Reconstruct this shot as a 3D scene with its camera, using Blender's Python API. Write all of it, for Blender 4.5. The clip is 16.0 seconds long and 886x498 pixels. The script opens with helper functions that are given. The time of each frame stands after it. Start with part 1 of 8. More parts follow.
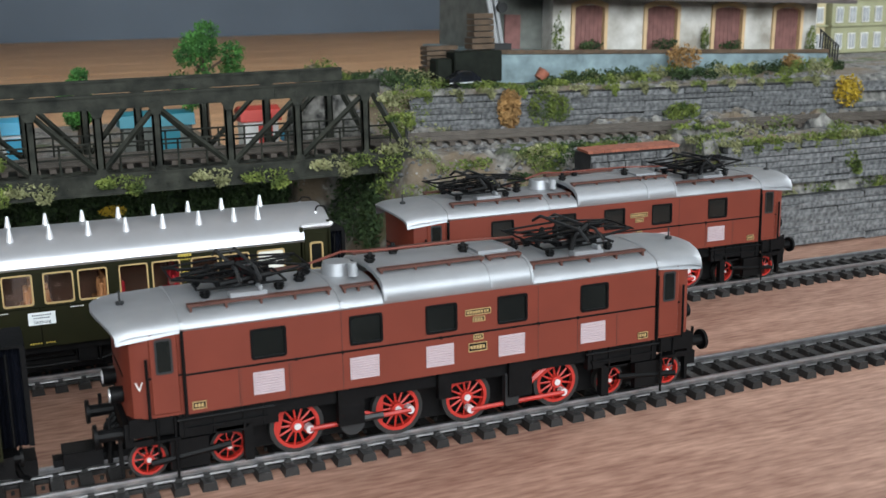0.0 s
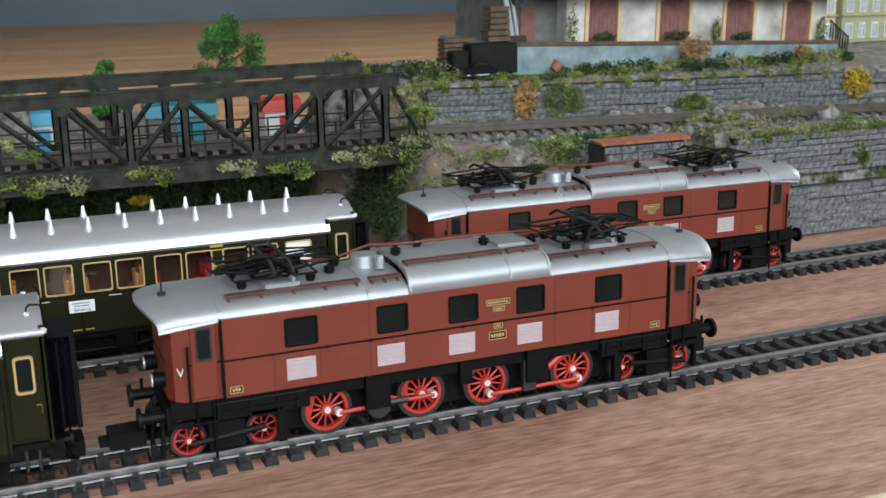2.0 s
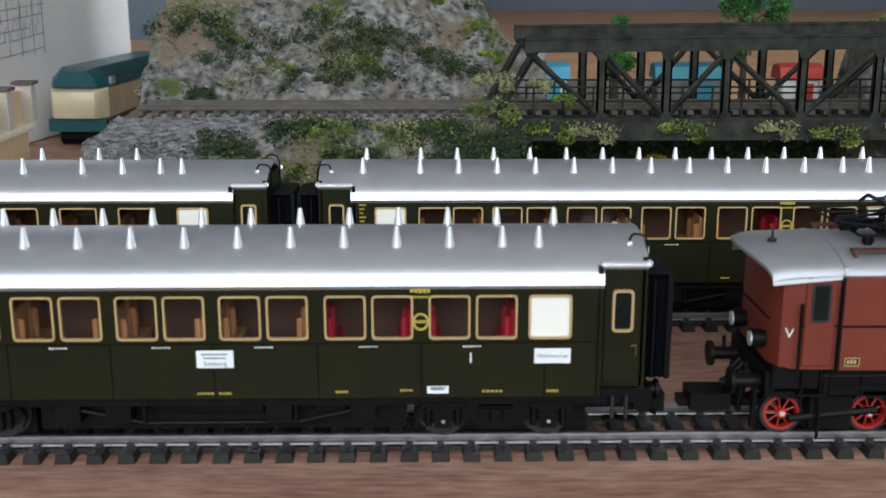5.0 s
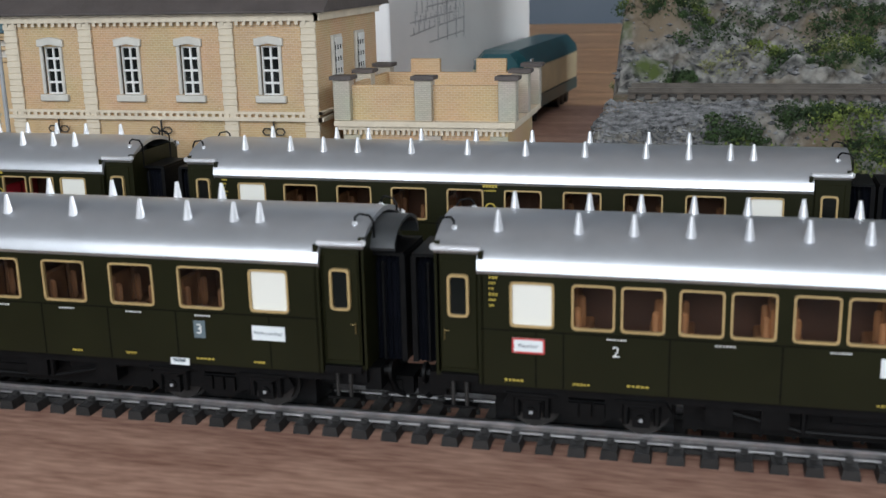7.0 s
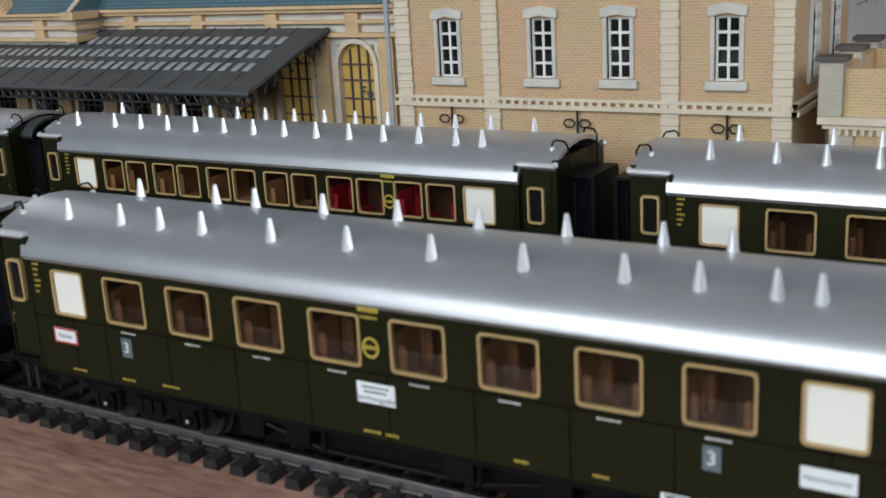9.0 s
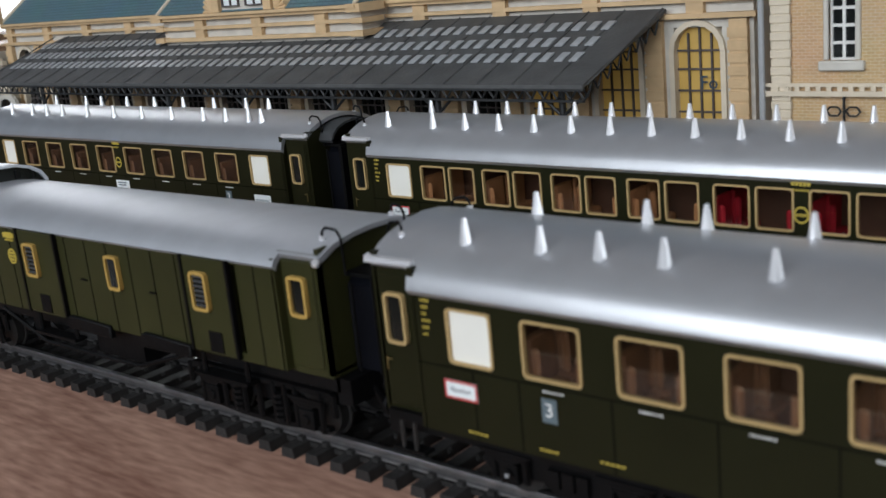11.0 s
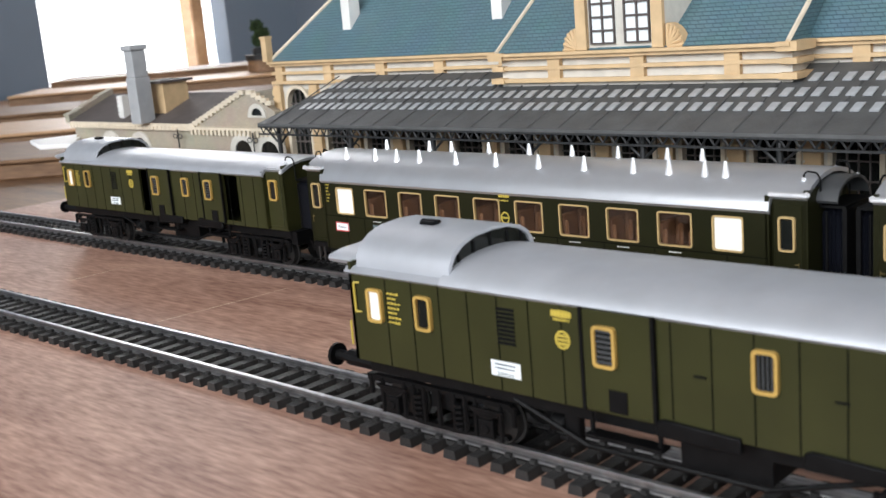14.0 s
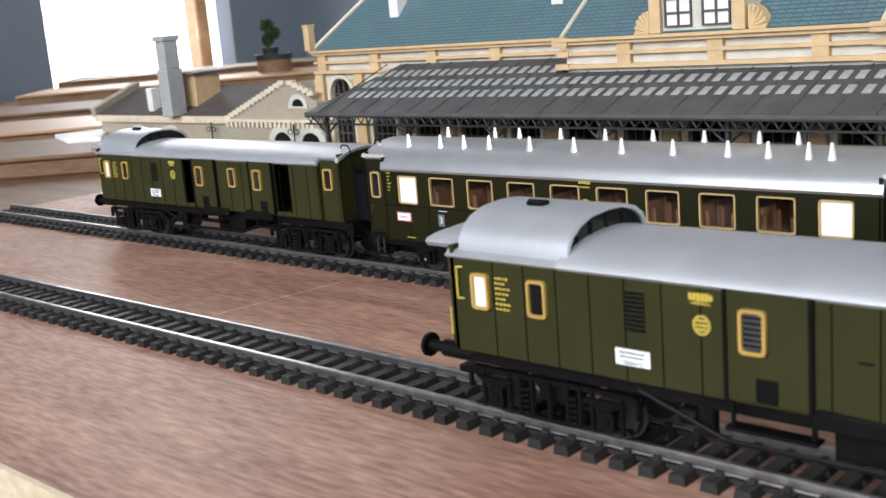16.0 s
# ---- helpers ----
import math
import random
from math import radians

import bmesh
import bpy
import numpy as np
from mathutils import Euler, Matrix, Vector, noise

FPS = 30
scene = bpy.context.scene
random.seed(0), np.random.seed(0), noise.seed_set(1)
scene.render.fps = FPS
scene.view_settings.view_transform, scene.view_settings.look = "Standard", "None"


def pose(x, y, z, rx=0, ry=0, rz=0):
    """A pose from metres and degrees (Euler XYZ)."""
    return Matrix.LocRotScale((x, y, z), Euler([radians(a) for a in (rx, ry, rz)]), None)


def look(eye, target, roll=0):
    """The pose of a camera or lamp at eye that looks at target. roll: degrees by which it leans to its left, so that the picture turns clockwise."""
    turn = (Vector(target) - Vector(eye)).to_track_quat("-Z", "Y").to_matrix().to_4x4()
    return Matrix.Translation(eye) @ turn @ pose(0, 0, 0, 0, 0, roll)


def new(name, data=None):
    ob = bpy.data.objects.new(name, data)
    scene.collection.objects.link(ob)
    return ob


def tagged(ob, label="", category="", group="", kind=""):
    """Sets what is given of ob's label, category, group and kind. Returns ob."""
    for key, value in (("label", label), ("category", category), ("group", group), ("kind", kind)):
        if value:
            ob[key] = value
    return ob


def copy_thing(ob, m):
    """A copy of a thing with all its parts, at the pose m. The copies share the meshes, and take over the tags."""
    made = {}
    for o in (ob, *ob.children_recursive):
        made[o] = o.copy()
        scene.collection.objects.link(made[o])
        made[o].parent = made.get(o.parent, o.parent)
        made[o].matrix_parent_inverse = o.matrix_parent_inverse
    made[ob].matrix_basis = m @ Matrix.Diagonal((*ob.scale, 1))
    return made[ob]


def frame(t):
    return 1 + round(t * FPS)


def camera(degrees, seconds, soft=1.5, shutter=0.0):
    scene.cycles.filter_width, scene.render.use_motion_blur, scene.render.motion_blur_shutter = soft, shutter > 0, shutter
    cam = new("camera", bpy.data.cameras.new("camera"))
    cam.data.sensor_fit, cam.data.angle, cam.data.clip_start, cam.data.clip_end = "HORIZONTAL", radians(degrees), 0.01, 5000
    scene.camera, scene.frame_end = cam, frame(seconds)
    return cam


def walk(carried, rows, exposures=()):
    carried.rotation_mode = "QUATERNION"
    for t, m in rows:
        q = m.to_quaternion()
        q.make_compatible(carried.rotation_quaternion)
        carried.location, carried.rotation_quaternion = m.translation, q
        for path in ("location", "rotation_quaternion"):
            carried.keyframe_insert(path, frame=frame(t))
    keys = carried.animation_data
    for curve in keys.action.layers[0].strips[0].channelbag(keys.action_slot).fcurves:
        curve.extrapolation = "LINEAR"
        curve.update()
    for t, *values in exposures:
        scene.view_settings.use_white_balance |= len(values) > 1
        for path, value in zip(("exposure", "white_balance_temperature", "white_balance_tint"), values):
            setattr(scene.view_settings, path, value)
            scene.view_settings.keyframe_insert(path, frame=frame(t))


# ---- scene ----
cam = camera(43.80, 16.0)
cam.data.dof.use_dof, cam.data.dof.focus_distance, cam.data.dof.aperture_fstop = True, 0.40, 36.0
PATH = [
    (0, (-0.01221, -0.29076, 0.12831), (0.17709, 0.15812, 0.01574), -1.06),
    (0.5, (-0.01562, -0.29740, 0.13324), (0.17349, 0.15140, 0.02004), -0.95),
    (1, (-0.01969, -0.30063, 0.13401), (0.16681, 0.14836, 0.01727), -1.02),
    (1.5, (-0.02074, -0.30217, 0.13400), (0.16363, 0.14750, 0.01650), -0.91),
    (2, (-0.02127, -0.30402, 0.13554), (0.16255, 0.14509, 0.01508), -1.10),
    (2.5, (-0.02348, -0.30992, 0.13737), (0.15133, 0.14318, 0.01843), -1.10),
    (3, (-0.03346, -0.30650, 0.13322), (0.11566, 0.15540, 0.01317), -0.91),
    (3.2, (-0.03612, -0.30392, 0.13196), (0.10357, 0.16025, 0.00935), -0.75),
    (5.3, (-0.07417, -0.25672, 0.11231), (-0.08729, 0.22807, -0.00939), -0.00),
    (5.5, (-0.08105, -0.25779, 0.11287), (-0.10711, 0.22575, -0.01167), -0.03),
    (6, (-0.10153, -0.25250, 0.11040), (-0.16790, 0.22750, -0.01288), -0.25),
    (6.5, (-0.12337, -0.24767, 0.10998), (-0.22408, 0.22612, -0.01405), -0.67),
    (7, (-0.15280, -0.24895, 0.11113), (-0.27242, 0.22002, -0.01438), -1.31),
    (7.5, (-0.19448, -0.24928, 0.11001), (-0.32353, 0.21734, -0.01492), -1.72),
    (8, (-0.22292, -0.25480, 0.11105), (-0.34639, 0.21404, -0.01121), -2.56),
    (8.5, (-0.22378, -0.22145, 0.11369), (-0.39156, 0.23289, -0.01051), -3.15),
    (9, (-0.22590, -0.17456, 0.10864), (-0.47451, 0.23733, -0.02752), -3.27),
    (9.2, (-0.22600, -0.17080, 0.10960), (-0.49060, 0.23000, -0.03050), -3.40),
    (11.3, (-0.32311, -0.15764, 0.10293), (-0.63829, 0.20811, -0.02701), -5.83),
    (11.5, (-0.33795, -0.16120, 0.10415), (-0.64920, 0.20789, -0.02583), -5.92),
    (12, (-0.36863, -0.17139, 0.10502), (-0.68173, 0.19747, -0.02111), -5.72),
    (12.5, (-0.38522, -0.17697, 0.10707), (-0.70521, 0.18667, -0.01690), -6.20),
    (13, (-0.40114, -0.18328, 0.10835), (-0.72711, 0.17645, -0.01138), -6.03),
    (13.5, (-0.41774, -0.18949, 0.10870), (-0.75001, 0.16537, -0.00823), -5.47),
    (14, (-0.43479, -0.19524, 0.10751), (-0.77081, 0.15914, 0.00021), -4.89),
    (14.5, (-0.45071, -0.20002, 0.10498), (-0.78345, 0.15857, 0.00159), -5.16),
    (15, (-0.46115, -0.20219, 0.10092), (-0.79656, 0.15388, -0.00261), -4.87),
    (15.5, (-0.46473, -0.20304, 0.10133), (-0.80117, 0.15208, -0.00208), -4.82),
    (16, (-0.46509, -0.20205, 0.10074), (-0.79987, 0.15418, -0.00425), -4.72),
]
walk(cam, [(t, look(eye, target, roll)) for t, eye, target, roll in PATH],
     [(0.0, 0.05, 6450, 9), (3.2, -0.07, 6450, 9), (5.3, -0.38, 6350, 11), (9.2, -0.67, 6400, 11), (11.3, -0.69, 6400, 12), (12.5, -0.16, 6550, 12), (14.0, 0.15, 6640, 13), (16.0, 0.15, 6640, 13)])

# ---- light ----
FRONT, BACK = pose(0, 0, 0), pose(0, 0.0977, 0, 0, 0, -0.418)          # centre lines of the two display tracks
world = bpy.data.worlds.new("room_air")
scene.world = world
world.use_nodes = True
wn = world.node_tree
sky = wn.nodes.new("ShaderNodeTexSky")
sky.sky_type, sky.sun_disc, sky.sun_elevation, sky.sun_rotation = "NISHITA", False, radians(35), radians(200)
wn.links.new(sky.outputs[0], wn.nodes["Background"].inputs[0])
wn.nodes["Background"].inputs[1].default_value = 0.10


def lamp(name, eye, target, sx, sy, watts, colour):
    data = bpy.data.lights.new(name, "AREA")
    data.shape, data.size, data.size_y, data.energy, data.color = "RECTANGLE", sx, sy, watts, colour
    ob = new(name, data)
    ob.matrix_world = look(eye, target)
    return ob


lamp("window_daylight", (-0.15, -2.25, 1.05), (-0.25, 0.0, 0.05), 3.3, 1.2, 98, (0.90, 0.965, 1.0))
lamp("east_window_daylight", (2.86, 0.75, 0.62), (0.3, 0.0, 0.0), 1.3, 1.1, 55, (0.90, 0.965, 1.0))
lamp("side_window_daylight", (-2.86, 1.37, 0.62), (-0.6, 0.2, 0.0), 0.5, 1.1, 9, (0.93, 0.97, 1.0))

# ---- materials ----


def mat(name, colour, rough=0.5, metal=0.0, spread=0.12, scale=60.0, bump=0.0, bscale=400.0, coat=0.0, vary=0.0, second=None, spec=0.5):
    m = bpy.data.materials.new(name)
    m.use_nodes = True
    nt = m.node_tree
    b = nt.nodes["Principled BSDF"]
    b.inputs["Roughness"].default_value, b.inputs["Metallic"].default_value = rough, metal
    b.inputs["Coat Weight"].default_value, b.inputs["Specular IOR Level"].default_value = coat, spec
    c = Vector(colour)
    geo = nt.nodes.new("ShaderNodeTexCoord")
    n1 = nt.nodes.new("ShaderNodeTexNoise")
    n1.inputs["Scale"].default_value, n1.inputs["Detail"].default_value = scale, 6
    nt.links.new(geo.outputs["Object"], n1.inputs["Vector"])
    ramp = nt.nodes.new("ShaderNodeValToRGB")
    lo, hi = (c * (1 - spread), second or c * (1 + spread))
    ramp.color_ramp.elements[0].position, ramp.color_ramp.elements[1].position = 0.32, 0.68
    ramp.color_ramp.elements[0].color = (*lo, 1)
    ramp.color_ramp.elements[1].color = (*[min(v, 1) for v in hi], 1)
    nt.links.new(n1.outputs["Fac"], ramp.inputs[0])
    out = ramp.outputs[0]
    if vary:
        info, hsv, mr = nt.nodes.new("ShaderNodeObjectInfo"), nt.nodes.new("ShaderNodeHueSaturation"), nt.nodes.new("ShaderNodeMapRange")
        mr.inputs[3].default_value, mr.inputs[4].default_value = 1 - vary, 1 + vary
        nt.links.new(info.outputs["Random"], mr.inputs[0])
        nt.links.new(mr.outputs[0], hsv.inputs["Value"])
        nt.links.new(out, hsv.inputs["Color"])
        out = hsv.outputs[0]
    nt.links.new(out, b.inputs["Base Color"])
    if bump:
        n2, bp = nt.nodes.new("ShaderNodeTexNoise"), nt.nodes.new("ShaderNodeBump")
        n2.inputs["Scale"].default_value, n2.inputs["Detail"].default_value = bscale, 5
        nt.links.new(geo.outputs["Object"], n2.inputs["Vector"])
        nt.links.new(n2.outputs["Fac"], bp.inputs["Height"])
        bp.inputs["Strength"].default_value, bp.inputs["Distance"].default_value = bump, 0.0006
        nt.links.new(bp.outputs[0], b.inputs["Normal"])
    return m


def wood(name, dark, light, scale, stretch, rough=0.45, knots=False):
    m = mat(name, dark, rough)
    nt = m.node_tree
    b, geo = nt.nodes["Principled BSDF"], nt.nodes["Texture Coordinate"]
    mp = nt.nodes.new("ShaderNodeMapping")
    mp.inputs["Scale"].default_value = stretch
    nt.links.new(geo.outputs["Object"], mp.inputs[0])
    big, fine = nt.nodes.new("ShaderNodeTexNoise"), nt.nodes.new("ShaderNodeTexNoise")
    big.inputs["Scale"].default_value, big.inputs["Detail"].default_value, big.inputs["Distortion"].default_value = scale, 4, 1.2
    fine.inputs["Scale"].default_value, fine.inputs["Detail"].default_value = scale * 11, 12
    for n in (big, fine):
        nt.links.new(mp.outputs[0], n.inputs["Vector"])
    mix = nt.nodes.new("ShaderNodeMath")
    mix.operation = "MULTIPLY_ADD"
    mix.inputs[1].default_value = 0.58
    nt.links.new(fine.outputs["Fac"], mix.inputs[0])
    half = nt.nodes.new("ShaderNodeMath")
    half.operation = "MULTIPLY"
    half.inputs[1].default_value = 0.42
    nt.links.new(big.outputs["Fac"], half.inputs[0])
    nt.links.new(half.outputs[0], mix.inputs[2])
    ramp = nt.nodes["Color Ramp"]
    e = ramp.color_ramp.elements
    e[0].position, e[1].position = 0.36, 0.64
    e[0].color, e[1].color = (*dark, 1), (*light, 1)
    nt.links.new(mix.outputs[0], ramp.inputs[0])
    bp = nt.nodes.new("ShaderNodeBump")
    bp.inputs["Strength"].default_value, bp.inputs["Distance"].default_value = 0.25, 0.0003
    nt.links.new(fine.outputs["Fac"], bp.inputs["Height"])
    nt.links.new(bp.outputs[0], b.inputs["Normal"])
    return m


def bricks(name, colour, mortar, scale, rough=0.7):
    m = mat(name, colour, rough)
    nt = m.node_tree
    b, geo = nt.nodes["Principled BSDF"], nt.nodes["Texture Coordinate"]
    sep, com = nt.nodes.new("ShaderNodeSeparateXYZ"), nt.nodes.new("ShaderNodeCombineXYZ")
    add = nt.nodes.new("ShaderNodeMath")
    nt.links.new(geo.outputs["Object"], sep.inputs[0])
    nt.links.new(sep.outputs[0], add.inputs[0])
    nt.links.new(sep.outputs[1], add.inputs[1])
    nt.links.new(add.outputs[0], com.inputs[0])
    nt.links.new(sep.outputs[2], com.inputs[1])
    t = nt.nodes.new("ShaderNodeTexBrick")
    t.inputs["Scale"].default_value, t.inputs["Mortar Size"].default_value = scale, 0.03
    t.inputs["Brick Width"].default_value, t.inputs["Row Height"].default_value = 0.55, 0.22
    c = Vector(colour)
    t.inputs["Color1"].default_value, t.inputs["Color2"].default_value = (*c, 1), (*(c * 0.88), 1)
    t.inputs["Mortar"].default_value = (*mortar, 1)
    nt.links.new(com.outputs[0], t.inputs["Vector"])
    mul = nt.nodes.new("ShaderNodeMixRGB")
    mul.blend_type, mul.inputs[0].default_value = "MULTIPLY", 0.25
    nt.links.new(t.outputs["Color"], mul.inputs[1])
    nt.links.new(nt.nodes["Noise Texture"].outputs["Color"], mul.inputs[2])
    nt.links.new(mul.outputs[0], b.inputs["Base Color"])
    bp = nt.nodes.new("ShaderNodeBump")
    bp.invert = True
    bp.inputs["Strength"].default_value, bp.inputs["Distance"].default_value = 0.7, 0.0003
    nt.links.new(t.outputs["Fac"], bp.inputs["Height"])
    nt.links.new(bp.outputs[0], b.inputs["Normal"])
    return m


def glass(name, tint, gloss=0.1):
    m = bpy.data.materials.new(name)
    m.use_nodes = True
    nt = m.node_tree
    nt.nodes.remove(nt.nodes["Principled BSDF"])
    tr, gl, mix = nt.nodes.new("ShaderNodeBsdfTransparent"), nt.nodes.new("ShaderNodeBsdfGlossy"), nt.nodes.new("ShaderNodeMixShader")
    tr.inputs[0].default_value = (*tint, 1)
    gl.inputs["Roughness"].default_value = 0.03
    mix.inputs[0].default_value = gloss
    nt.links.new(tr.outputs[0], mix.inputs[1])
    nt.links.new(gl.outputs[0], mix.inputs[2])
    nt.links.new(mix.outputs[0], nt.nodes["Material Output"].inputs[0])
    return m


def rocky(name):
    """Grey crag with pale breaks, brown earth and patches of moss."""
    m = mat(name, (0.030, 0.031, 0.032), 0.95, 0, 0.5, 210, 1.0, 520, second=Vector((0.31, 0.30, 0.275)))
    nt = m.node_tree
    b, geo, ramp = nt.nodes["Principled BSDF"], nt.nodes["Texture Coordinate"], nt.nodes["Color Ramp"]
    out = ramp.outputs[0]
    for scale, colour, a, c in ((26, (0.160, 0.122, 0.082), 0.47, 0.60), (34, (0.062, 0.085, 0.020), 0.58, 0.66), (300, (0.30, 0.29, 0.27), 0.66, 0.74)):
        n, r, mix = nt.nodes.new("ShaderNodeTexNoise"), nt.nodes.new("ShaderNodeMapRange"), nt.nodes.new("ShaderNodeMixRGB")
        n.inputs["Scale"].default_value, n.inputs["Detail"].default_value = scale, 8
        r.inputs[1].default_value, r.inputs[2].default_value = a, c
        nt.links.new(geo.outputs["Object"], n.inputs["Vector"])
        nt.links.new(n.outputs["Fac"], r.inputs[0])
        nt.links.new(r.outputs[0], mix.inputs[0])
        nt.links.new(out, mix.inputs[1])
        mix.inputs[2].default_value = (*colour, 1)
        out = mix.outputs[0]
    nt.links.new(out, b.inputs["Base Color"])
    return m


def glow(name, colour, strength):
    m = mat(name, colour, 0.6)
    b = m.node_tree.nodes["Principled BSDF"]
    b.inputs["Emission Color"].default_value, b.inputs["Emission Strength"].default_value = (*colour, 1), strength
    return m


PLY = wood("plywood", (0.225, 0.105, 0.073), (0.53, 0.32, 0.235), 10.0, (1.0, 5.5, 5.0), 0.55)
PLY2 = wood("table_boards", (0.34, 0.15, 0.06), (0.80, 0.50, 0.27), 4.0, (1.0, 7.0, 6.0), 0.5)
PINE = wood("pine", (0.36, 0.19, 0.09), (0.56, 0.34, 0.18), 5.0, (1.0, 8.0, 8.0), 0.5)
TAN = wood("brown_boards", (0.11, 0.055, 0.026), (0.25, 0.135, 0.066), 5.0, (1.0, 8.0, 8.0), 0.6)
PALE = wood("pale_edge", (0.62, 0.48, 0.33), (0.78, 0.66, 0.50), 20.0, (1, 8, 2), 0.6)
STEEL = mat("rail_steel", (0.50, 0.50, 0.52), 0.36, 1.0, 0.15, 300)
DARKSTEEL = mat("rail_side", (0.030, 0.029, 0.028), 0.5, 0.4, 0.2, 300)
SLEEPER = mat("sleeper_plastic", (0.020, 0.019, 0.0185), 0.55, 0, 0.30, 300, 0.4, 900, vary=0.25, spec=0.35)
RAILWEB = mat("rail_web", (0.34, 0.335, 0.335), 0.34, 0.95, 0.2, 300)
SILVER = mat("silver_roof", (0.53, 0.545, 0.575), 0.34, 0.72, 0.05, 90, 0.06, 1500)
SILVERL = mat("silver_paint", (0.37, 0.382, 0.40), 0.46, 0.55, 0.08, 90, 0.08, 1500)
SILVER2 = mat("grey_roof", (0.49, 0.508, 0.545), 0.46, 0.55, 0.06, 90, 0.06, 1500)
CHROME = mat("bright_white_metal", (0.80, 0.80, 0.82), 0.3, 0.5, 0.04, 100)
OLIVE = mat("olive_paint", (0.0125, 0.0128, 0.0044), 0.38, 0, 0.12, 60, 0.03, 1200, spec=0.18)
OLIVEV = mat("van_olive_paint", (0.0300, 0.0305, 0.0098), 0.40, 0, 0.12, 60, 0.04, 1200, spec=0.26)
OLIVE2 = mat("olive_line", (0.0022, 0.0024, 0.001), 0.6, spec=0.1)
BLACK = mat("black_plastic", (0.0035, 0.0035, 0.0038), 0.5, 0, 0.3, 250, 0.15, 700, spec=0.14)
RUBBER = mat("bellows_rubber", (0.0042, 0.0050, 0.0085), 0.42, 0, 0.2, 200, spec=0.3)
CREAM = mat("window_frame_tan", (0.46, 0.32, 0.14), 0.45, 0, 0.05, 100)
VANFRAME = mat("window_frame_ochre", (0.46, 0.29, 0.075), 0.45, 0, 0.08, 100)
BLIND = mat("frosted_white_panel", (0.86, 0.85, 0.78), 0.45, 0, 0.02, 60)
PAPER = mat("white_board_and_pane_glare", (0.80, 0.84, 0.85), 0.5, 0, 0.03, 200)
INK = mat("dark_ink", (0.03, 0.06, 0.09), 0.6)
GOLD = mat("yellow_print", (0.50, 0.38, 0.06), 0.5)
BRASS = mat("dull_brass", (0.22, 0.16, 0.06), 0.4, 0.6)
SIGNRED = mat("red_border", (0.55, 0.05, 0.05), 0.5)
CUSHION = mat("brown_seat", (0.42, 0.20, 0.09), 0.6, 0, 0.15, 200)
WOODSEAT = mat("slatted_wood_seat", (0.17, 0.08, 0.038), 0.5, 0, 0.25, 200)
REDSEAT = mat("red_seat", (0.38, 0.010, 0.024), 0.55, 0, 0.15, 200)
DARKIN = mat("interior_brown", (0.10, 0.046, 0.028), 0.6, 0, 0.2, 150)
PANE = glass("window_glass", (0.90, 0.87, 0.83), 0.05)
DARKPANE = mat("dark_glazing", (0.010, 0.011, 0.010), 0.12, 0, 0.3, 60, spec=0.45)
RUST = mat("oxide_red_paint", (0.160, 0.032, 0.0185), 0.45, 0, 0.06, 70, 0.03, 1200, spec=0.35)
RUSTD = mat("dark_red_line", (0.075, 0.018, 0.012), 0.5)
WHEELRED = mat("wheel_red", (0.42, 0.022, 0.014), 0.45, 0, 0.10, 200)
RIBBROWN = mat("walkway_brown", (0.085, 0.030, 0.020), 0.55, 0, 0.2, 200)
GRILLE = mat("grille_pale", (0.47, 0.38, 0.40), 0.5, 0, 0.04, 200)
COPPER = mat("copper_wire", (0.17, 0.045, 0.03), 0.45, 0.3)
SAND = bricks("sand_brick", (0.66, 0.43, 0.22), (0.70, 0.54, 0.36), 250)
DARKHOOD = mat("dark_grey_hood", (0.05, 0.053, 0.056), 0.5, 0.2, 0.1, 200)
FLOORW = wood("floor_boards", (0.10, 0.055, 0.03), (0.17, 0.10, 0.055), 3.0, (1.0, 8.0, 8.0), 0.5)
PALEBRICK = bricks("pale_brick", (0.60, 0.54, 0.44), (0.46, 0.41, 0.33), 300)
WINGBRICK = bricks("grey_brick", (0.50, 0.43, 0.33), (0.40, 0.36, 0.29), 260)
STONE = mat("sandstone_trim", (0.66, 0.57, 0.44), 0.75, 0, 0.08, 150, 0.3, 900)
STONEL = mat("pale_stone", (0.58, 0.55, 0.49), 0.75, 0, 0.10, 150, 0.3, 900)
OCHRE = mat("ochre_moulding", (0.60, 0.42, 0.235), 0.65, 0, 0.10, 150, 0.2, 900)
WHITEF = mat("white_frame", (0.74, 0.73, 0.70), 0.5)
SLATE = bricks("teal_slate", (0.125, 0.225, 0.26), (0.06, 0.115, 0.14), 160, 0.30)
CANOPY = mat("canopy_grey", (0.075, 0.076, 0.076), 0.6, 0, 0.18, 120, 0.4, 800)
SKYLIGHT = mat("skylight_pane", (0.36, 0.375, 0.39), 0.28, 0, 0.15, 200)
IRON = mat("cast_iron", (0.020, 0.021, 0.022), 0.5, 0.2, 0.2, 200)
WARM = glow("lit_window", (0.50, 0.32, 0.08), 0.16)
ROOFDK = mat("dark_flat_roof", (0.085, 0.07, 0.065), 0.7, 0, 0.15, 120, 0.3, 600)
GREYD = mat("grey_green_render", (0.125, 0.132, 0.118), 0.85, 0, 0.25, 120, 0.3, 600)
GREYP = mat("grey_chimney", (0.36, 0.37, 0.38), 0.65, 0, 0.08, 120, 0.2, 600)
BRIDGE = mat("weathered_bridge_steel", (0.020, 0.022, 0.018), 0.7, 0.0, 0.4, 130, 0.5, 700, second=Vector((0.044, 0.046, 0.036)), spec=0.18)
ROCK = rocky("rock")
EARTH = mat("scree", (0.065, 0.067, 0.072), 0.95, 0, 0.5, 260, 1.0, 900, second=Vector((0.27, 0.27, 0.275)))
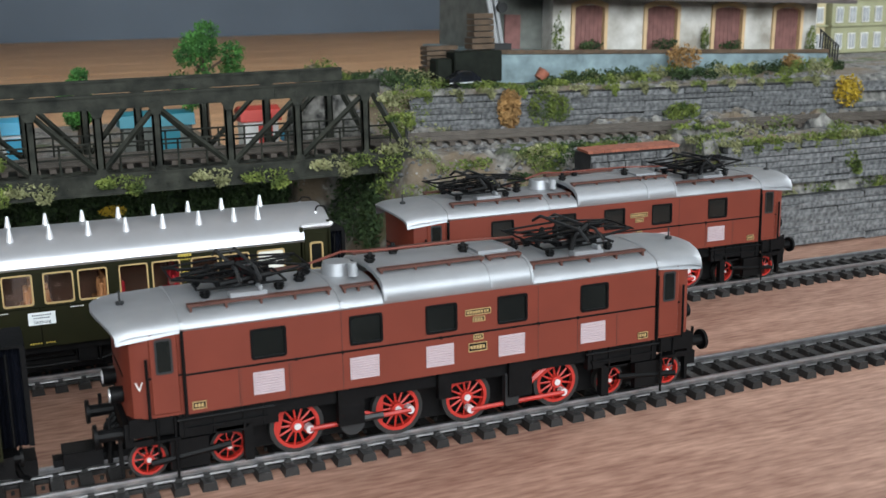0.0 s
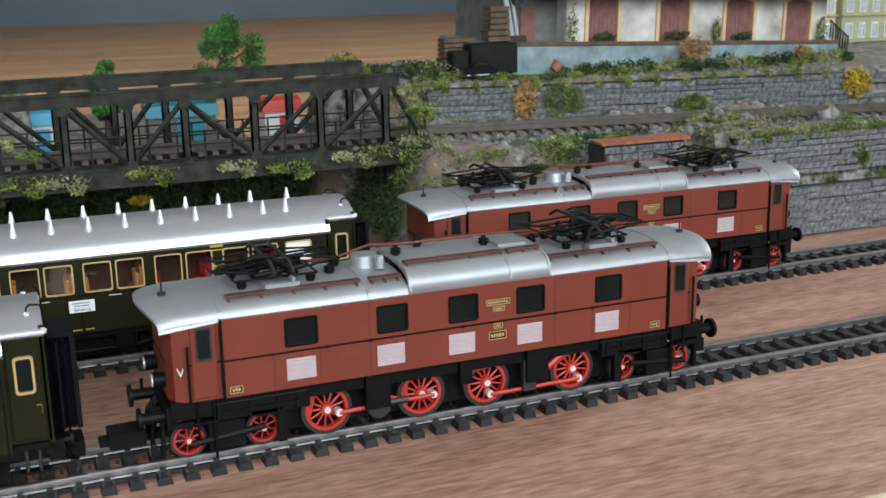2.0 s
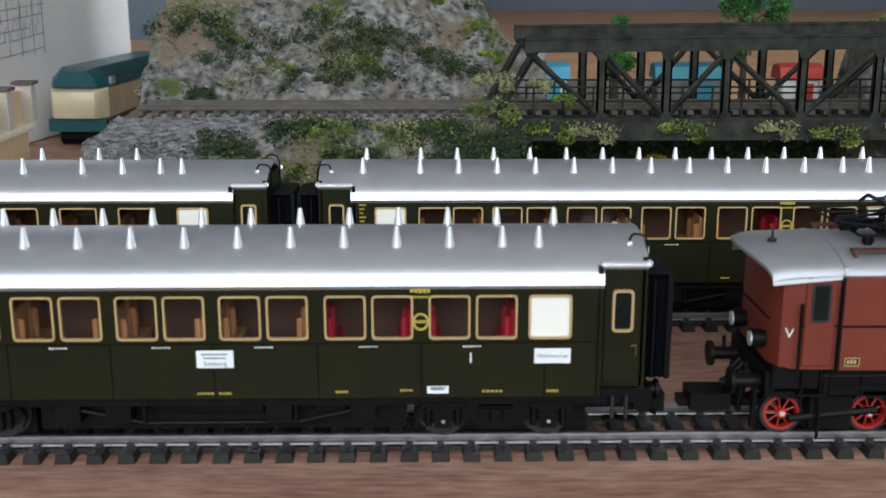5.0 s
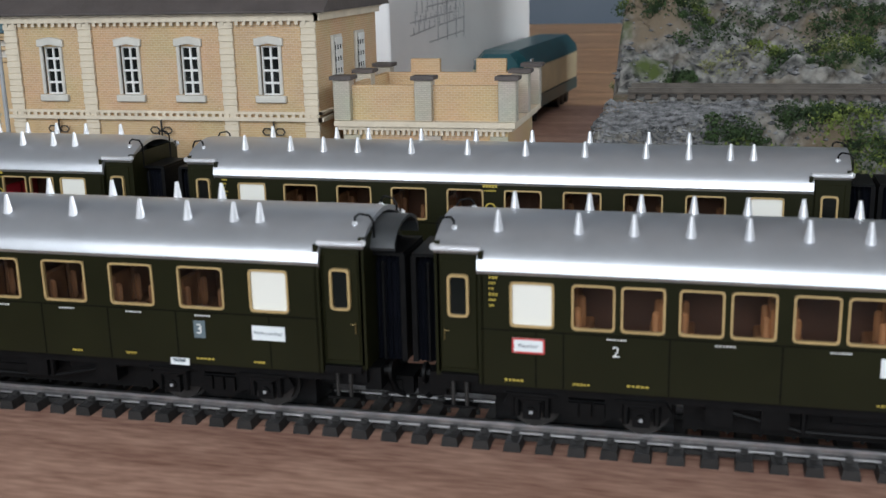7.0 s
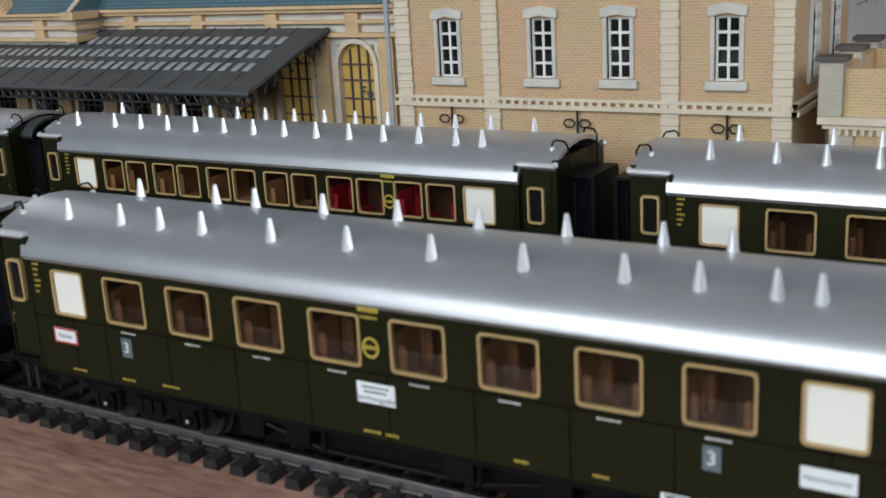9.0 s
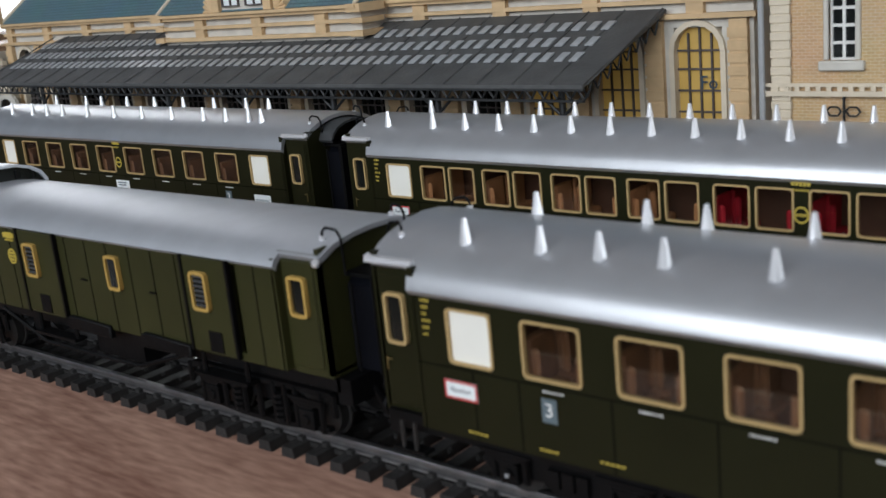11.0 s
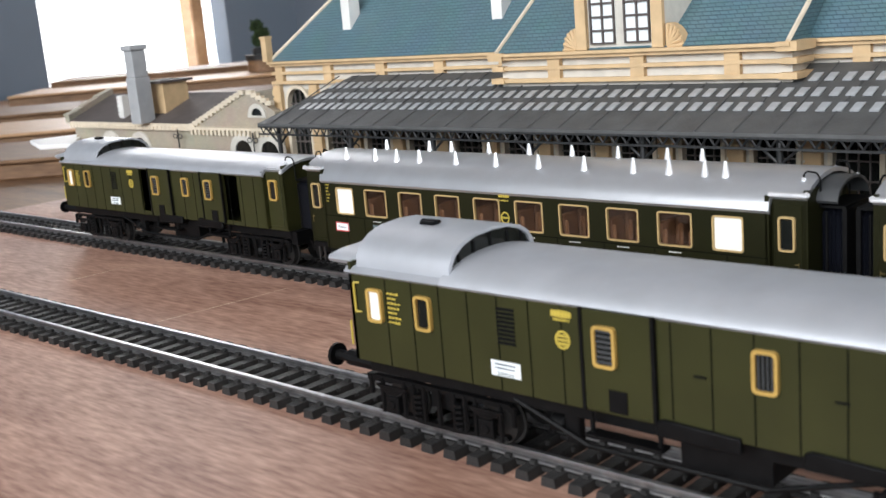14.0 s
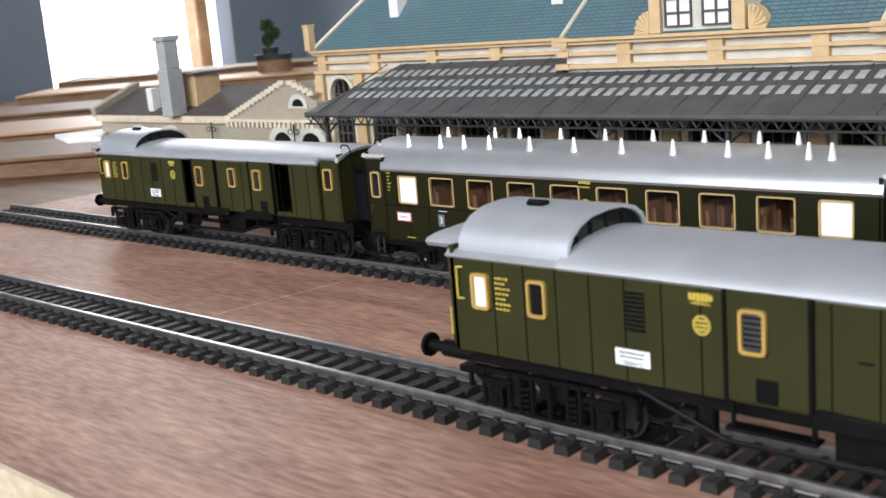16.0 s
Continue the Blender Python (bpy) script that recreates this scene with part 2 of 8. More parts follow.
WALLST = mat("slate_block", (0.070, 0.073, 0.077), 0.9, 0, 0.40, 420, 1.0, 900, vary=0.16, second=Vector((0.20, 0.203, 0.205)))
MORTAR = mat("dark_mortar", (0.024, 0.025, 0.026), 0.95, 0, 0.3, 200)
BALLAST = mat("ballast", (0.10, 0.097, 0.092), 0.95, 0, 0.5, 600, 1.0, 900, second=Vector((0.27, 0.26, 0.245)))
OLDRAIL = mat("old_rail", (0.105, 0.090, 0.076), 0.45, 0.4, 0.2, 200)
LEAF = mat("leaf_green", (0.048, 0.092, 0.016), 0.8, 0, 0.4, 150, second=Vector((0.22, 0.27, 0.055)))
LEAFD = mat("leaf_dark", (0.015, 0.035, 0.012), 0.85, 0, 0.4, 180, second=Vector((0.05, 0.09, 0.025)))
LEAFY = mat("leaf_yellow", (0.42, 0.29, 0.02), 0.8, 0, 0.3, 180)
LEAFO = mat("leaf_pale", (0.13, 0.145, 0.055), 0.85, 0, 0.35, 150, second=Vector((0.36, 0.36, 0.18)))
STRAW = mat("straw", (0.33, 0.19, 0.07), 0.85, 0, 0.3, 180)
TREEG = mat("tree_green", (0.022, 0.10, 0.018), 0.75, 0, 0.4, 130, second=Vector((0.085, 0.26, 0.045)))
BARK = mat("bark", (0.06, 0.04, 0.025), 0.9)
PLASTER = mat("weathered_plaster", (0.34, 0.31, 0.26), 0.9, 0, 0.12, 60, 0.4, 500, second=Vector((0.68, 0.66, 0.62)))
PLINTH = mat("blue_grey_plinth", (0.20, 0.27, 0.29), 0.85, 0, 0.3, 120, 0.3, 600)
DOORPINK = mat("faded_red_door", (0.19, 0.085, 0.075), 0.75, 0, 0.2, 200)
TILE = mat("clay_tile", (0.30, 0.10, 0.06), 0.75, 0, 0.25, 300, 0.4, 900)
CRATE = mat("crate_wood", (0.095, 0.062, 0.038), 0.8, 0, 0.3, 200)
TRUCK = mat("truck_green", (0.010, 0.0125, 0.009), 0.7, 0, 0.3, 200, 0.3, 700, spec=0.15)
CARBLK = mat("car_black", (0.008, 0.009, 0.012), 0.15)
BLUEP = mat("light_blue_paint", (0.06, 0.40, 0.62), 0.5)
REDP = mat("bright_red_paint", (0.55, 0.05, 0.035), 0.5)
WHITEP = mat("white_paint", (0.78, 0.78, 0.76), 0.5)
TURQ = mat("turquoise_paint", (0.02, 0.20, 0.26), 0.5)
TEAL = mat("teal_paint", (0.012, 0.075, 0.090), 0.35)
BEIGE = mat("beige_paint", (0.60, 0.52, 0.34), 0.35)
CARTON = mat("white_carton", (0.86, 0.85, 0.84), 0.6, 0, 0.03, 30)
SKETCH = mat("grey_print", (0.33, 0.33, 0.34), 0.6)
WALLBLUE = mat("blue_grey_wall_paint", (0.145, 0.18, 0.225), 0.85, 0, 0.08, 3, 0.1, 60)
CEIL = mat("white_ceiling", (0.60, 0.60, 0.60), 0.9, 0, 0.04, 3, 0.1, 60)
YELLOWH = mat("pale_yellow_render", (0.52, 0.44, 0.26), 0.8, 0, 0.08, 100)
GREENH = mat("pale_green_render", (0.33, 0.33, 0.20), 0.8, 0, 0.08, 100)
DAYLIGHT = glow("bright_sky", (0.95, 0.98, 1.0), 3.2)

# ---- mesh helpers ----


def box(bm, x0, x1, y0, y1, z0, z1):
    v = [bm.verts.new(p) for p in ((x0, y0, z0), (x1, y0, z0), (x1, y1, z0), (x0, y1, z0), (x0, y0, z1), (x1, y0, z1), (x1, y1, z1), (x0, y1, z1))]
    for f in ((3, 2, 1, 0), (4, 5, 6, 7), (0, 1, 5, 4), (1, 2, 6, 5), (2, 3, 7, 6), (3, 0, 4, 7)):
        bm.faces.new([v[i] for i in f])
    return bm


def prism(bm, pts, a0, a1, axis="x"):
    """A closed outline swept along an axis. For x the points are (y, z), for y (x, z), for z (x, y)."""
    def at(p, a):
        return {"x": (a, p[0], p[1]), "y": (p[0], a, p[1]), "z": (p[0], p[1], a)}[axis]
    lo, hi = [bm.verts.new(at(p, a0)) for p in pts], [bm.verts.new(at(p, a1)) for p in pts]
    n = len(pts)
    bm.faces.new(lo[::-1])
    bm.faces.new(hi)
    for i in range(n):
        bm.faces.new((lo[i], lo[(i + 1) % n], hi[(i + 1) % n], hi[i]))
    return bm


def rod(bm, p0, p1, r0, r1=None, n=10):
    p0, p1 = Vector(p0), Vector(p1)
    r1 = r0 if r1 is None else r1
    q = (p1 - p0).to_track_quat("Z", "Y")
    rings = []
    for p, r in ((p0, r0), (p1, max(r1, 1e-5))):
        rings.append([bm.verts.new(p + q @ Vector((r * math.cos(2 * math.pi * i / n), r * math.sin(2 * math.pi * i / n), 0))) for i in range(n)])
    a, b = rings
    bm.faces.new(a[::-1])
    bm.faces.new(b)
    for i in range(n):
        bm.faces.new((a[i], a[(i + 1) % n], b[(i + 1) % n], b[i]))
    return bm


def rounded(x0, x1, z0, z1, r, n=3):
    pts = []
    for cx, cz, a in ((x1 - r, z1 - r, 0), (x0 + r, z1 - r, 90), (x0 + r, z0 + r, 180), (x1 - r, z0 + r, 270)):
        for i in range(n + 1):
            t = radians(a + 90 * i / n)
            pts.append((cx + r * math.cos(t), cz + r * math.sin(t)))
    return pts


def ring(bm, outer, inner, y0, y1):
    """A frame between two outlines of equal count in the xz plane."""
    loops = [[bm.verts.new((p[0], y, p[1])) for p in o] for o, y in ((outer, y0), (inner, y0), (inner, y1), (outer, y1))]
    n = len(outer)
    for k in range(4):
        a, b = loops[k], loops[(k + 1) % 4]
        for i in range(n):
            bm.faces.new((a[i], a[(i + 1) % n], b[(i + 1) % n], b[i]))
    return bm


def finish(name, bm, material, smooth=35):
    bmesh.ops.recalc_face_normals(bm, faces=bm.faces)
    me = bpy.data.meshes.new(name)
    bm.to_mesh(me)
    bm.free()
    me.materials.append(material)
    if smooth:
        me.polygons.foreach_set("use_smooth", [True] * len(me.polygons))
        me.set_sharp_from_angle(angle=radians(smooth))
    return me


def part(name, bm, material, parent, label="", smooth=35, bevel=0.0):
    if bevel:
        bmesh.ops.bevel(bm, geom=bm.edges[:], offset=bevel, segments=1, affect="EDGES", clamp_overlap=True)
    ob = new(name, finish(name, bm, material, smooth))
    ob.parent = parent
    return tagged(ob, label)


def thing(name, label, category, m=None, group="", kind=""):
    ob = new(name)
    ob.empty_display_size = 0.01
    if m is not None:
        ob.matrix_basis = m
    return tagged(ob, label, category, group, kind)


def solid(name, bm, material, label, category, group="", kind="", smooth=35, m=None):
    ob = new(name, finish(name, bm, material, smooth))
    if m is not None:
        ob.matrix_basis = m
    return tagged(ob, label, category, group, kind)


def lettering(name, text, size, material, parent, m):
    """Flat letters that face -y, centred on m."""
    curve = bpy.data.curves.new(name, "FONT")
    curve.body, curve.size, curve.align_x, curve.align_y, curve.extrude = text, size, "CENTER", "CENTER", size * 0.01
    curve.resolution_u = 2
    tmp = bpy.data.objects.new(name, curve)
    me = bpy.data.meshes.new_from_object(tmp)
    bpy.data.objects.remove(tmp)
    me.materials.append(material)
    ob = new(name, me)
    ob.parent = parent
    ob.matrix_basis = m @ pose(0, 0, 0, 90, 0, 0)
    return ob


def bars(bm, x0, x1, y, z, h, count, rng, gap=0.35, thick=0.00005):
    """Unreadable writing: a row of short bars from x0 to x1, its middle at z."""
    w = (x1 - x0) / count
    for i in range(count):
        hh = h * rng.uniform(0.7, 1.0)
        box(bm, x0 + i * w, x0 + (i + 1 - gap) * w, y - thick, y + thick, z - hh / 2, z + hh / 2)


RNG = random.Random(7)

# ---- room ----
NORTH, NEARN = 3.70, 1.90           # far wall, and the nearer wall west of it
b = bmesh.new()
box(b, -3.0, 3.0, -2.4, NORTH + 0.08, -0.80, -0.75)
solid("floor", b, FLOORW, "brown wooden floor of the room", "floor", kind="structure")
b = bmesh.new()
box(b, -3.0, 3.0, -2.4, NORTH + 0.08, 1.75, 1.80)
solid("ceiling", b, CEIL, "white painted ceiling", "ceiling", kind="structure")
b = bmesh.new()
prism(b, [(-3.0, NEARN), (-0.22, NEARN), (-0.22, NORTH), (3.0, NORTH), (3.0, NORTH + 0.08), (-0.30, NORTH + 0.08), (-0.30, NEARN + 0.08), (-3.0, NEARN + 0.08)], -0.75, 1.75, "z")
solid("wall_north", b, WALLBLUE, "blue-grey painted room wall", "wall", kind="structure")
b = bmesh.new()
box(b, 2.92, 3.0, -2.4, 0.10, -0.75, 1.75)
box(b, 2.92, 3.0, 1.40, NORTH, -0.75, 1.75)
box(b, 2.92, 3.0, 0.10, 1.40, -0.75, 0.07)
box(b, 2.92, 3.0, 0.10, 1.40, 1.17, 1.75)
solid("wall_east", b, WALLBLUE, "blue-grey room wall with a window opening", "wall", kind="structure")
b = bmesh.new()                     # wall behind the camera with a wide window opening
box(b, -2.92, 2.92, -2.4, -2.32, -0.75, 0.40)
box(b, -2.92, 2.92, -2.4, -2.32, 1.65, 1.75)
box(b, -2.92, -1.85, -2.4, -2.32, 0.40, 1.65)
box(b, 1.55, 2.92, -2.4, -2.32, 0.40, 1.65)
solid("wall_south", b, WALLBLUE, "blue-grey room wall with a wide window opening", "wall", kind="structure")
b = bmesh.new()                     # wall with the bright window, west
WY0, WY1, WZ0, WZ1 = 1.118, 1.656, -0.012, 1.3
box(b, -3.0, -2.92, -2.4, WY0, -0.75, 1.75)
box(b, -3.0, -2.92, WY1, NEARN, -0.75, 1.75)
box(b, -3.0, -2.92, WY0, WY1, -0.75, WZ0)
box(b, -3.0, -2.92, WY0, WY1, WZ1, 1.75)
solid("wall_west", b, WALLBLUE, "blue-grey room wall with a bright window opening", "wall", kind="structure")
win = thing("window_1", "bright window with a light pine frame", "window", kind="structure")
for y0, y1, z0, z1 in ((1.536, 1.574, WZ0, WZ1), (WY0, 1.536, WZ1 - 0.05, WZ1), (1.574, WY1, WZ1 - 0.05, WZ1)):
    b = bmesh.new()
    box(b, -2.96, -2.905, y0, y1, z0, z1)
    part("window_frame", b, PINE, win, bevel=0.004)
b = bmesh.new()
box(b, -2.995, -2.985, WY0 - 0.3, WY1 + 0.3, WZ0 - 0.2, WZ1 + 0.2)
solid("backdrop", b, DAYLIGHT, "overcast daylight outside the window", "sky", kind="structure")
tb = thing("back_table", "brown knotty board table behind the layout", "table")
for i in range(10):
    y0 = 0.622 + i * 0.307
    b = bmesh.new()
    box(b, (-1.16 if y0 < 1.55 else -0.215) + 0.002 * (i % 2), 2.4 - 0.03 * (i % 3), y0, y0 + 0.304, -0.030, -0.004)
    part("tabletop_board", b, PLY2, tb, bevel=0.002)

# ---- display board ----
b = bmesh.new()
prism(b, [(-1.14, -0.0873), (1.2, -0.1095), (1.2, 0.62), (-1.14, 0.62)], -0.012, 0.0, "z")
solid("display_board", b, PLY, "reddish-brown plywood board carrying the tracks", "board")
b = bmesh.new()
prism(b, [(-1.14, -0.0893), (1.2, -0.1115), (1.2, -0.1097), (-1.14, -0.0875)], -0.0121, 0.0001, "z")
solid("trim", b, PALE, "pale raw edge strip of the plywood board", "trim", kind="structure")

score = thing("trim_scores", "faint pale score lines across the plywood board", "marks", kind="structure")
for x0, y0, x1, y1 in ((-0.7926, 0.0222, -0.7846, 0.0794), (-0.8956, 0.0420, -0.8940, 0.0720)):
    d = Vector((x1 - x0, y1 - y0)).normalized() * 0.00012
    b = bmesh.new()
    prism(b, [(x0 - d.y, y0 + d.x), (x0 + d.y, y0 - d.x), (x1 + d.y, y1 - d.x), (x1 - d.y, y1 + d.x)], -0.0002, 0.00006, "z")
    part("score_line", b, PALE, score)

# ---- display tracks ----


def display_track(line, x0, x1, label):
    tr = thing("railway_track", label, "track", line, group="display tracks")
    for s in (-1, 1):
        b = bmesh.new()
        c = s * 0.0087
        prism(b, [(c - 0.0008, 0.0042), (c + 0.0008, 0.0042), (c + 0.0008, 0.0047), (c + 0.0006, 0.0049), (c - 0.0006, 0.0049), (c - 0.0008, 0.0047)], x0, x1)
        rail = part("rail", b, STEEL, tr, "bright steel rail")
        b = bmesh.new()
        prism(b, [(c - 0.0011, 0.0024), (c + 0.0011, 0.0024), (c + 0.0010, 0.0029), (c + 0.0003, 0.0032), (c + 0.0003, 0.0042), (c - 0.0003, 0.0042), (c - 0.0003, 0.0032), (c - 0.0010, 0.0029)], x0, x1)
        part("rail_foot", b, RAILWEB, rail)
    b = bmesh.new()
    x = x0 + 0.003
    while x < x1:                   # studs of the middle contact
        rod(b, (x + 0.0038, 0, 0.0024), (x + 0.0038, 0, 0.0034), 0.0005, n=6)
        x += 0.0075
    tagged(part("contact_studs", b, DARKSTEEL, tr), kind="stuff")
    b = bmesh.new()
    for s in (-1, 1):
        box(b, x0, x1, s * 0.0087 - 0.0012, s * 0.0087 + 0.0012, 0.0008, 0.0019)
    part("sleeper_web", b, SLEEPER, tr)
    b = bmesh.new()
    prism(b, [(-0.0021, 0.0), (0.0021, 0.0), (0.0017, 0.0024), (-0.0017, 0.0024)], -0.015, 0.015, "y")
    for s in (-1, 1):
        for k in (-1, 1):
            c = s * 0.0087 + k * 0.0017
            box(b, -0.0008, 0.0008, c - 0.0006, c + 0.0006, 0.0024, 0.0033)
    me = finish("sleeper", b, SLEEPER, 0)
    x = x0 + 0.003
    while x < x1:
        ob = new("sleeper", me)
        ob.parent, ob.location = tr, (x, 0, 0)
        x += 0.0075
    return tr


# ---- coaches ----
ROOF = [(0.0185, 0.0478), (0.0180, 0.0500), (0.0163, 0.0523), (0.0135, 0.0543), (0.0098, 0.0558), (0.005, 0.0570), (0.0, 0.0574)]


def roof_outline(pts, down):
    """The arched outline from +y to -y, closed below by a thin shell."""
    top = pts + [(-y, z) for y, z in pts[-2::-1]]
    low = [(y * 0.95, z - down) for y, z in top[::-1]]
    return top + low


def wall_with_openings(b, x0, x1, y0, y1, z0, z1, holes):
    """A wall slab with openings (xa, xb, za, zb) of one height band each."""
    za, zb = min(h[2] for h in holes), max(h[3] for h in holes)
    box(b, x0, x1, y0, y1, z0, za)
    box(b, x0, x1, y0, y1, zb, z1)
    x = x0
    for h in sorted(holes):
        box(b, x, h[0], y0, y1, za, zb)
        if h[2] > za:
            box(b, h[0], h[1], y0, y1, za, h[2])
        if h[3] < zb:
            box(b, h[0], h[1], y0, y1, h[3], zb)
        x = h[1]
    box(b, x, x1, y0, y1, za, zb)


def framed_window(parent, x0, x1, z0, z1, y, s, pane_material, frame_w=0.0004, paint=None):
    """Frame and pane on a side wall; s is -1 for the -y side."""
    b = bmesh.new()
    out, inn = rounded(x0 - 0.00008, x1 + 0.00008, z0 - 0.00008, z1 + 0.00008, 0.0010), rounded(x0 + frame_w, x1 - frame_w, z0 + frame_w, z1 - frame_w, 0.0007)
    ring(b, out, inn, y + s * 0.0003, y - s * 0.0007)
    w = part("window", b, paint or CREAM, parent, "tan window frame")
    b = bmesh.new()
    prism(b, rounded(x0 + frame_w, x1 - frame_w, z0 + frame_w, z1 - frame_w, 0.0007), y - s * 0.0004, y - s * 0.0006, "y")
    p = part("pane", b, pane_material, w)
    p.visible_shadow = pane_material is not PANE
    return w


def wheelset(b, x, r=0.0056, z=0.0048):
    for s in (-1, 1):
        rod(b, (x, s * 0.0075, z + r), (x, s * 0.0098, z + r), r, n=20)
        rod(b, (x, s * 0.0069, z + r), (x, s * 0.0075, z + r), r + 0.0008, n=20)
    rod(b, (x, -0.0125, z + r), (x, 0.0125, z + r), 0.0009, n=8)


def bogie(parent, x, label="black four-wheel bogie"):
    b = bmesh.new()
    for s in (-1, 1):
        prism(b, [(x - 0.0195, 0.0115), (x - 0.0165, 0.0165), (x - 0.006, 0.0165), (x - 0.004, 0.0135), (x + 0.004, 0.0135), (x + 0.006, 0.0165), (x + 0.0165, 0.0165), (x + 0.0195, 0.0115),
                  (x + 0.017, 0.0095), (x + 0.006, 0.0098), (x + 0.003, 0.0078), (x - 0.003, 0.0078), (x - 0.006, 0.0098), (x - 0.017, 0.0095)], s * 0.0118, s * 0.0132, "y")
        for k in (-1, 1):
            box(b, x + k * 0.0125 - 0.002, x + k * 0.0125 + 0.002, s * 0.0128, s * 0.0146, 0.0085, 0.0125)
            rod(b, (x + k * 0.0125, s * 0.0146, 0.0105), (x + k * 0.0125, s * 0.0151, 0.0105), 0.0012, n=8)
            for q in (-0.0035, 0.0035):
                rod(b, (x + k * 0.0125 + q, s * 0.0138, 0.009), (x + k * 0.0125 + q, s * 0.0138, 0.0150), 0.0008, n=6)
        for q in (-0.003, 0, 0.003):
            box(b, x + q - 0.0012, x + q + 0.0012, s * 0.0125, s * 0.0142, 0.0098, 0.0132)
    box(b, x - 0.004, x + 0.004, -0.0118, 0.0118, 0.011, 0.015)
    bg = part("bogie", b, BLACK, parent, label)
    for k in (-1, 1):               # leaf springs hung over the axleboxes
        for s in (-1, 1):
            b = bmesh.new()
            xc = x + k * 0.0125
            for i, hw in enumerate((0.0060, 0.0044, 0.0028)):
                prism(b, [(xc - hw, 0.0152 - i * 0.0008), (xc + hw, 0.0152 - i * 0.0008), (xc + hw - 0.0012, 0.0145 - i * 0.0008), (xc - hw + 0.0012, 0.0145 - i * 0.0008)], *sorted((s * 0.0147, s * 0.0155)), "y")
            part("leaf_spring", b, BLACK, bg)
    for k in (-1, 1):
        for s in (-1, 1):
            b = bmesh.new()
            box(b, x + k * 0.0125 - 0.0004, x + k * 0.0125 + 0.0004, *sorted((s * 0.0150, s * 0.0153)), 0.0101, 0.0108)
            part("axlebox_label", b, SKYLIGHT, bg, "small pale axlebox plate")
        b = bmesh.new()
        wheelset(b, x + k * 0.0125)
        part("wheelset", b, DARKSTEEL, bg)
    return bg


def gangway(parent, x, s, hood=False, dz=0.0):
    b = bmesh.new()
    rows = []
    for i in range(13):             # folds of one skin
        xa, k = x + s * i * 0.000625, 0.0009 if i % 2 else 0.0
        rows.append([b.verts.new((xa, y, z)) for y, z in ((-0.0080 + k, 0.0215), (0.0080 - k, 0.0215), (0.0080 - k, 0.0455 + dz), (0.006 - k, 0.0475 - k + dz), (-0.006 + k, 0.0475 - k + dz), (-0.0080 + k, 0.0455 + dz))])
    for r0, r1 in zip(rows, rows[1:]):
        for i in range(6):
            b.faces.new((r0[i], r0[(i + 1) % 6], r1[(i + 1) % 6], r1[i]))
    b.faces.new(rows[0])
    b.faces.new(rows[-1])
    part("gangway_bellows", b, RUBBER, parent, "black ribbed gangway bellows", 20)
    b = bmesh.new()
    box(b, *sorted((x + s * 0.0001, x + s * 0.0080)), -0.0086, 0.0086, 0.0476 + dz, 0.0484 + dz)
    box(b, *sorted((x + s * 0.0076, x + s * 0.0083)), -0.0086, 0.0086, 0.0215, 0.0476 + dz)
    for y in (-0.0086, 0.0076):
        box(b, *sorted((x + s * 0.0070, x + s * 0.0076)), y, y + 0.0010, 0.0215, 0.0476 + dz)
    part("gangway_frame", b, BLACK, parent, "black gangway end frame")
    if hood:
        b = bmesh.new()
        arch = [(0.0108, 0.0500), (0.0098, 0.0522), (0.0075, 0.0540), (0.0040, 0.0552), (0.0, 0.0556)]
        prism(b, roof_outline(arch, 0.0008), *sorted((x - s * 0.0002, x + s * 0.0066)))
        part("gangway_hood", b, DARKHOOD, parent, "dark grey arched gangway hood", 50)
    b = bmesh.new()                 # bent lamp brackets over the gangway
    for y in (-0.0105, 0.0105):
        pts = [(x - s * 0.0030, y, 0.0552 + dz), (x - s * 0.0029, y, 0.0571 + dz), (x - s * 0.0020, y * 0.97, 0.0579 + dz), (x + s * 0.0004, y * 0.94, 0.0575 + dz), (x + s * 0.0013, y * 0.92, 0.0560 + dz), (x + s * 0.0014, y * 0.9, 0.0480 + dz)]
        for a, c in zip(pts, pts[1:]):
            rod(b, a, c, 0.00028, n=6)
        rod(b, (x + s * 0.0035, y, 0.0225), (x + s * 0.0035, y, 0.0470 + dz), 0.0004, n=6)
    part("lamp_bracket", b, BLACK, parent)
    for k in (-1, 1):
        b = bmesh.new()
        bmesh.ops.create_icosphere(b, subdivisions=1, radius=0.0008, matrix=Matrix.Translation((x - s * 0.0030, k * 0.0105, 0.0556 + dz)))
        part("roof_lamp", b, CHROME, parent)
        b = bmesh.new()
        bmesh.ops.create_icosphere(b, subdivisions=1, radius=0.0010, matrix=Matrix.Translation((x + s * 0.0006, k * 0.0165, 0.0524 + dz)))
        part("marker_lamp", b, CHROME, parent, "small white end lamp")
    b = bmesh.new()                 # brake and heating hoses below
    for y in (-0.0065, -0.0040, 0.0040, 0.0065):
        pts = [(x, y, 0.0190), (x + s * 0.0028, y, 0.0170), (x + s * 0.0042, y * 0.8, 0.0125), (x + s * 0.0062, y * 0.6, 0.0110)]
        for a, c in zip(pts, pts[1:]):
            rod(b, a, c, 0.0008, n=6)
    box(b, *sorted((x - s * 0.0010, x + s * 0.0030)), -0.0135, 0.0135, 0.0155, 0.0212)
    box(b, *sorted((x - s * 0.0010, x + s * 0.0056)), -0.0050, 0.0050, 0.0120, 0.0150)
    part("end_beam", b, BLACK, parent, "black end beam with hoses")


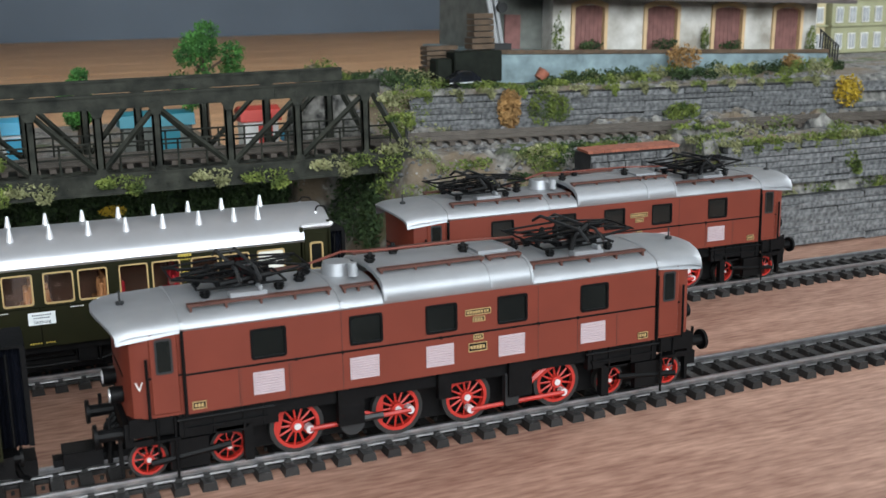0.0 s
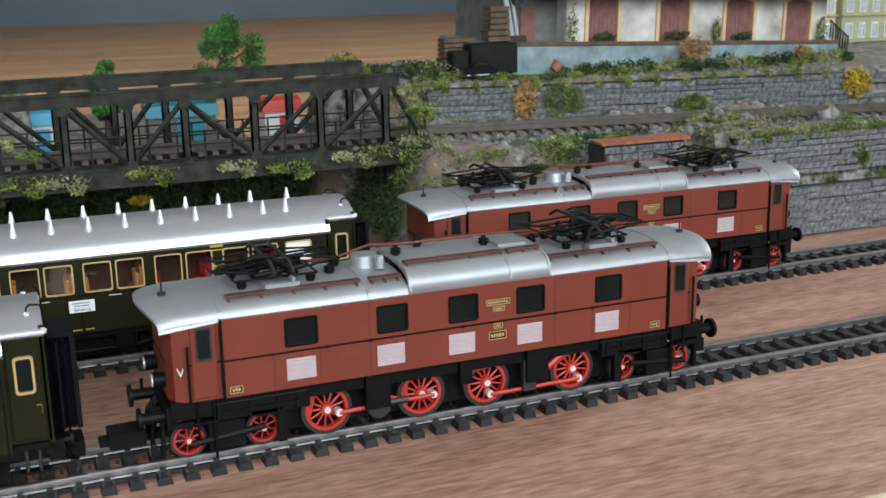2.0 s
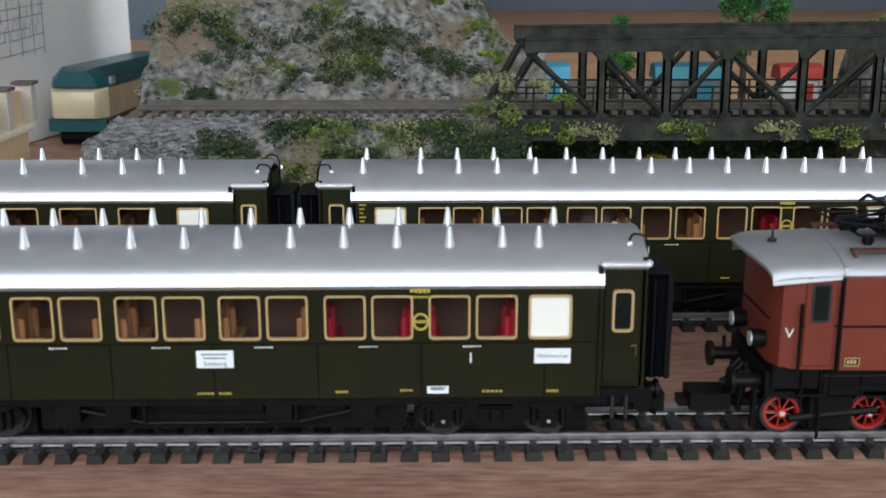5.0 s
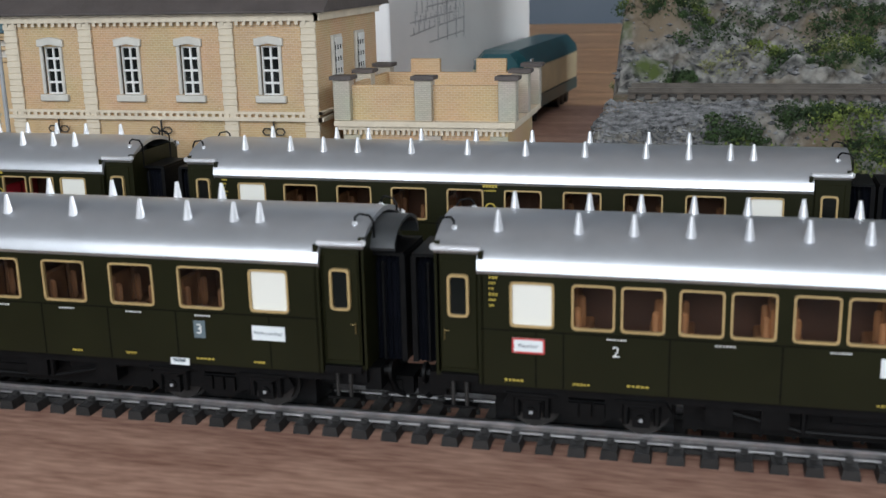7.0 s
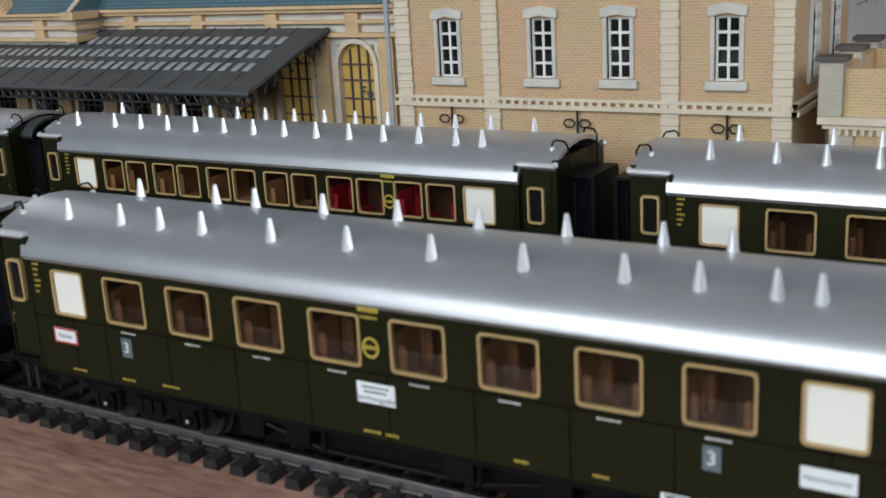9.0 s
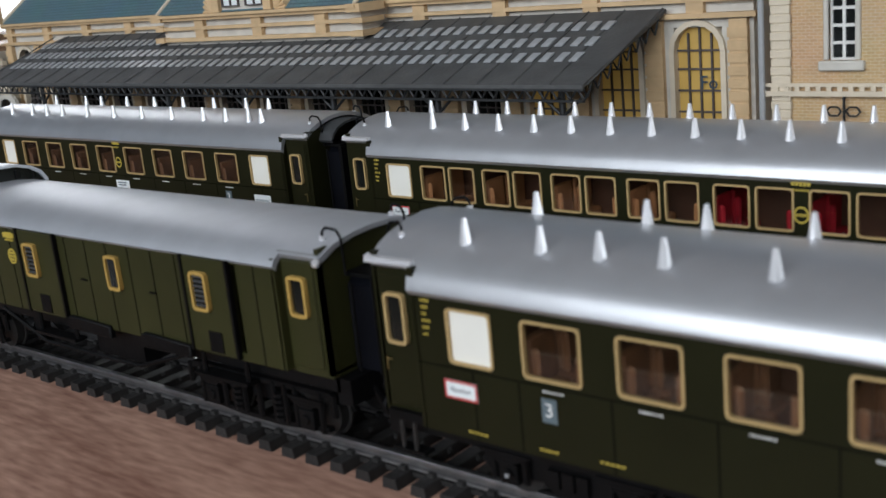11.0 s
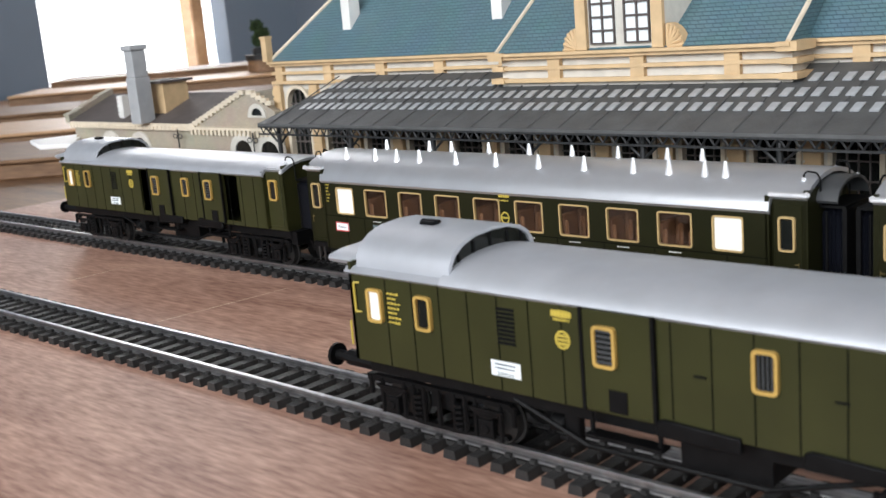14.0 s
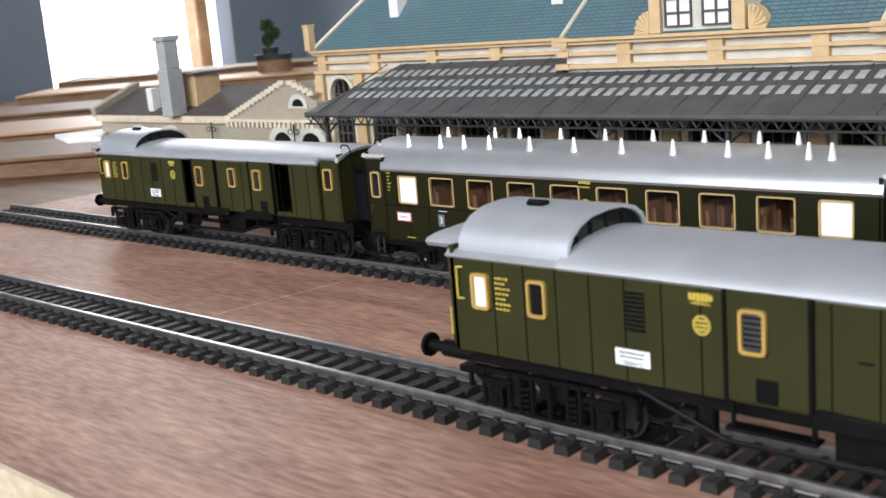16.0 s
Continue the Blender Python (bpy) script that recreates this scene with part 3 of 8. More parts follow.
def coach(doc, label, pairs, side, wc, boards, first=()):
    """A bogie express coach. pairs: left edges of its windows; side: half length of the full-width wall; wc: left edges of the frosted windows."""
    co = thing(doc, label, "coach", group="model passenger coaches")
    end, wz0, wz1, w = side + 0.0105, 0.0350, 0.0454, 0.0094
    ww = w if len(pairs) > 9 else 0.0117
    holes = [(x, x + ww, wz0, wz1) for x in pairs] + [(x, x + 0.0098, wz0, wz1) for x in wc]
    b = bmesh.new()
    for s in (-1, 1):
        wall_with_openings(b, -side, side, min(s * 0.0178, s * 0.0166), max(s * 0.0178, s * 0.0166), 0.0207, 0.0480, holes)
        for k in (-1, 1):           # set-back entrance walls
            box(b, min(k * side, k * end), max(k * side, k * end), min(s * 0.0160, s * 0.0150), max(s * 0.0160, s * 0.0150), 0.0225, 0.0526)
            box(b, k * side - 0.0006, k * side + 0.0006, min(s * 0.0150, s * 0.0178), max(s * 0.0150, s * 0.0178), 0.0207, 0.0520)
    for k in (-1, 1):
        box(b, k * end - 0.0006, k * end + 0.0006, -0.0160, 0.0160, 0.0215, 0.0535)
    body = part("body", b, OLIVE, co, "dark olive-green painted coach body", 30)
    b = bmesh.new()                 # panel joints and the belt line
    joints = [-side + 0.0125, side - 0.0125] + [x - 0.0014 if len(pairs) < 10 else x - 0.0018 for x in (pairs if len(pairs) < 10 else pairs[::2])]
    for s in (-1, 1):
        y0, y1 = sorted((s * 0.0178, s * 0.01785))
        box(b, -side, side, y0, y1, 0.0339, 0.0342)
        for x in joints:
            box(b, x - 0.00016, x + 0.00016, y0, y1, 0.0209, 0.0339)
    part("panel_groove", b, OLIVE2, body)
    for s in (-1, 1):
        for x in pairs:
            framed_window(body, x, x + ww, wz0, wz1, s * 0.0178, s, PANE)
        for x in wc:
            framed_window(body, x, x + 0.0098, wz0, wz1, s * 0.0178, s, BLIND)
        for k in (-1, 1):
            x = k * (side + 0.0054)
            b = bmesh.new()
            box(b, x - 0.0042, x + 0.0042, *sorted((s * 0.0160, s * 0.0164)), 0.0235, 0.0495)
            door = part("door", b, OLIVE, body, "olive entrance door", bevel=0.0002)
            framed_window(door, x - 0.0024, x + 0.0024, 0.0363, 0.0462, s * 0.0171, s, DARKPANE, 0.0005)
            b = bmesh.new()
            rod(b, (x + k * 0.0034, s * 0.0169, 0.0305), (x + k * 0.0034, s * 0.0169, 0.0333), 0.00013, n=6)
            rod(b, (x + k * 0.0034, s * 0.0169, 0.0328), (x + k * 0.0022, s * 0.0169, 0.0328), 0.00013, n=6)
            part("handle", b, BRASS, door, "brass door handle")
    b = bmesh.new()
    prism(b, roof_outline(ROOF, 0.0012), -side - 0.0008, side + 0.0008)
    roof = part("roof", b, SILVER, co, "silver arched roof", 50)
    upper = [(0.0168, 0.0520)] + ROOF[3:]
    for k in (-1, 1):
        b = bmesh.new()
        prism(b, roof_outline(upper, 0.0012), *sorted((k * (side + 0.0008), k * (end + 0.0006))))
        er = part("end_roof", b, SILVER, roof, "", 50)
        for s in (-1, 1):
            b = bmesh.new()
            box(b, *sorted((k * (side + 0.0002), k * (end + 0.0009))), *sorted((s * 0.0160, s * 0.0176)), 0.0518, 0.0523)
            box(b, *sorted((k * (side + 0.0002), k * (end + 0.0009))), *sorted((s * 0.0160, s * 0.0172)), 0.0523, 0.0529)
            part("gutter", b, CHROME, roof, "bright rain gutter")
    for s in (-1, 1):
        if len(pairs) > 9:
            xs = [-0.0862] + [-0.0680 + 0.01225 * i for i in range(12)] + ([0.0752] if s < 0 else [0.0810])
        elif s < 0:
            xs = [-0.0862, -0.0699, -0.0583, -0.0465] + [-0.0284 + 0.01862 * i for i in range(5)] + [0.0588, 0.0710, 0.0777]
        else:
            xs = [-0.0850, -0.0612, -0.0496] + [-0.0308 + 0.01905 * i for i in range(5)] + [0.0581]
        for x in xs:
            b = bmesh.new()
            rod(b, (x, s * 0.0105, 0.0551), (x, s * 0.0105, 0.0600), 0.00125, 0.00045, n=10)
            part("roof_ventilator", b, CHROME, roof, "white conical roof ventilator")
    # inside
    b = bmesh.new()
    box(b, -side, side, -0.0164, 0.0164, 0.0215, 0.0235)
    box(b, -side, side, 0.0030, 0.0036, 0.0235, 0.0500)
    for x in ([p - 0.0020 for p in pairs[::2]] if len(pairs) > 9 else [p - 0.0028 for p in pairs]):
        box(b, x, x + 0.0005, -0.0164, 0.0030, 0.0235, 0.0500)
    part("interior", b, DARKIN, co, "brown compartment walls")
    for i, p in enumerate(pairs[::2] if len(pairs) > 9 else pairs):
        red = i in first
        span = 2 * w + 0.0013 if len(pairs) > 9 else ww
        for a, q in ((p - 0.0012, 1), (p + span + 0.0002, -1)):
            b = bmesh.new()
            for y0, y1 in ((-0.0158, -0.0078), (-0.0068, 0.0022)):
                box(b, *sorted((a, a + q * 0.0042)), y0, y1, 0.0235, 0.0320)
                box(b, *sorted((a, a + q * 0.0013)), y0, y1, 0.0320, 0.0415)
                box(b, *sorted((a + q * 0.0013, a + q * 0.0030)), y0, y0 + 0.0010, 0.0320, 0.0395)
            part("seat", b, REDSEAT if red else CUSHION if len(pairs) > 9 else WOODSEAT, co, "red upholstered seat" if red else "brown upholstered seat" if len(pairs) > 9 else "brown slatted wooden seat", bevel=0.0005)
    # underframe
    b = bmesh.new()
    box(b, -end, end, -0.0150, 0.0150, 0.0178, 0.0214)
    part("underframe", b, BLACK, co)
    # the first three are filler, added to block light passing under the coach
    for x0, x1, hw, z0 in ((-0.044, 0.044, 0.0085, 0.0095), (-0.088, -0.046, 0.0064, 0.0075), (0.046, 0.088, 0.0064, 0.0075), (-0.039, -0.033, 0.0135, 0.0128), (-0.027, -0.021, 0.0135, 0.0128), (0.011, 0.017, 0.0135, 0.0128), (0.031, 0.037, 0.0135, 0.0128)):
        b = bmesh.new()
        box(b, x0, x1, -hw, hw, z0, 0.0177)
        part("underframe_box", b, BLACK, co)
    for s in (-1, 1):
        b = bmesh.new()
        pts = [(-0.040, 0.0172), (-0.018, 0.0125), (0.018, 0.0125), (0.040, 0.0172)]
        for (xa, za), (xb, zb) in zip(pts, pts[1:]):
            rod(b, (xa, s * 0.0125, za), (xb, s * 0.0125, zb), 0.0005, n=6)
        for x in (-0.018, 0.018):
            rod(b, (x, s * 0.0125, 0.0122), (x, s * 0.0125, 0.0180), 0.0007, n=6)
        part("truss_rod", b, BLACK, co)
    b = bmesh.new()
    box(b, -0.012, 0.010, -0.0100, 0.0100, 0.0140, 0.0177)
    part("battery_box", b, BLACK, co, bevel=0.0003)
    b = bmesh.new()
    box(b, 0.022, 0.030, -0.0110, 0.0110, 0.0145, 0.0177)
    part("air_tank", b, BLACK, co, bevel=0.0003)
    for k in (-1, 1):
        bogie(co, k * 0.0655)
        gangway(co, k * end, k, len(pairs) < 10 and k > 0)
        for s in (-1, 1):
            b = bmesh.new()
            x = k * (side + 0.0054)
            box(b, x - 0.0045, x + 0.0045, *sorted((s * 0.0140, s * 0.0172)), 0.0206, 0.0224)
            box(b, x - 0.0040, x + 0.0040, *sorted((s * 0.0145, s * 0.0175)), 0.0142, 0.0148)
            part("footboard", b, BLACK, co)
            for q in (-0.0016, 0.0016):
                b = bmesh.new()
                rod(b, (x + q, s * 0.0168, 0.0148), (x + q, s * 0.0168, 0.0206), 0.0005, n=6)
                part("step_bracket", b, DARKSTEEL, co)
        for s in (-1, 1):
            b = bmesh.new()
            rod(b, (k * end, s * 0.0100, 0.0165), (k * (end + 0.0045), s * 0.0100, 0.0165), 0.0013, n=8)
            rod(b, (k * (end + 0.0045), s * 0.0100, 0.0165), (k * (end + 0.0053), s * 0.0100, 0.0165), 0.0026, n=12)
            part("buffer", b, BLACK, co)
        b = bmesh.new()
        box(b, *sorted((k * 0.084, k * (end + 0.0086))), -0.0026, 0.0026, 0.0088, 0.0110)
        box(b, *sorted((k * (end + 0.002), k * (end + 0.0084))), -0.0045, 0.0045, 0.0084, 0.0130)
        part("coupler", b, BLACK, co)
    # writing on both sides
    for s in (-1, 1):
        face = s * 0.0179
        rot = pose(0, 0, 0, 0, 0, 0 if s < 0 else 180)
        for kind, x, z in boards:
            xx = x if s < 0 else -x
            if kind in "123":
                if kind == "3":
                    b = bmesh.new()
                    box(b, xx - 0.0015, xx + 0.0015, *sorted((face, face - s * 0.0001)), z - 0.0022, z + 0.0022)
                    part("class_plate", b, mat("class_plate_blue", (0.12, 0.16, 0.18), 0.5), body)
                lettering("class_number", kind, 0.0036, WHITEP, body, Matrix.Translation((xx, face + s * 0.00005, z)) @ rot)
                continue
            wd, ht = {"Salzburg": (0.0085, 0.0042), "Berchtesgaden": (0.0085, 0.0042), "Nichtraucher": (0.0084, 0.0036), "Raucher": (0.0074, 0.0036), "tag": (0.0050, 0.0018)}[kind]
            b = bmesh.new()
            box(b, xx - wd / 2, xx + wd / 2, *sorted((face - s * 0.0001, face + s * 0.00005)), z - ht / 2, z + ht / 2)
            bd = part("sign_board", b, PAPER, body, "white destination board")
            if kind == "Raucher":
                b = bmesh.new()
                for q in (-1, 1):
                    box(b, xx - wd / 2, xx + wd / 2, *sorted((face, face + s * 0.00008)), z + q * (ht / 2 - 0.0002) - 0.0002, z + q * (ht / 2 - 0.0002) + 0.0002)
                    box(b, xx + q * (wd / 2 - 0.0002) - 0.0002, xx + q * (wd / 2 - 0.0002) + 0.0002, *sorted((face, face + s * 0.00008)), z - ht / 2, z + ht / 2)
                part("red_border", b, SIGNRED, bd)
            if kind != "tag":
                big = 0.0016 if ht > 0.004 else 0.00135
                lettering("lettering", kind, big, INK, bd, Matrix.Translation((xx, face + s * 0.00007, z - (0.0011 if ht > 0.004 else 0))) @ rot)
            b = bmesh.new()
            if ht > 0.004 or kind == "tag":
                bars(b, xx - wd * 0.36, xx + wd * 0.36, face + s * 0.00008, z + ht * 0.28, 0.0005, 9, RNG)
                bars(b, xx - wd * 0.30, xx + wd * 0.30, face + s * 0.00008, z + ht * 0.06, 0.0005, 8, RNG)
                part("small_print", b, INK, bd)
            else:
                b.free()
        b = bmesh.new()             # yellow print: number block, wheel emblem, small notes
        nx = (0.0478 if len(pairs) > 9 else -0.0042) * (1 if s < 0 else -1)
        if len(pairs) < 10:
            nx = -0.0010 * (1 if s < 0 else -1)
        bars(b, nx - 0.0024, nx + 0.0024, face, 0.0466, 0.0012, 5, RNG, 0.25)
        bars(b, nx - 0.0020, nx + 0.0020, face, 0.0451, 0.0006, 6, RNG)
        o, i = [(nx + 0.0019 * math.cos(t * math.pi / 10), 0.0392 + 0.0021 * math.sin(t * math.pi / 10)) for t in range(20)], [(nx + 0.0014 * math.cos(t * math.pi / 10), 0.0392 + 0.0016 * math.sin(t * math.pi / 10)) for t in range(20)]
        part("number_print", b, GOLD, body)
        b = bmesh.new()
        ring(b, o, i, face, face + s * 0.0001)
        bars(b, nx - 0.0013, nx + 0.0013, face, 0.0392, 0.0008, 4, RNG, 0.2)
        part("emblem", b, GOLD, body)
        b = bmesh.new()
        lx = -side + 0.0030 if s < 0 else side - 0.0030
        for r in range(6):
            bars(b, lx - 0.0011, lx + 0.0011 - 0.0005 * (r % 3), face, 0.0462 - r * 0.0013, 0.0006, 3, RNG)
        for x0, x1, z in ((-0.0835, -0.0790, 0.0222), (-0.068, -0.064, 0.0222), (-0.056, -0.051, 0.0226), (-0.004, 0.000, 0.0220), (0.001, 0.004, 0.0220), (0.028, 0.031, 0.0222), (0.043, 0.046, 0.0225), (0.062, 0.067, 0.0222), (0.077, 0.080, 0.0222)):
            bars(b, x0, x1, face, z, 0.0006, 5, RNG)
        part("yellow_print", b, GOLD, body)
        b = bmesh.new()
        for x in (pairs[::2] if len(pairs) > 9 else pairs):
            xm = x + (0.0100 if len(pairs) > 9 else ww / 2)
            bars(b, xm - 0.0022, xm + 0.0022, face, 0.0332, 0.0004, 6, RNG)
        part("white_print", b, WHITEP, body)
    for ob in co.children:          # the body sits low over its bogies
        if ob.name.split('.')[0] not in ('bogie', 'buffer', 'coupler'):
            ob.location.z = -0.0030
    return co


PAIRS_A = [x + d for x in (-0.0684, -0.0452, -0.0217, 0.0018, 0.0258, 0.0497) for d in (0.0, 0.0108)]
PAIRS_C = [-0.0702 + 0.0184 * i for i in range(8)]
A = coach("passenger_coach", "olive-green four-axle coach with silver roof, first and second class", PAIRS_A, 0.0889, (-0.0822, 0.0726),
          [("Salzburg", 0.0004, 0.0304), ("2", -0.0586, 0.0303), ("1", 0.0593, 0.0303), ("Nichtraucher", 0.0782, 0.0308), ("Raucher", -0.0781, 0.0306), ("tag", 0.0517, 0.0226)], (4, 5))
A.matrix_basis = FRONT @ pose(-0.1144, 0, 0)
C = coach("passenger_coach", "olive-green four-axle coach with silver roof, third class", PAIRS_C, 0.0940, (-0.0864, 0.0770),
          [("Berchtesgaden", -0.0006, 0.0300), ("3", -0.0655, 0.0297), ("3", 0.0633, 0.0297), ("Nichtraucher", 0.0812, 0.0297), ("Raucher", -0.0845, 0.0299), ("tag", 0.0574, 0.0211)])
C.matrix_basis = FRONT @ pose(-0.3363, 0, 0)
copy_thing(A, BACK @ pose(0.0010, 0, 0))
for ob in list(copy_thing(C, BACK @ pose(-0.2203, 0, 0)).children):
    if ob.name.startswith("gangway_hood"):
        bpy.data.objects.remove(ob)
copy_thing(A, BACK @ pose(-0.4460, 0, 0))
copy_thing(C, BACK @ pose(-0.6690, 0, 0))


# ---- luggage vans ----
def van_bogie(parent, x):
    """Long-framed bogie: two bars held apart by many struts, springs between them."""
    h = 0.0155
    b = bmesh.new()
    for s in (-1, 1):
        ya, yb = sorted((s * 0.0122, s * 0.0138))
        prism(b, [(x - 0.0245, 0.0150), (x - 0.0225, 0.0172), (x + 0.0225, 0.0172), (x + 0.0245, 0.0150), (x + 0.0235, 0.0146), (x + 0.0215, 0.0160), (x - 0.0215, 0.0160), (x - 0.0235, 0.0146)], ya, yb, "y")
        prism(b, [(x - 0.0215, 0.0082), (x - 0.0060, 0.0068), (x + 0.0060, 0.0068), (x + 0.0215, 0.0082), (x + 0.0210, 0.0091), (x + 0.0060, 0.0078), (x - 0.0060, 0.0078), (x - 0.0210, 0.0091)], ya, yb, "y")
        for q in (-0.0235, -0.0195, -0.0118, -0.0085, -0.0050, 0.0, 0.0050, 0.0085, 0.0118, 0.0195, 0.0235):
            rod(b, (x + q, s * 0.0136, 0.0076 if abs(q) < 0.02 else 0.0120), (x + q, s * 0.0136, 0.0168), 0.0007, n=6)
        for q in (-0.0067, 0.0067):     # coil springs at the bolster
            for i in range(5):
                rod(b, (x + q, s * 0.0134, 0.0082 + i * 0.0014), (x + q, s * 0.0134, 0.0089 + i * 0.0014), 0.0016, n=8)
    box(b, x - 0.004, x + 0.004, -0.0122, 0.0122, 0.0115, 0.0180)
    bg = part("bogie", b, BLACK, parent, "black long-framed four-wheel bogie")
    for k in (-1, 1):
        for s in (-1, 1):
            xc = x + k * h
            b = bmesh.new()
            box(b, xc - 0.0022, xc + 0.0022, *sorted((s * 0.0128, s * 0.0148)), 0.0080, 0.0126)
            rod(b, (xc, s * 0.0148, 0.0104), (xc, s * 0.0153, 0.0104), 0.0013, n=8)
            part("axlebox", b, BLACK, bg, bevel=0.0002)
            b = bmesh.new()
            for i, hw in enumerate((0.0056, 0.0042, 0.0028)):
                prism(b, [(xc - hw, 0.0152 - i * 0.0008), (xc + hw, 0.0152 - i * 0.0008), (xc + hw - 0.0012, 0.0145 - i * 0.0008), (xc - hw + 0.0012, 0.0145 - i * 0.0008)], *sorted((s * 0.0140, s * 0.0148)), "y")
            part("leaf_spring", b, BLACK, bg)
        b = bmesh.new()
        wheelset(b, x + k * h)
        part("wheelset", b, DARKSTEEL, bg)
    return bg


def luggage_van(label, doors, gaps):
    va = thing("luggage_van", label, "luggage van", group="model luggage vans")
    L, R, E = -0.0902, 0.0782, 0.0900     # ends of the planked side, end of the entrance
    z0, z1 = 0.0222, 0.0452
    b = bmesh.new()
    prism(b, [(L - 0.00005, -0.0168), (L - 0.0042, -0.0135), (L - 0.0042, 0.0135), (L - 0.00005, 0.0168)], z0, 0.0465, "z")
    body = part("body", b, OLIVEV, va, "olive-green planked van body", 30)
    for s in (-1, 1):
        b = bmesh.new()
        wall_with_openings(b, L, R, *sorted((s * 0.0172, s * 0.0160)), z0, z1, [(g0, g1, 0.0240, 0.0440) for g0, g1 in gaps])
        part("side_wall", b, OLIVEV, body, "", 30)
        b = bmesh.new()
        box(b, R, E, *sorted((s * 0.0152, s * 0.0142)), z0, 0.0478)
        part("entrance_wall", b, OLIVEV, body, "", 30)
        b = bmesh.new()
        box(b, R - 0.0005, R + 0.0005, *sorted((s * 0.0142, s * 0.0172)), z0, 0.0465)
        part("corner_wall", b, OLIVEV, body, "", 30)
    for x0, x1, y0, y1, za, zb in ((L, L + 0.0010, -0.0172, 0.0172, z0, 0.0475), (E - 0.0010, E, -0.0152, 0.0152, z0, 0.0490), (L, E, -0.0150, 0.0150, 0.0215, 0.0228), (L, E, 0.004, 0.005, 0.0228, 0.047)):
        b = bmesh.new()
        box(b, x0, x1, y0, y1, za, zb)
        part("bulkhead", b, OLIVEV, body, "", 30)
    for s in (-1, 1):
        for i in range(19):
            x = -0.0775 + i * 0.0088
            if x < R - 0.002 and not any(d0 - 0.001 < x < d1 + 0.001 for d0, d1 in doors):
                b = bmesh.new()
                box(b, x - 0.00016, x + 0.00016, *sorted((s * 0.0172, s * 0.01728)), z0, z1)
                part("plank_groove", b, OLIVE2, body)
    for s in (-1, 1):
        for d0, d1 in doors:
            b = bmesh.new()
            box(b, d0, d1, *sorted((s * 0.0172, s * 0.0180)), 0.0228, 0.0446)
            door = part("sliding_door", b, OLIVEV, body, "olive sliding door with black edge", bevel=0.0002)
            b = bmesh.new()
            for x in (d0 - 0.0003, d1 + 0.0003):
                box(b, x - 0.0004, x + 0.0004, *sorted((s * 0.0171, s * 0.0183)), 0.0226, 0.0449)
            box(b, d0 - 0.004, d1 + 0.002, *sorted((s * 0.0172, s * 0.0176)), 0.0447, 0.0452)
            box(b, d0 + 0.0060, d0 + 0.0105, *sorted((s * 0.0180, s * 0.0182)), 0.0232, 0.0280)
            part("door_edge", b, BLACK, door)
            dw = framed_window(door, d0 + 0.0030, d0 + 0.0084, 0.0327, 0.0415, s * 0.0187, s, DARKPANE, 0.0006, VANFRAME)
            b = bmesh.new()
            for i in range(7):
                box(b, d0 + 0.0037, d0 + 0.0077, *sorted((s * 0.0183, s * 0.0186)), 0.0336 + i * 0.0011, 0.0341 + i * 0.0011)
            part("window_louvre", b, DARKHOOD, dw)
        for x, pm in ((-0.0836, BLIND), (-0.0673, DARKPANE), (0.0192, DARKPANE)):
            w = framed_window(body, x, x + 0.0050, 0.0331, 0.0415, s * 0.0179, s, pm, 0.0006, VANFRAME)
            if x > 0:
                b = bmesh.new()
                for i in range(4):
                    box(b, x + 0.0010 + 0.0009 * i, x + 0.0013 + 0.0009 * i, *sorted((s * 0.0175, s * 0.0178)), 0.0338, 0.0408)
                part("window_grille", b, DARKHOOD, w)
        b = bmesh.new()
        for i in range(9):
            z = 0.0332 + i * 0.00098
            prism(b, [(s * 0.0172, z), (s * 0.0177, z + 0.0002), (s * 0.0172, z + 0.0007)], -0.0424, -0.0374)
        lv = part("louvre", b, BLACK, body, "black ventilation louvre")
        b = bmesh.new()
        box(b, R + 0.0008, E - 0.0018, *sorted((s * 0.0152, s * 0.0156)), 0.0232, 0.0462)
        door = part("door", b, OLIVEV, body, "olive entrance door", bevel=0.0002)
        framed_window(door, R + 0.0030, R + 0.0080, 0.0344, 0.0430, s * 0.0163, s, DARKPANE, 0.0006, VANFRAME)
        b = bmesh.new()
        box(b, -0.0450, -0.0366, *sorted((s * 0.0172, s * 0.01735)), 0.0256, 0.0292)
        bd = part("sign_board", b, PAPER, body, "white destination board")
        lettering("lettering", "Salzburg", 0.0014, INK, bd, Matrix.Translation((-0.0408, s * 0.01742, 0.0263)) @ pose(0, 0, 0, 0, 0, 0 if s < 0 else 180))
        b = bmesh.new()
        bars(b, -0.0438, -0.0378, s * 0.0174, 0.0284, 0.0005, 9, RNG)
        bars(b, -0.0438, -0.0380, s * 0.0174, 0.0275, 0.0004, 9, RNG)
        part("small_print", b, INK, bd)
        b = bmesh.new()
        bars(b, -0.0272, -0.0218, s * 0.0173, 0.0424, 0.0017, 6, RNG, 0.16)
        bars(b, -0.0267, -0.0223, s * 0.0173, 0.0411, 0.0006, 7, RNG)
        part("number_print", b, GOLD, body)
        b = bmesh.new()
        ring(b, [(-0.0245 + 0.0020 * math.cos(t * math.pi / 12), 0.0367 + 0.0021 * math.sin(t * math.pi / 12)) for t in range(24)], [(-0.0245 + 0.0015 * math.cos(t * math.pi / 12), 0.0367 + 0.0016 * math.sin(t * math.pi / 12)) for t in range(24)], s * 0.0172, s * 0.01735)
        for dz in (-0.0009, 0.0, 0.0009):
            bars(b, -0.0260, -0.0230, s * 0.0173, 0.0367 + dz, 0.0007, 5, RNG, 0.10)
        part("emblem", b, GOLD, body)
        b = bmesh.new()
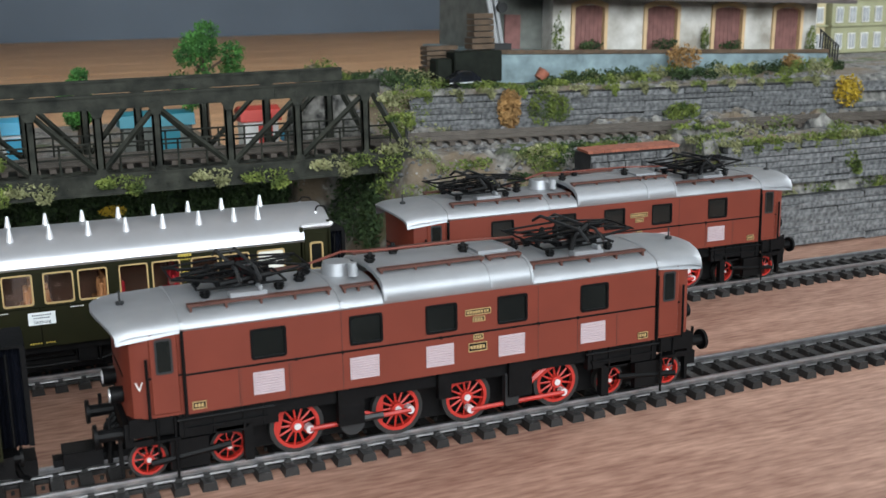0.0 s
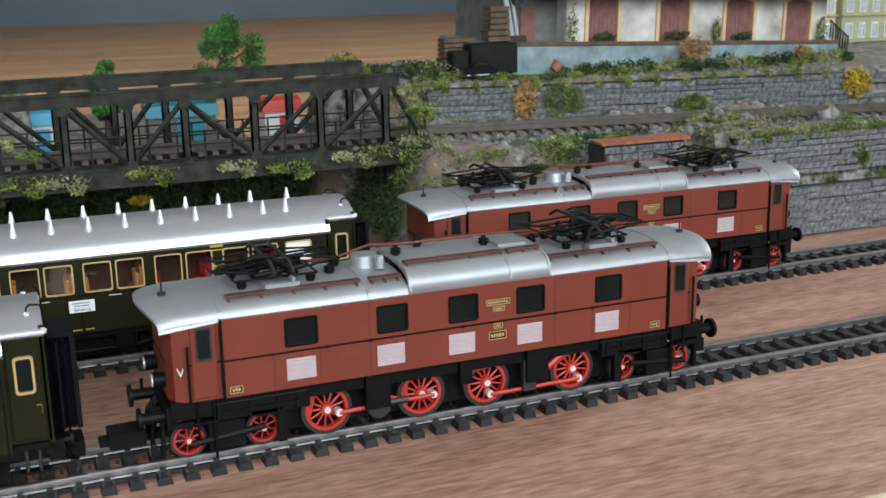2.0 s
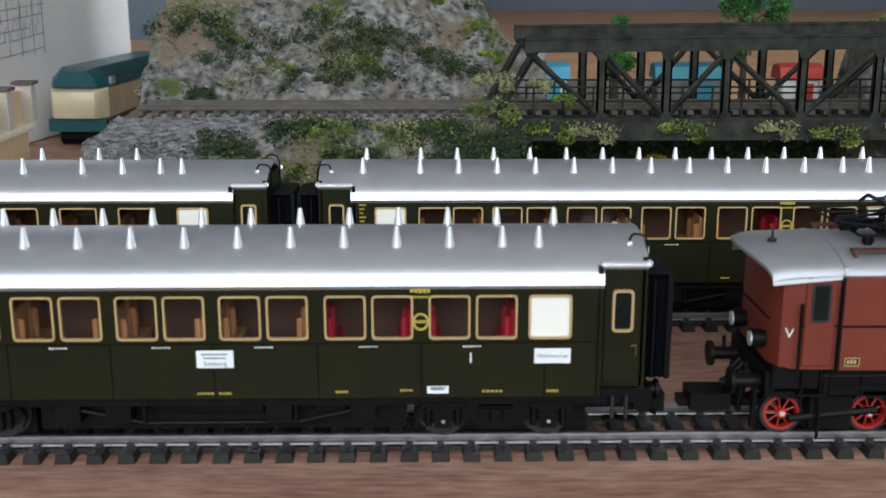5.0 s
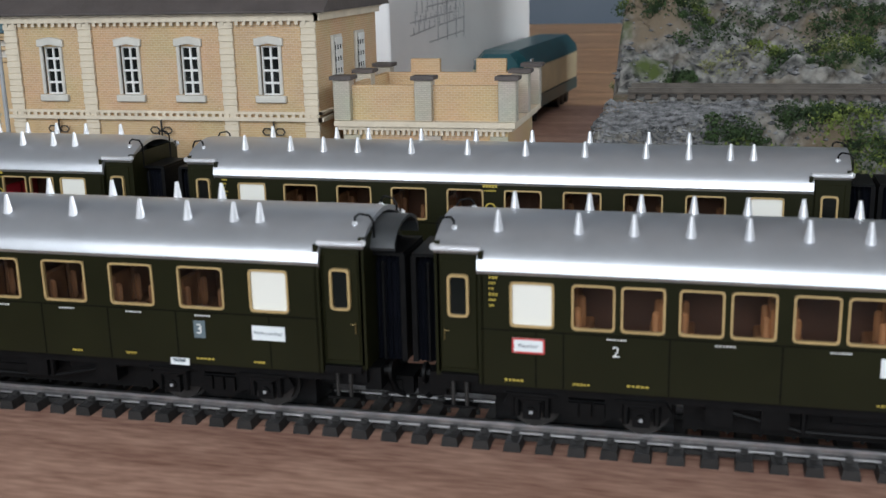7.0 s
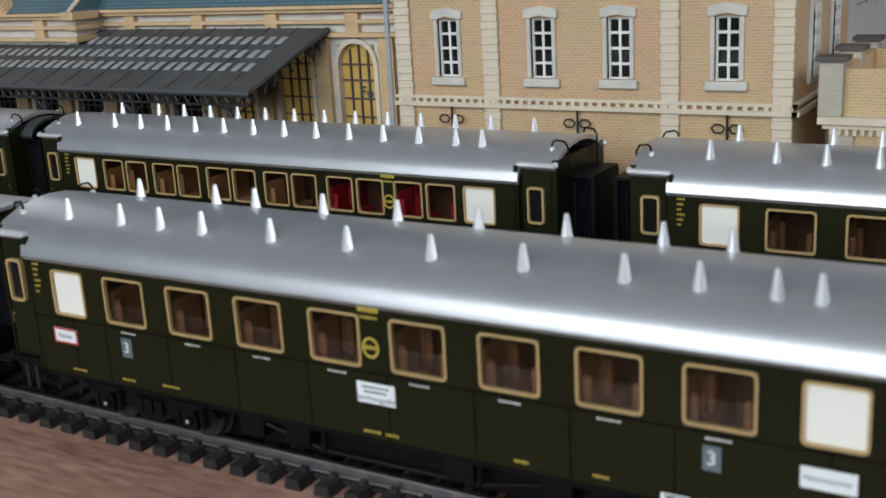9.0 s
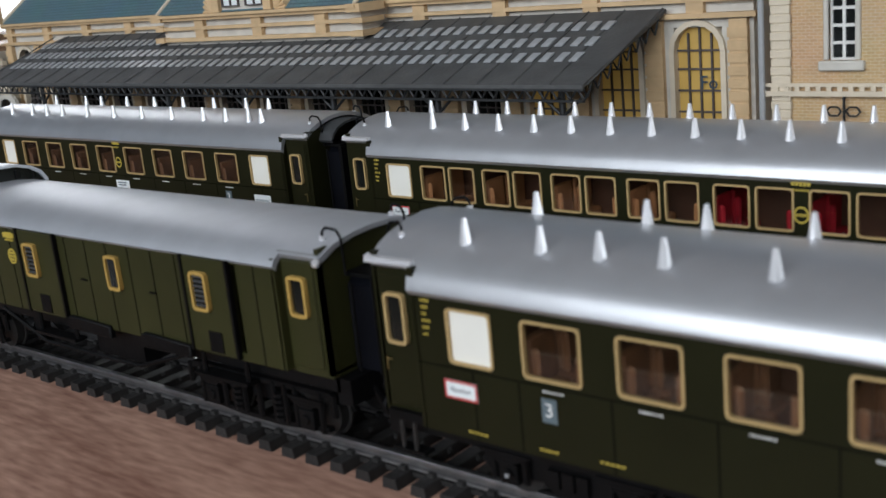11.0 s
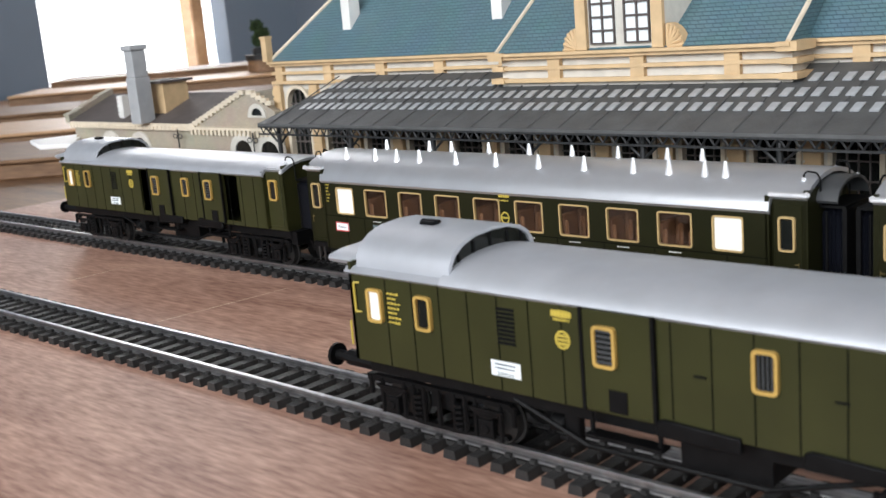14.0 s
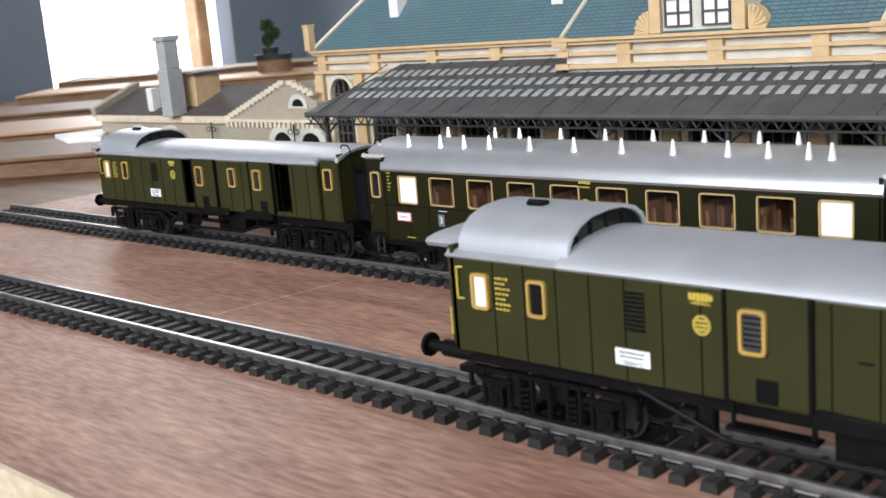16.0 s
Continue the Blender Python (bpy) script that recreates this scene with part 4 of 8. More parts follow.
        for r in range(7):
            bars(b, -0.0770, -0.0733 + (0.0004, -0.0006, 0.0009)[r % 3], s * 0.0173, 0.0408 - r * 0.0012, 0.0006, 4, RNG, 0.30)
        part("yellow_print", b, GOLD, body)
    low = [(0.0178, 0.0450), (0.0172, 0.0462), (0.0150, 0.0478), (0.0115, 0.0493), (0.006, 0.0503), (0.0, 0.0506)]
    b = bmesh.new()
    prism(b, roof_outline(low, 0.0010), -0.0590, R + 0.0008)
    roof = part("roof", b, SILVER2, va, "silver-grey arched roof", 50)
    b = bmesh.new()
    prism(b, roof_outline([(0.0160, 0.0474)] + low[3:], 0.0010), R + 0.0008, E + 0.0010)
    part("end_roof", b, SILVER2, roof, "", 50)
    b = bmesh.new()
    prism(b, roof_outline([(0.0178, 0.0450), (0.0165, 0.0462), (0.010, 0.0472), (0.0, 0.0476)], 0.0008), L - 0.0012, -0.0590)
    part("cupola_eave", b, SILVER2, roof, "", 50)
    b = bmesh.new()
    prism(b, roof_outline([(0.0150, 0.0470), (0.0144, 0.0479), (0.010, 0.0486), (0.0, 0.0489)], 0.0010), L - 0.0097, L + 0.0010)
    part("platform_roof", b, SILVER2, roof, "low roof over the end platform", 50)
    cup = [(0.0162, 0.0462), (0.0158, 0.0490), (0.0142, 0.0515), (0.0112, 0.0535), (0.0065, 0.0549), (0.0, 0.0553)]
    b = bmesh.new()
    prism(b, roof_outline(cup, 0.0008), L + 0.0020, -0.0570)
    part("lookout_cupola", b, SILVER2, roof, "raised rounded lookout cupola", 50)
    b = bmesh.new()
    inner = [(y * 0.95, z - 0.0008) for y, z in cup] + [(-y * 0.95, z - 0.0008) for y, z in cup[-2::-1]]
    prism(b, inner, -0.0582, -0.0577)
    part("cupola_glazing", b, DARKPANE, roof, "dark cupola end window")
    b = bmesh.new()
    prism(b, inner, L + 0.0026, L + 0.0030)
    gl = part("cupola_glazing", b, DARKPANE, roof, "dark cupola end window")
    b = bmesh.new()
    for y in (-0.0115, -0.0062, 0.0, 0.0062, 0.0115):
        box(b, -0.0577, -0.0573, y - 0.0003, y + 0.0003, 0.0470, 0.0545 - abs(y) * 0.22)
    part("glazing_grid", b, BLACK, roof)
    b = bmesh.new()
    box(b, -0.0772, -0.0728, -0.0035, -0.0005, 0.0551, 0.0560)
    rod(b, (-0.0775, -0.002, 0.0556), (-0.0725, -0.002, 0.0556), 0.0008, n=8)
    part("roof_vent", b, BLACK, roof)
    b = bmesh.new()
    box(b, L + 0.001, E, -0.0135, 0.0135, 0.0180, 0.0215)
    for s in (-1, 1):
        rod(b, (-0.042, s * 0.0135, 0.0190), (-0.022, s * 0.0135, 0.0120), 0.0006, n=6)
        rod(b, (-0.022, s * 0.0135, 0.0120), (0.020, s * 0.0135, 0.0120), 0.0006, n=6)
        rod(b, (0.020, s * 0.0135, 0.0120), (0.042, s * 0.0135, 0.0190), 0.0006, n=6)
        for d0, d1 in doors:
            box(b, d0 - 0.001, d1 + 0.001, *sorted((s * 0.0140, s * 0.0176)), 0.0160, 0.0168)
            for x in (d0, d1):
                rod(b, (x, s * 0.0160, 0.0165), (x, s * 0.0160, 0.0215), 0.0006, n=6)
    box(b, 0.000, 0.020, -0.0120, 0.0120, 0.0120, 0.0180)
    part("underframe", b, BLACK, va)
    for s in (-1, 1):
        for x0, x1 in ((-0.0020, 0.0165), (0.0290, 0.0475)):
            b = bmesh.new()
            prism(b, [(x0, 0.0200), (x1, 0.0200), (x1, 0.0232), (x0 + 0.0015, 0.0238), (x0, 0.0232)], *sorted((s * 0.0165, s * 0.0182)), "y")
            part("side_hatch", b, BLACK, va, bevel=0.0003)
        for x in (0.0080, 0.0360):
            b = bmesh.new()
            box(b, x - 0.0013, x + 0.0013, *sorted((s * 0.0172, s * 0.0176)), 0.0338, 0.0342)
            part("latch", b, BLACK, body)
    for x in (-0.0660, 0.0640):
        van_bogie(va, x)
    for s in (-1, 1):
        b = bmesh.new()
        box(b, -0.0288, -0.0250, *sorted((s * 0.0100, s * 0.0128)), 0.0110, 0.0182)
        rod(b, (-0.0288, s * 0.0114, 0.0148), (-0.0330, s * 0.0114, 0.0148), 0.0022, n=10)
        part("battery_box", b, BLACK, va, bevel=0.0004)
    gangway(va, E, 1, False, -0.0058)
    for s in (-1, 1):
        b = bmesh.new()
        rod(b, (L, s * 0.0105, 0.0190), (L - 0.0148, s * 0.0105, 0.0190), 0.0015, n=8)
        rod(b, (L, s * 0.0105, 0.0190), (L - 0.0100, s * 0.0105, 0.0190), 0.0022, n=10)
        rod(b, (L - 0.0148, s * 0.0105, 0.0190), (L - 0.0158, s * 0.0105, 0.0190), 0.0031, n=14)
        part("buffer", b, BLACK, va)
    b = bmesh.new()
    box(b, L - 0.014, L, -0.0018, 0.0018, 0.0095, 0.0112)
    box(b, E, E + 0.006, -0.0018, 0.0018, 0.0095, 0.0112)
    part("coupler", b, BLACK, va)
    for s in (-1, 1):
        b = bmesh.new()
        rod(b, (L - 0.0015, s * 0.0166, 0.0255), (L - 0.0015, s * 0.0166, 0.0320), 0.0003, n=6)
        rod(b, (L + 0.0022, s * 0.0178, 0.0350), (L + 0.0022, s * 0.0178, 0.0425), 0.0003, n=6)
        for z in (0.0350, 0.0425):
            rod(b, (L + 0.0022, s * 0.0178, z), (L + 0.0036, s * 0.0172, z), 0.0003, n=6)
        part("handrail", b, GOLD, va)
    return va


V = luggage_van("olive-green luggage van with rounded lookout cupola, doors shut", ((-0.0188, -0.0022), (0.0493, 0.0640)), ((0.0642, 0.0664),))
V.matrix_basis = FRONT @ pose(-0.5466, 0, 0)
W = luggage_van("olive-green luggage van with cupola and open sliding doors", ((-0.0073, 0.0093), (0.0348, 0.0495)), ((-0.0168, -0.0080), (0.0502, 0.0608)))
W.matrix_basis = BACK @ pose(-0.8807, 0, 0)


# ---- electric locomotives ----
def spoked_wheel(parent, x, y, s, z, r, spokes, driver):
    b = bmesh.new()
    o, i = [(x + r * math.cos(t * math.pi / 14), z + r * math.sin(t * math.pi / 14)) for t in range(28)], [(x + r * 0.84 * math.cos(t * math.pi / 14), z + r * 0.84 * math.sin(t * math.pi / 14)) for t in range(28)]
    ring(b, o, i, y, y - s * 0.0022)
    tyre = part("wheel", b, DARKSTEEL, parent, "red spoked wheel with steel tyre")
    b = bmesh.new()
    o2 = [(x + r * 0.84 * math.cos(t * math.pi / 14), z + r * 0.84 * math.sin(t * math.pi / 14)) for t in range(28)]
    i2 = [(x + r * 0.72 * math.cos(t * math.pi / 14), z + r * 0.72 * math.sin(t * math.pi / 14)) for t in range(28)]
    ring(b, o2, i2, y + s * 0.0001, y - s * 0.0018)
    for k in range(spokes):
        a = 2 * math.pi * (k + 0.5) / spokes
        rod(b, (x, y - s * 0.0005, z), (x + r * 0.76 * math.cos(a), y - s * 0.0007, z + r * 0.76 * math.sin(a)), r * 0.052, r * 0.036, n=6)
    rod(b, (x, y - s * 0.0018, z), (x, y + s * 0.0006, z), r * 0.24, n=14)
    if driver:
        a = driver
        seg = [(x + r * 0.76 * math.cos(a + math.pi + q), z + r * 0.76 * math.sin(a + math.pi + q)) for q in (-0.75, -0.5, -0.25, 0, 0.25, 0.5, 0.75)]
        prism(b, seg, *sorted((y - s * 0.0002, y - s * 0.0014)), "y")
    part("spokes", b, WHEELRED, tyre)
    b = bmesh.new()
    rod(b, (x, y, z), (x, y + s * 0.0010, z), r * 0.13, n=10)
    if driver:
        rod(b, (x + r * 0.42 * math.cos(driver), y, z + r * 0.42 * math.sin(driver)), (x + r * 0.42 * math.cos(driver), y + s * 0.0024, z + r * 0.42 * math.sin(driver)), r * 0.155, n=8)
    part("hub_pin", b, CHROME, tyre)


def pantograph(parent, x, z, flip):
    pg = new("pantograph")
    pg.parent = parent
    tagged(pg, "folded black pantograph")
    b = bmesh.new()
    f = flip
    for y in (-0.0075, 0.0075):
        rod(b, (x - 0.012, y, z + 0.0022), (x + 0.012, y, z + 0.0022), 0.00034, n=6)
        for q in (-0.010, 0.010):
            rod(b, (x + q, y, z), (x + q, y, z + 0.0024), 0.0011, 0.0007, n=8)
            for r in (0.0006, 0.0013):
                rod(b, (x + q, y, z + r), (x + q, y, z + r + 0.0003), 0.0015, n=8)
    for q in (-0.012, 0.012):
        rod(b, (x + q, -0.0075, z + 0.0022), (x + q, 0.0075, z + 0.0022), 0.00034, n=6)
    part("base_frame", b, BLACK, pg)
    b = bmesh.new()
    for y in (-0.0060, 0.0060):
        rod(b, (x - 0.003, y, z + 0.0030), (x - 0.0185, y * 1.2, z + 0.0058), 0.00041, n=6)
        rod(b, (x + 0.003, y, z + 0.0030), (x + 0.0185, y * 1.2, z + 0.0058), 0.00041, n=6)
        rod(b, (x - 0.0185, y * 1.2, z + 0.0058), (x, y * 0.6, z + 0.0078), 0.00034, n=6)
        rod(b, (x + 0.0185, y * 1.2, z + 0.0058), (x, y * 0.6, z + 0.0078), 0.00034, n=6)
    for q in (-0.0185, 0.0185):
        rod(b, (x + q, -0.0085, z + 0.0058), (x + q, 0.0085, z + 0.0058), 0.00027, n=6)
    rod(b, (x - 0.010, -0.004, z + 0.0036), (x + 0.010, 0.004, z + 0.0036), 0.00054, n=6)
    rod(b, (x - 0.008, 0.004, z + 0.0036), (x + 0.010, -0.004, z + 0.0036), 0.00048, n=6)
    rod(b, (x - 0.006, -0.007, z + 0.0030), (x + 0.008, -0.007, z + 0.0045), 0.0009, n=8)
    for y in (-0.0030, 0.0, 0.0030):
        rod(b, (x - 0.0150, y * 1.6, z + 0.0052), (x + 0.0150, y, z + 0.0066), 0.00037, n=6)
    for q in (-0.006, 0.001, 0.006):
        rod(b, (x + q, -0.0062, z + 0.0026), (x + q, 0.0062, z + 0.0034), 0.0010, n=8)
    for q in (-0.0115, -0.0045, 0.0075):
        rod(b, (x + q, -0.0020, z + 0.0022), (x + q * 0.6, 0.0030, z + 0.0060), 0.0009, n=8)
    part("folded_arms", b, BLACK, pg)
    b = bmesh.new()
    for q in (-0.0026, 0.0026):
        pts = [(x + q, -0.0175, z + 0.0056), (x + q, -0.0125, z + 0.0080), (x + q, 0.0125, z + 0.0080), (x + q, 0.0175, z + 0.0056)]
        for a, c in zip(pts, pts[1:]):
            rod(b, a, c, 0.00048, n=6)
    rod(b, (x - 0.0026, -0.009, z + 0.0080), (x + 0.0026, -0.009, z + 0.0080), 0.00027, n=6)
    rod(b, (x - 0.0026, 0.009, z + 0.0080), (x + 0.0026, 0.009, z + 0.0080), 0.00027, n=6)
    part("collector_head", b, IRON, pg)
    b = bmesh.new()                 # braided cable bow
    pts = [(x + 0.004 * f, -0.0095, z + 0.0015), (x + 0.0028 * f, -0.0092, z + 0.0055), (x - 0.002 * f, -0.0088, z + 0.0088), (x - 0.007 * f, -0.0080, z + 0.0085)]
    for a, c in zip(pts, pts[1:]):
        rod(b, a, c, 0.0009, n=6)
    part("cable", b, BLACK, pg)
    b = bmesh.new()
    box(b, x - 0.0045, x + 0.0055, -0.0128, -0.0090, z - 0.0012, z + 0.0016)
    box(b, x + 0.0030, x + 0.0042, -0.0132, -0.0095, z + 0.0016, z + 0.0030)
    part("switch_box", b, SILVERL, pg, "silver switch box", bevel=0.0003)


def electric_loco():
    lo = thing("electric_locomotive", "oxide-red electric locomotive with silver roof and folded pantographs", "locomotive", group="model electric locomotives")
    S0, E0, yb = 0.0715, 0.0860, 0.0175     # half length of the flat side, half length of the body
    z0, z1 = 0.0236, 0.0470
    wins = [-0.0539, -0.0268, -0.0045, 0.0177, 0.0449]
    b = bmesh.new()
    for s in (-1, 1):
        wall_with_openings(b, -S0, S0, *sorted((s * yb, s * (yb - 0.0012))), z0, z1, [(x, x + 0.0095, 0.0358, 0.0440) for x in wins])
    body = part("body", b, RUST, lo, "oxide-red painted body", 40)
    for k in (-1, 1):               # cab: set in slightly, rounded front corners
        b = bmesh.new()
        pts = [(k * S0, -0.0168), (k * (E0 - 0.005), -0.0165), (k * (E0 - 0.0015), -0.0150), (k * E0, -0.0115), (k * E0, 0.0115), (k * (E0 - 0.0015), 0.0150), (k * (E0 - 0.005), 0.0165), (k * S0, 0.0168)]
        prism(b, pts, z0, 0.0472, "z")
        part("cab", b, RUST, lo, "oxide-red cab with rounded corners", 40)
    b = bmesh.new()
    box(b, -S0, S0, -0.0150, 0.0150, 0.0245, 0.0265)
    box(b, -S0, S0, -0.0110, 0.0110, 0.0265, 0.0420)
    part("interior", b, BLACK, body, "dark machine room")
    b = bmesh.new()
    for s in (-1, 1):
        y0, y1 = sorted((s * yb, s * (yb + 0.0002)))
        box(b, -S0, S0, y0, y1, 0.0341, 0.0346)
        for x in (-0.0420, -0.0290, 0.0, 0.0308, 0.0440):
            rod(b, (x, s * yb, 0.03435), (x, s * (yb + 0.0005), 0.03435), 0.0005, n=6)
        for k in (-1, 1):
            box(b, *sorted((k * (S0 + 0.0003), k * (E0 - 0.0055))), *sorted((s * 0.0165, s * 0.0170)), 0.0341, 0.0346)
            box(b, *sorted((k * S0 - 0.0004, k * S0 + 0.0004)), *sorted((s * 0.0160, s * 0.01765)), z0, z1)
    for k in (-1, 1):
        box(b, *sorted((k * E0, k * (E0 + 0.0002))), -0.0112, 0.0112, 0.0341, 0.0346)
    part("belt_line", b, BLACK, body)
    b = bmesh.new()
    for s in (-1, 1):
        y0, y1 = sorted((s * yb, s * (yb + 0.00006)))
        for x in (-0.0575, -0.0440, -0.0290, 0.0308, 0.0440, 0.0575):
            box(b, x - 0.0001, x + 0.0001, y0, y1, z0, 0.0340 if abs(x) > 0.04 else z1)
        for x in (-0.0575, -0.0440, 0.0440, 0.0575):
            for i in range(10):
                z = 0.0245 + i * 0.00095
                box(b, x + 0.0004, x + 0.0007, y0, y1, z, z + 0.0003)
    part("riveted_seam", b, RUSTD, body)
    for s in (-1, 1):
        for x in wins:
            b = bmesh.new()
            ring(b, rounded(x - 0.0001, x + 0.0096, 0.0357, 0.0441, 0.0009), rounded(x + 0.0005, x + 0.0090, 0.0363, 0.0435, 0.0006), s * (yb + 0.0002), s * (yb - 0.0008))
            w = part("window", b, BLACK, body, "black-framed side window")
            b = bmesh.new()
            prism(b, rounded(x + 0.0005, x + 0.0090, 0.0363, 0.0435, 0.0006), s * (yb - 0.0004), s * (yb - 0.0006), "y")
            part("pane", b, DARKPANE, w)
        for x in (-0.0538, -0.0270, -0.0046, 0.0179, 0.0450):
            b = bmesh.new()
            for i in range(9):
                z = 0.0260 + i * 0.00070
                prism(b, [(s * yb, z), (s * (yb + 0.00035), z + 0.0001), (s * (yb + 0.00035), z + 0.00048), (s * yb, z + 0.00066)], x, x + 0.0084)
            part("vent_grille", b, GRILLE, body, "pale slatted ventilation grille")
        for k in (-1, 1):
            x = k * 0.0763
            b = bmesh.new()
            box(b, x - 0.0036, x + 0.0036, *sorted((s * 0.0164, s * 0.0171)), 0.0244, 0.0462)
            door = part("door", b, RUST, body, "red cab door", bevel=0.0003)
            b = bmesh.new()
            ring(b, rounded(x - 0.0022, x + 0.0022, 0.0352, 0.0446, 0.0007), rounded(x - 0.0017, x + 0.0017, 0.0358, 0.0440, 0.0005), s * 0.0173, s * 0.0170)
            part("window_frame", b, IRON, door)
            b = bmesh.new()
            prism(b, rounded(x - 0.0017, x + 0.0017, 0.0358, 0.0440, 0.0005), s * 0.0171, s * 0.01725, "y")
            part("pane", b, DARKPANE, door)
            for q in (-0.0046, 0.0046):
                b = bmesh.new()
                rod(b, (x + q, s * 0.0180, 0.0235), (x + q, s * 0.0180, 0.0400 if q * k > 0 else 0.0440), 0.0004, n=6)
                part("handrail", b, BLACK, body)
    b = bmesh.new()                 # plates: frames with unreadable numbers
    p = bmesh.new()
    for s in (-1, 1):
        f = s * (yb + 0.0001)
        for x0, x1, za, zb in ((0.0075, 0.0155, 0.0396, 0.0414), (0.0098, 0.0136, 0.0376, 0.0391), (0.0100, 0.0130, 0.0322, 0.0339), (0.0084, 0.0142, 0.0288, 0.0314), (-0.0700, -0.0664, 0.0247, 0.0268), (0.0650, 0.0686, 0.0247, 0.0268)):
            if s > 0:
                x0, x1 = -x1, -x0
            box(b, x0, x1, *sorted((f - s * 0.0001, f + s * 0.0001)), za, zb)
            w = 0.00022
            for q0, q1, r0, r1 in ((x0, x1, za, za + w), (x0, x1, zb - w, zb), (x0, x0 + w, za, zb), (x1 - w, x1, za, zb)):
                box(p, q0, q1, *sorted((f, f + s * 0.00018)), r0, r1)
            bars(p, x0 + 0.0006, x1 - 0.0005, f + s * 0.0001, (za + zb) / 2, (zb - za) * 0.5, max(3, int((x1 - x0) / 0.0010)), RNG, 0.3, 0.00008)
    plates = part("number_plate", b, BLACK, body, "small black number plates")
    part("plate_print", p, CREAM, plates)
    lettering("end_mark", "V", 0.0034, WHITEP, body, Matrix.Translation((-0.0828, -0.0160, 0.0322)) @ pose(0, 0, 0, 0, 0, -22))
    # roof in five stretches
    lowp = [(0.0180, 0.0466), (0.0176, 0.0482), (0.0160, 0.0495), (0.0120, 0.0508), (0.006, 0.0516), (0.0, 0.0518)]
    b = bmesh.new()
    prism(b, roof_outline(lowp, 0.0010), -0.0720, -0.0290)
    roof = part("roof", b, SILVERL, lo, "silver roof", 50)
    b = bmesh.new()
    prism(b, roof_outline(lowp, 0.0010), 0.0290, 0.0720)
    part("roof_section", b, SILVERL, roof, "", 50)
    for k in (-1, 1):
        b = bmesh.new()
        pts = lowp
        full = [(y, z) for y, z in pts] + [(-y, z) for y, z in pts[-2::-1]]
        rows = []
        for x, dz, sc in ((0.0720, 0.0, 1.0), (0.0860, -0.0004, 1.0), (0.0895, -0.0009, 0.99), (0.0918, -0.0017, 0.97)):
            rows.append([b.verts.new((k * (x - (x - 0.0720) * 0.20 * (y / 0.018) ** 2), y * sc, z + dz)) for y, z in full])
        for r0, r1 in zip(rows, rows[1:]):
            for i in range(len(full) - 1):
                b.faces.new((r0[i], r0[i + 1], r1[i + 1], r1[i]))
        low = [b.verts.new((v.co.x, v.co.y * 0.98, v.co.z - 0.0008)) for v in rows[-1]]
        for i in range(len(full) - 1):
            b.faces.new((rows[-1][i], rows[-1][i + 1], low[i + 1], low[i]))
        under = [b.verts.new((k * 0.0720, y * 0.97, z - 0.001)) for y, z in full]
        for i in range(len(full) - 1):
            b.faces.new((low[i], low[i + 1], under[i + 1], under[i]))
        part("end_roof", b, SILVERL, roof, "sloping cab roof end", 50)
    midp = [(0.0182, 0.0470), (0.0181, 0.0492), (0.0172, 0.0514), (0.0148, 0.0530), (0.010, 0.0540), (0.004, 0.0544), (0.0, 0.0545)]
    b = bmesh.new()
    prism(b, roof_outline(midp, 0.0010), -0.0170, 0.0290)
    part("raised_roof", b, SILVERL, roof, "raised arched middle roof", 50)
    b = bmesh.new()
    prism(b, roof_outline(lowp, 0.0010), -0.0290, -0.0170)
    part("mid_roof", b, SILVERL, roof, "", 50)
    b = bmesh.new()
    for x in (-0.0165, 0.0155, 0.0285):
        prism(b, roof_outline([(y * 1.012, z + 0.0002) for y, z in midp], 0.0006), x - 0.0004, x + 0.0004)
    for x in (-0.0715, 0.0715, -0.0290):
        prism(b, roof_outline([(y * 1.012, z + 0.0002) for y, z in lowp], 0.0006), x - 0.0004, x + 0.0004)
    box(b, 0.0168, 0.0262, -0.0068, 0.0068, 0.0543, 0.0552)
    part("roof_seam", b, SILVERL, roof)
    for x0, x1, z, y in ((-0.0690, -0.0305, 0.0506, -0.0136), (-0.0275, -0.0180, 0.0506, -0.0136), (0.0300, 0.0690, 0.0506, -0.0136), (-0.0160, 0.0160, 0.0536, -0.0115), (0.0170, 0.0280, 0.0536, -0.0115),
                         (-0.0690, -0.0305, 0.0506, 0.0136), (0.0300, 0.0690, 0.0506, 0.0136), (-0.0160, 0.0160, 0.0536, 0.0115)):
        b = bmesh.new()
        box(b, x0, x1, y - 0.0011, y + 0.0011, z + 0.0006, z + 0.0013)
        n = max(2, int((x1 - x0) / 0.009))
        for i in range(n + 1):
            x = x0 + 0.0008 + (x1 - x0 - 0.0016) * i / n
            box(b, x - 0.0003, x + 0.0003, y - 0.0011, y + 0.0009, z - 0.0008, z + 0.0006)
        part("walkway", b, RIBBROWN, roof, "brown roof walkway plank")
    for x, y in ((-0.0325, 0.004), (-0.036, -0.003), (0.0335, 0.004), (-0.0150, -0.002), (0.0140, -0.002), (-0.005, 0.006)):
        z = 0.0514 if abs(x) > 0.029 else 0.0543
        b = bmesh.new()
        rod(b, (x, y, z), (x, y, z + 0.0032), 0.0013, 0.0006, n=8)
        for r in (0.0008, 0.0018):
            rod(b, (x, y, z + r), (x, y, z + r + 0.0004), 0.0017, n=8)
        part("insulator", b, BLACK, roof)
    b = bmesh.new()
    rod(b, (-0.0240, 0.001, 0.0514), (-0.0240, 0.001, 0.0552), 0.0046, 0.0040, n=18)
    rod(b, (-0.0215, -0.006, 0.0522), (-0.0215, -0.006, 0.0560), 0.0016, 0.0012, n=10)
    part("transformer_pot", b, SILVERL, roof, "silver round transformer housing")
    b = bmesh.new()
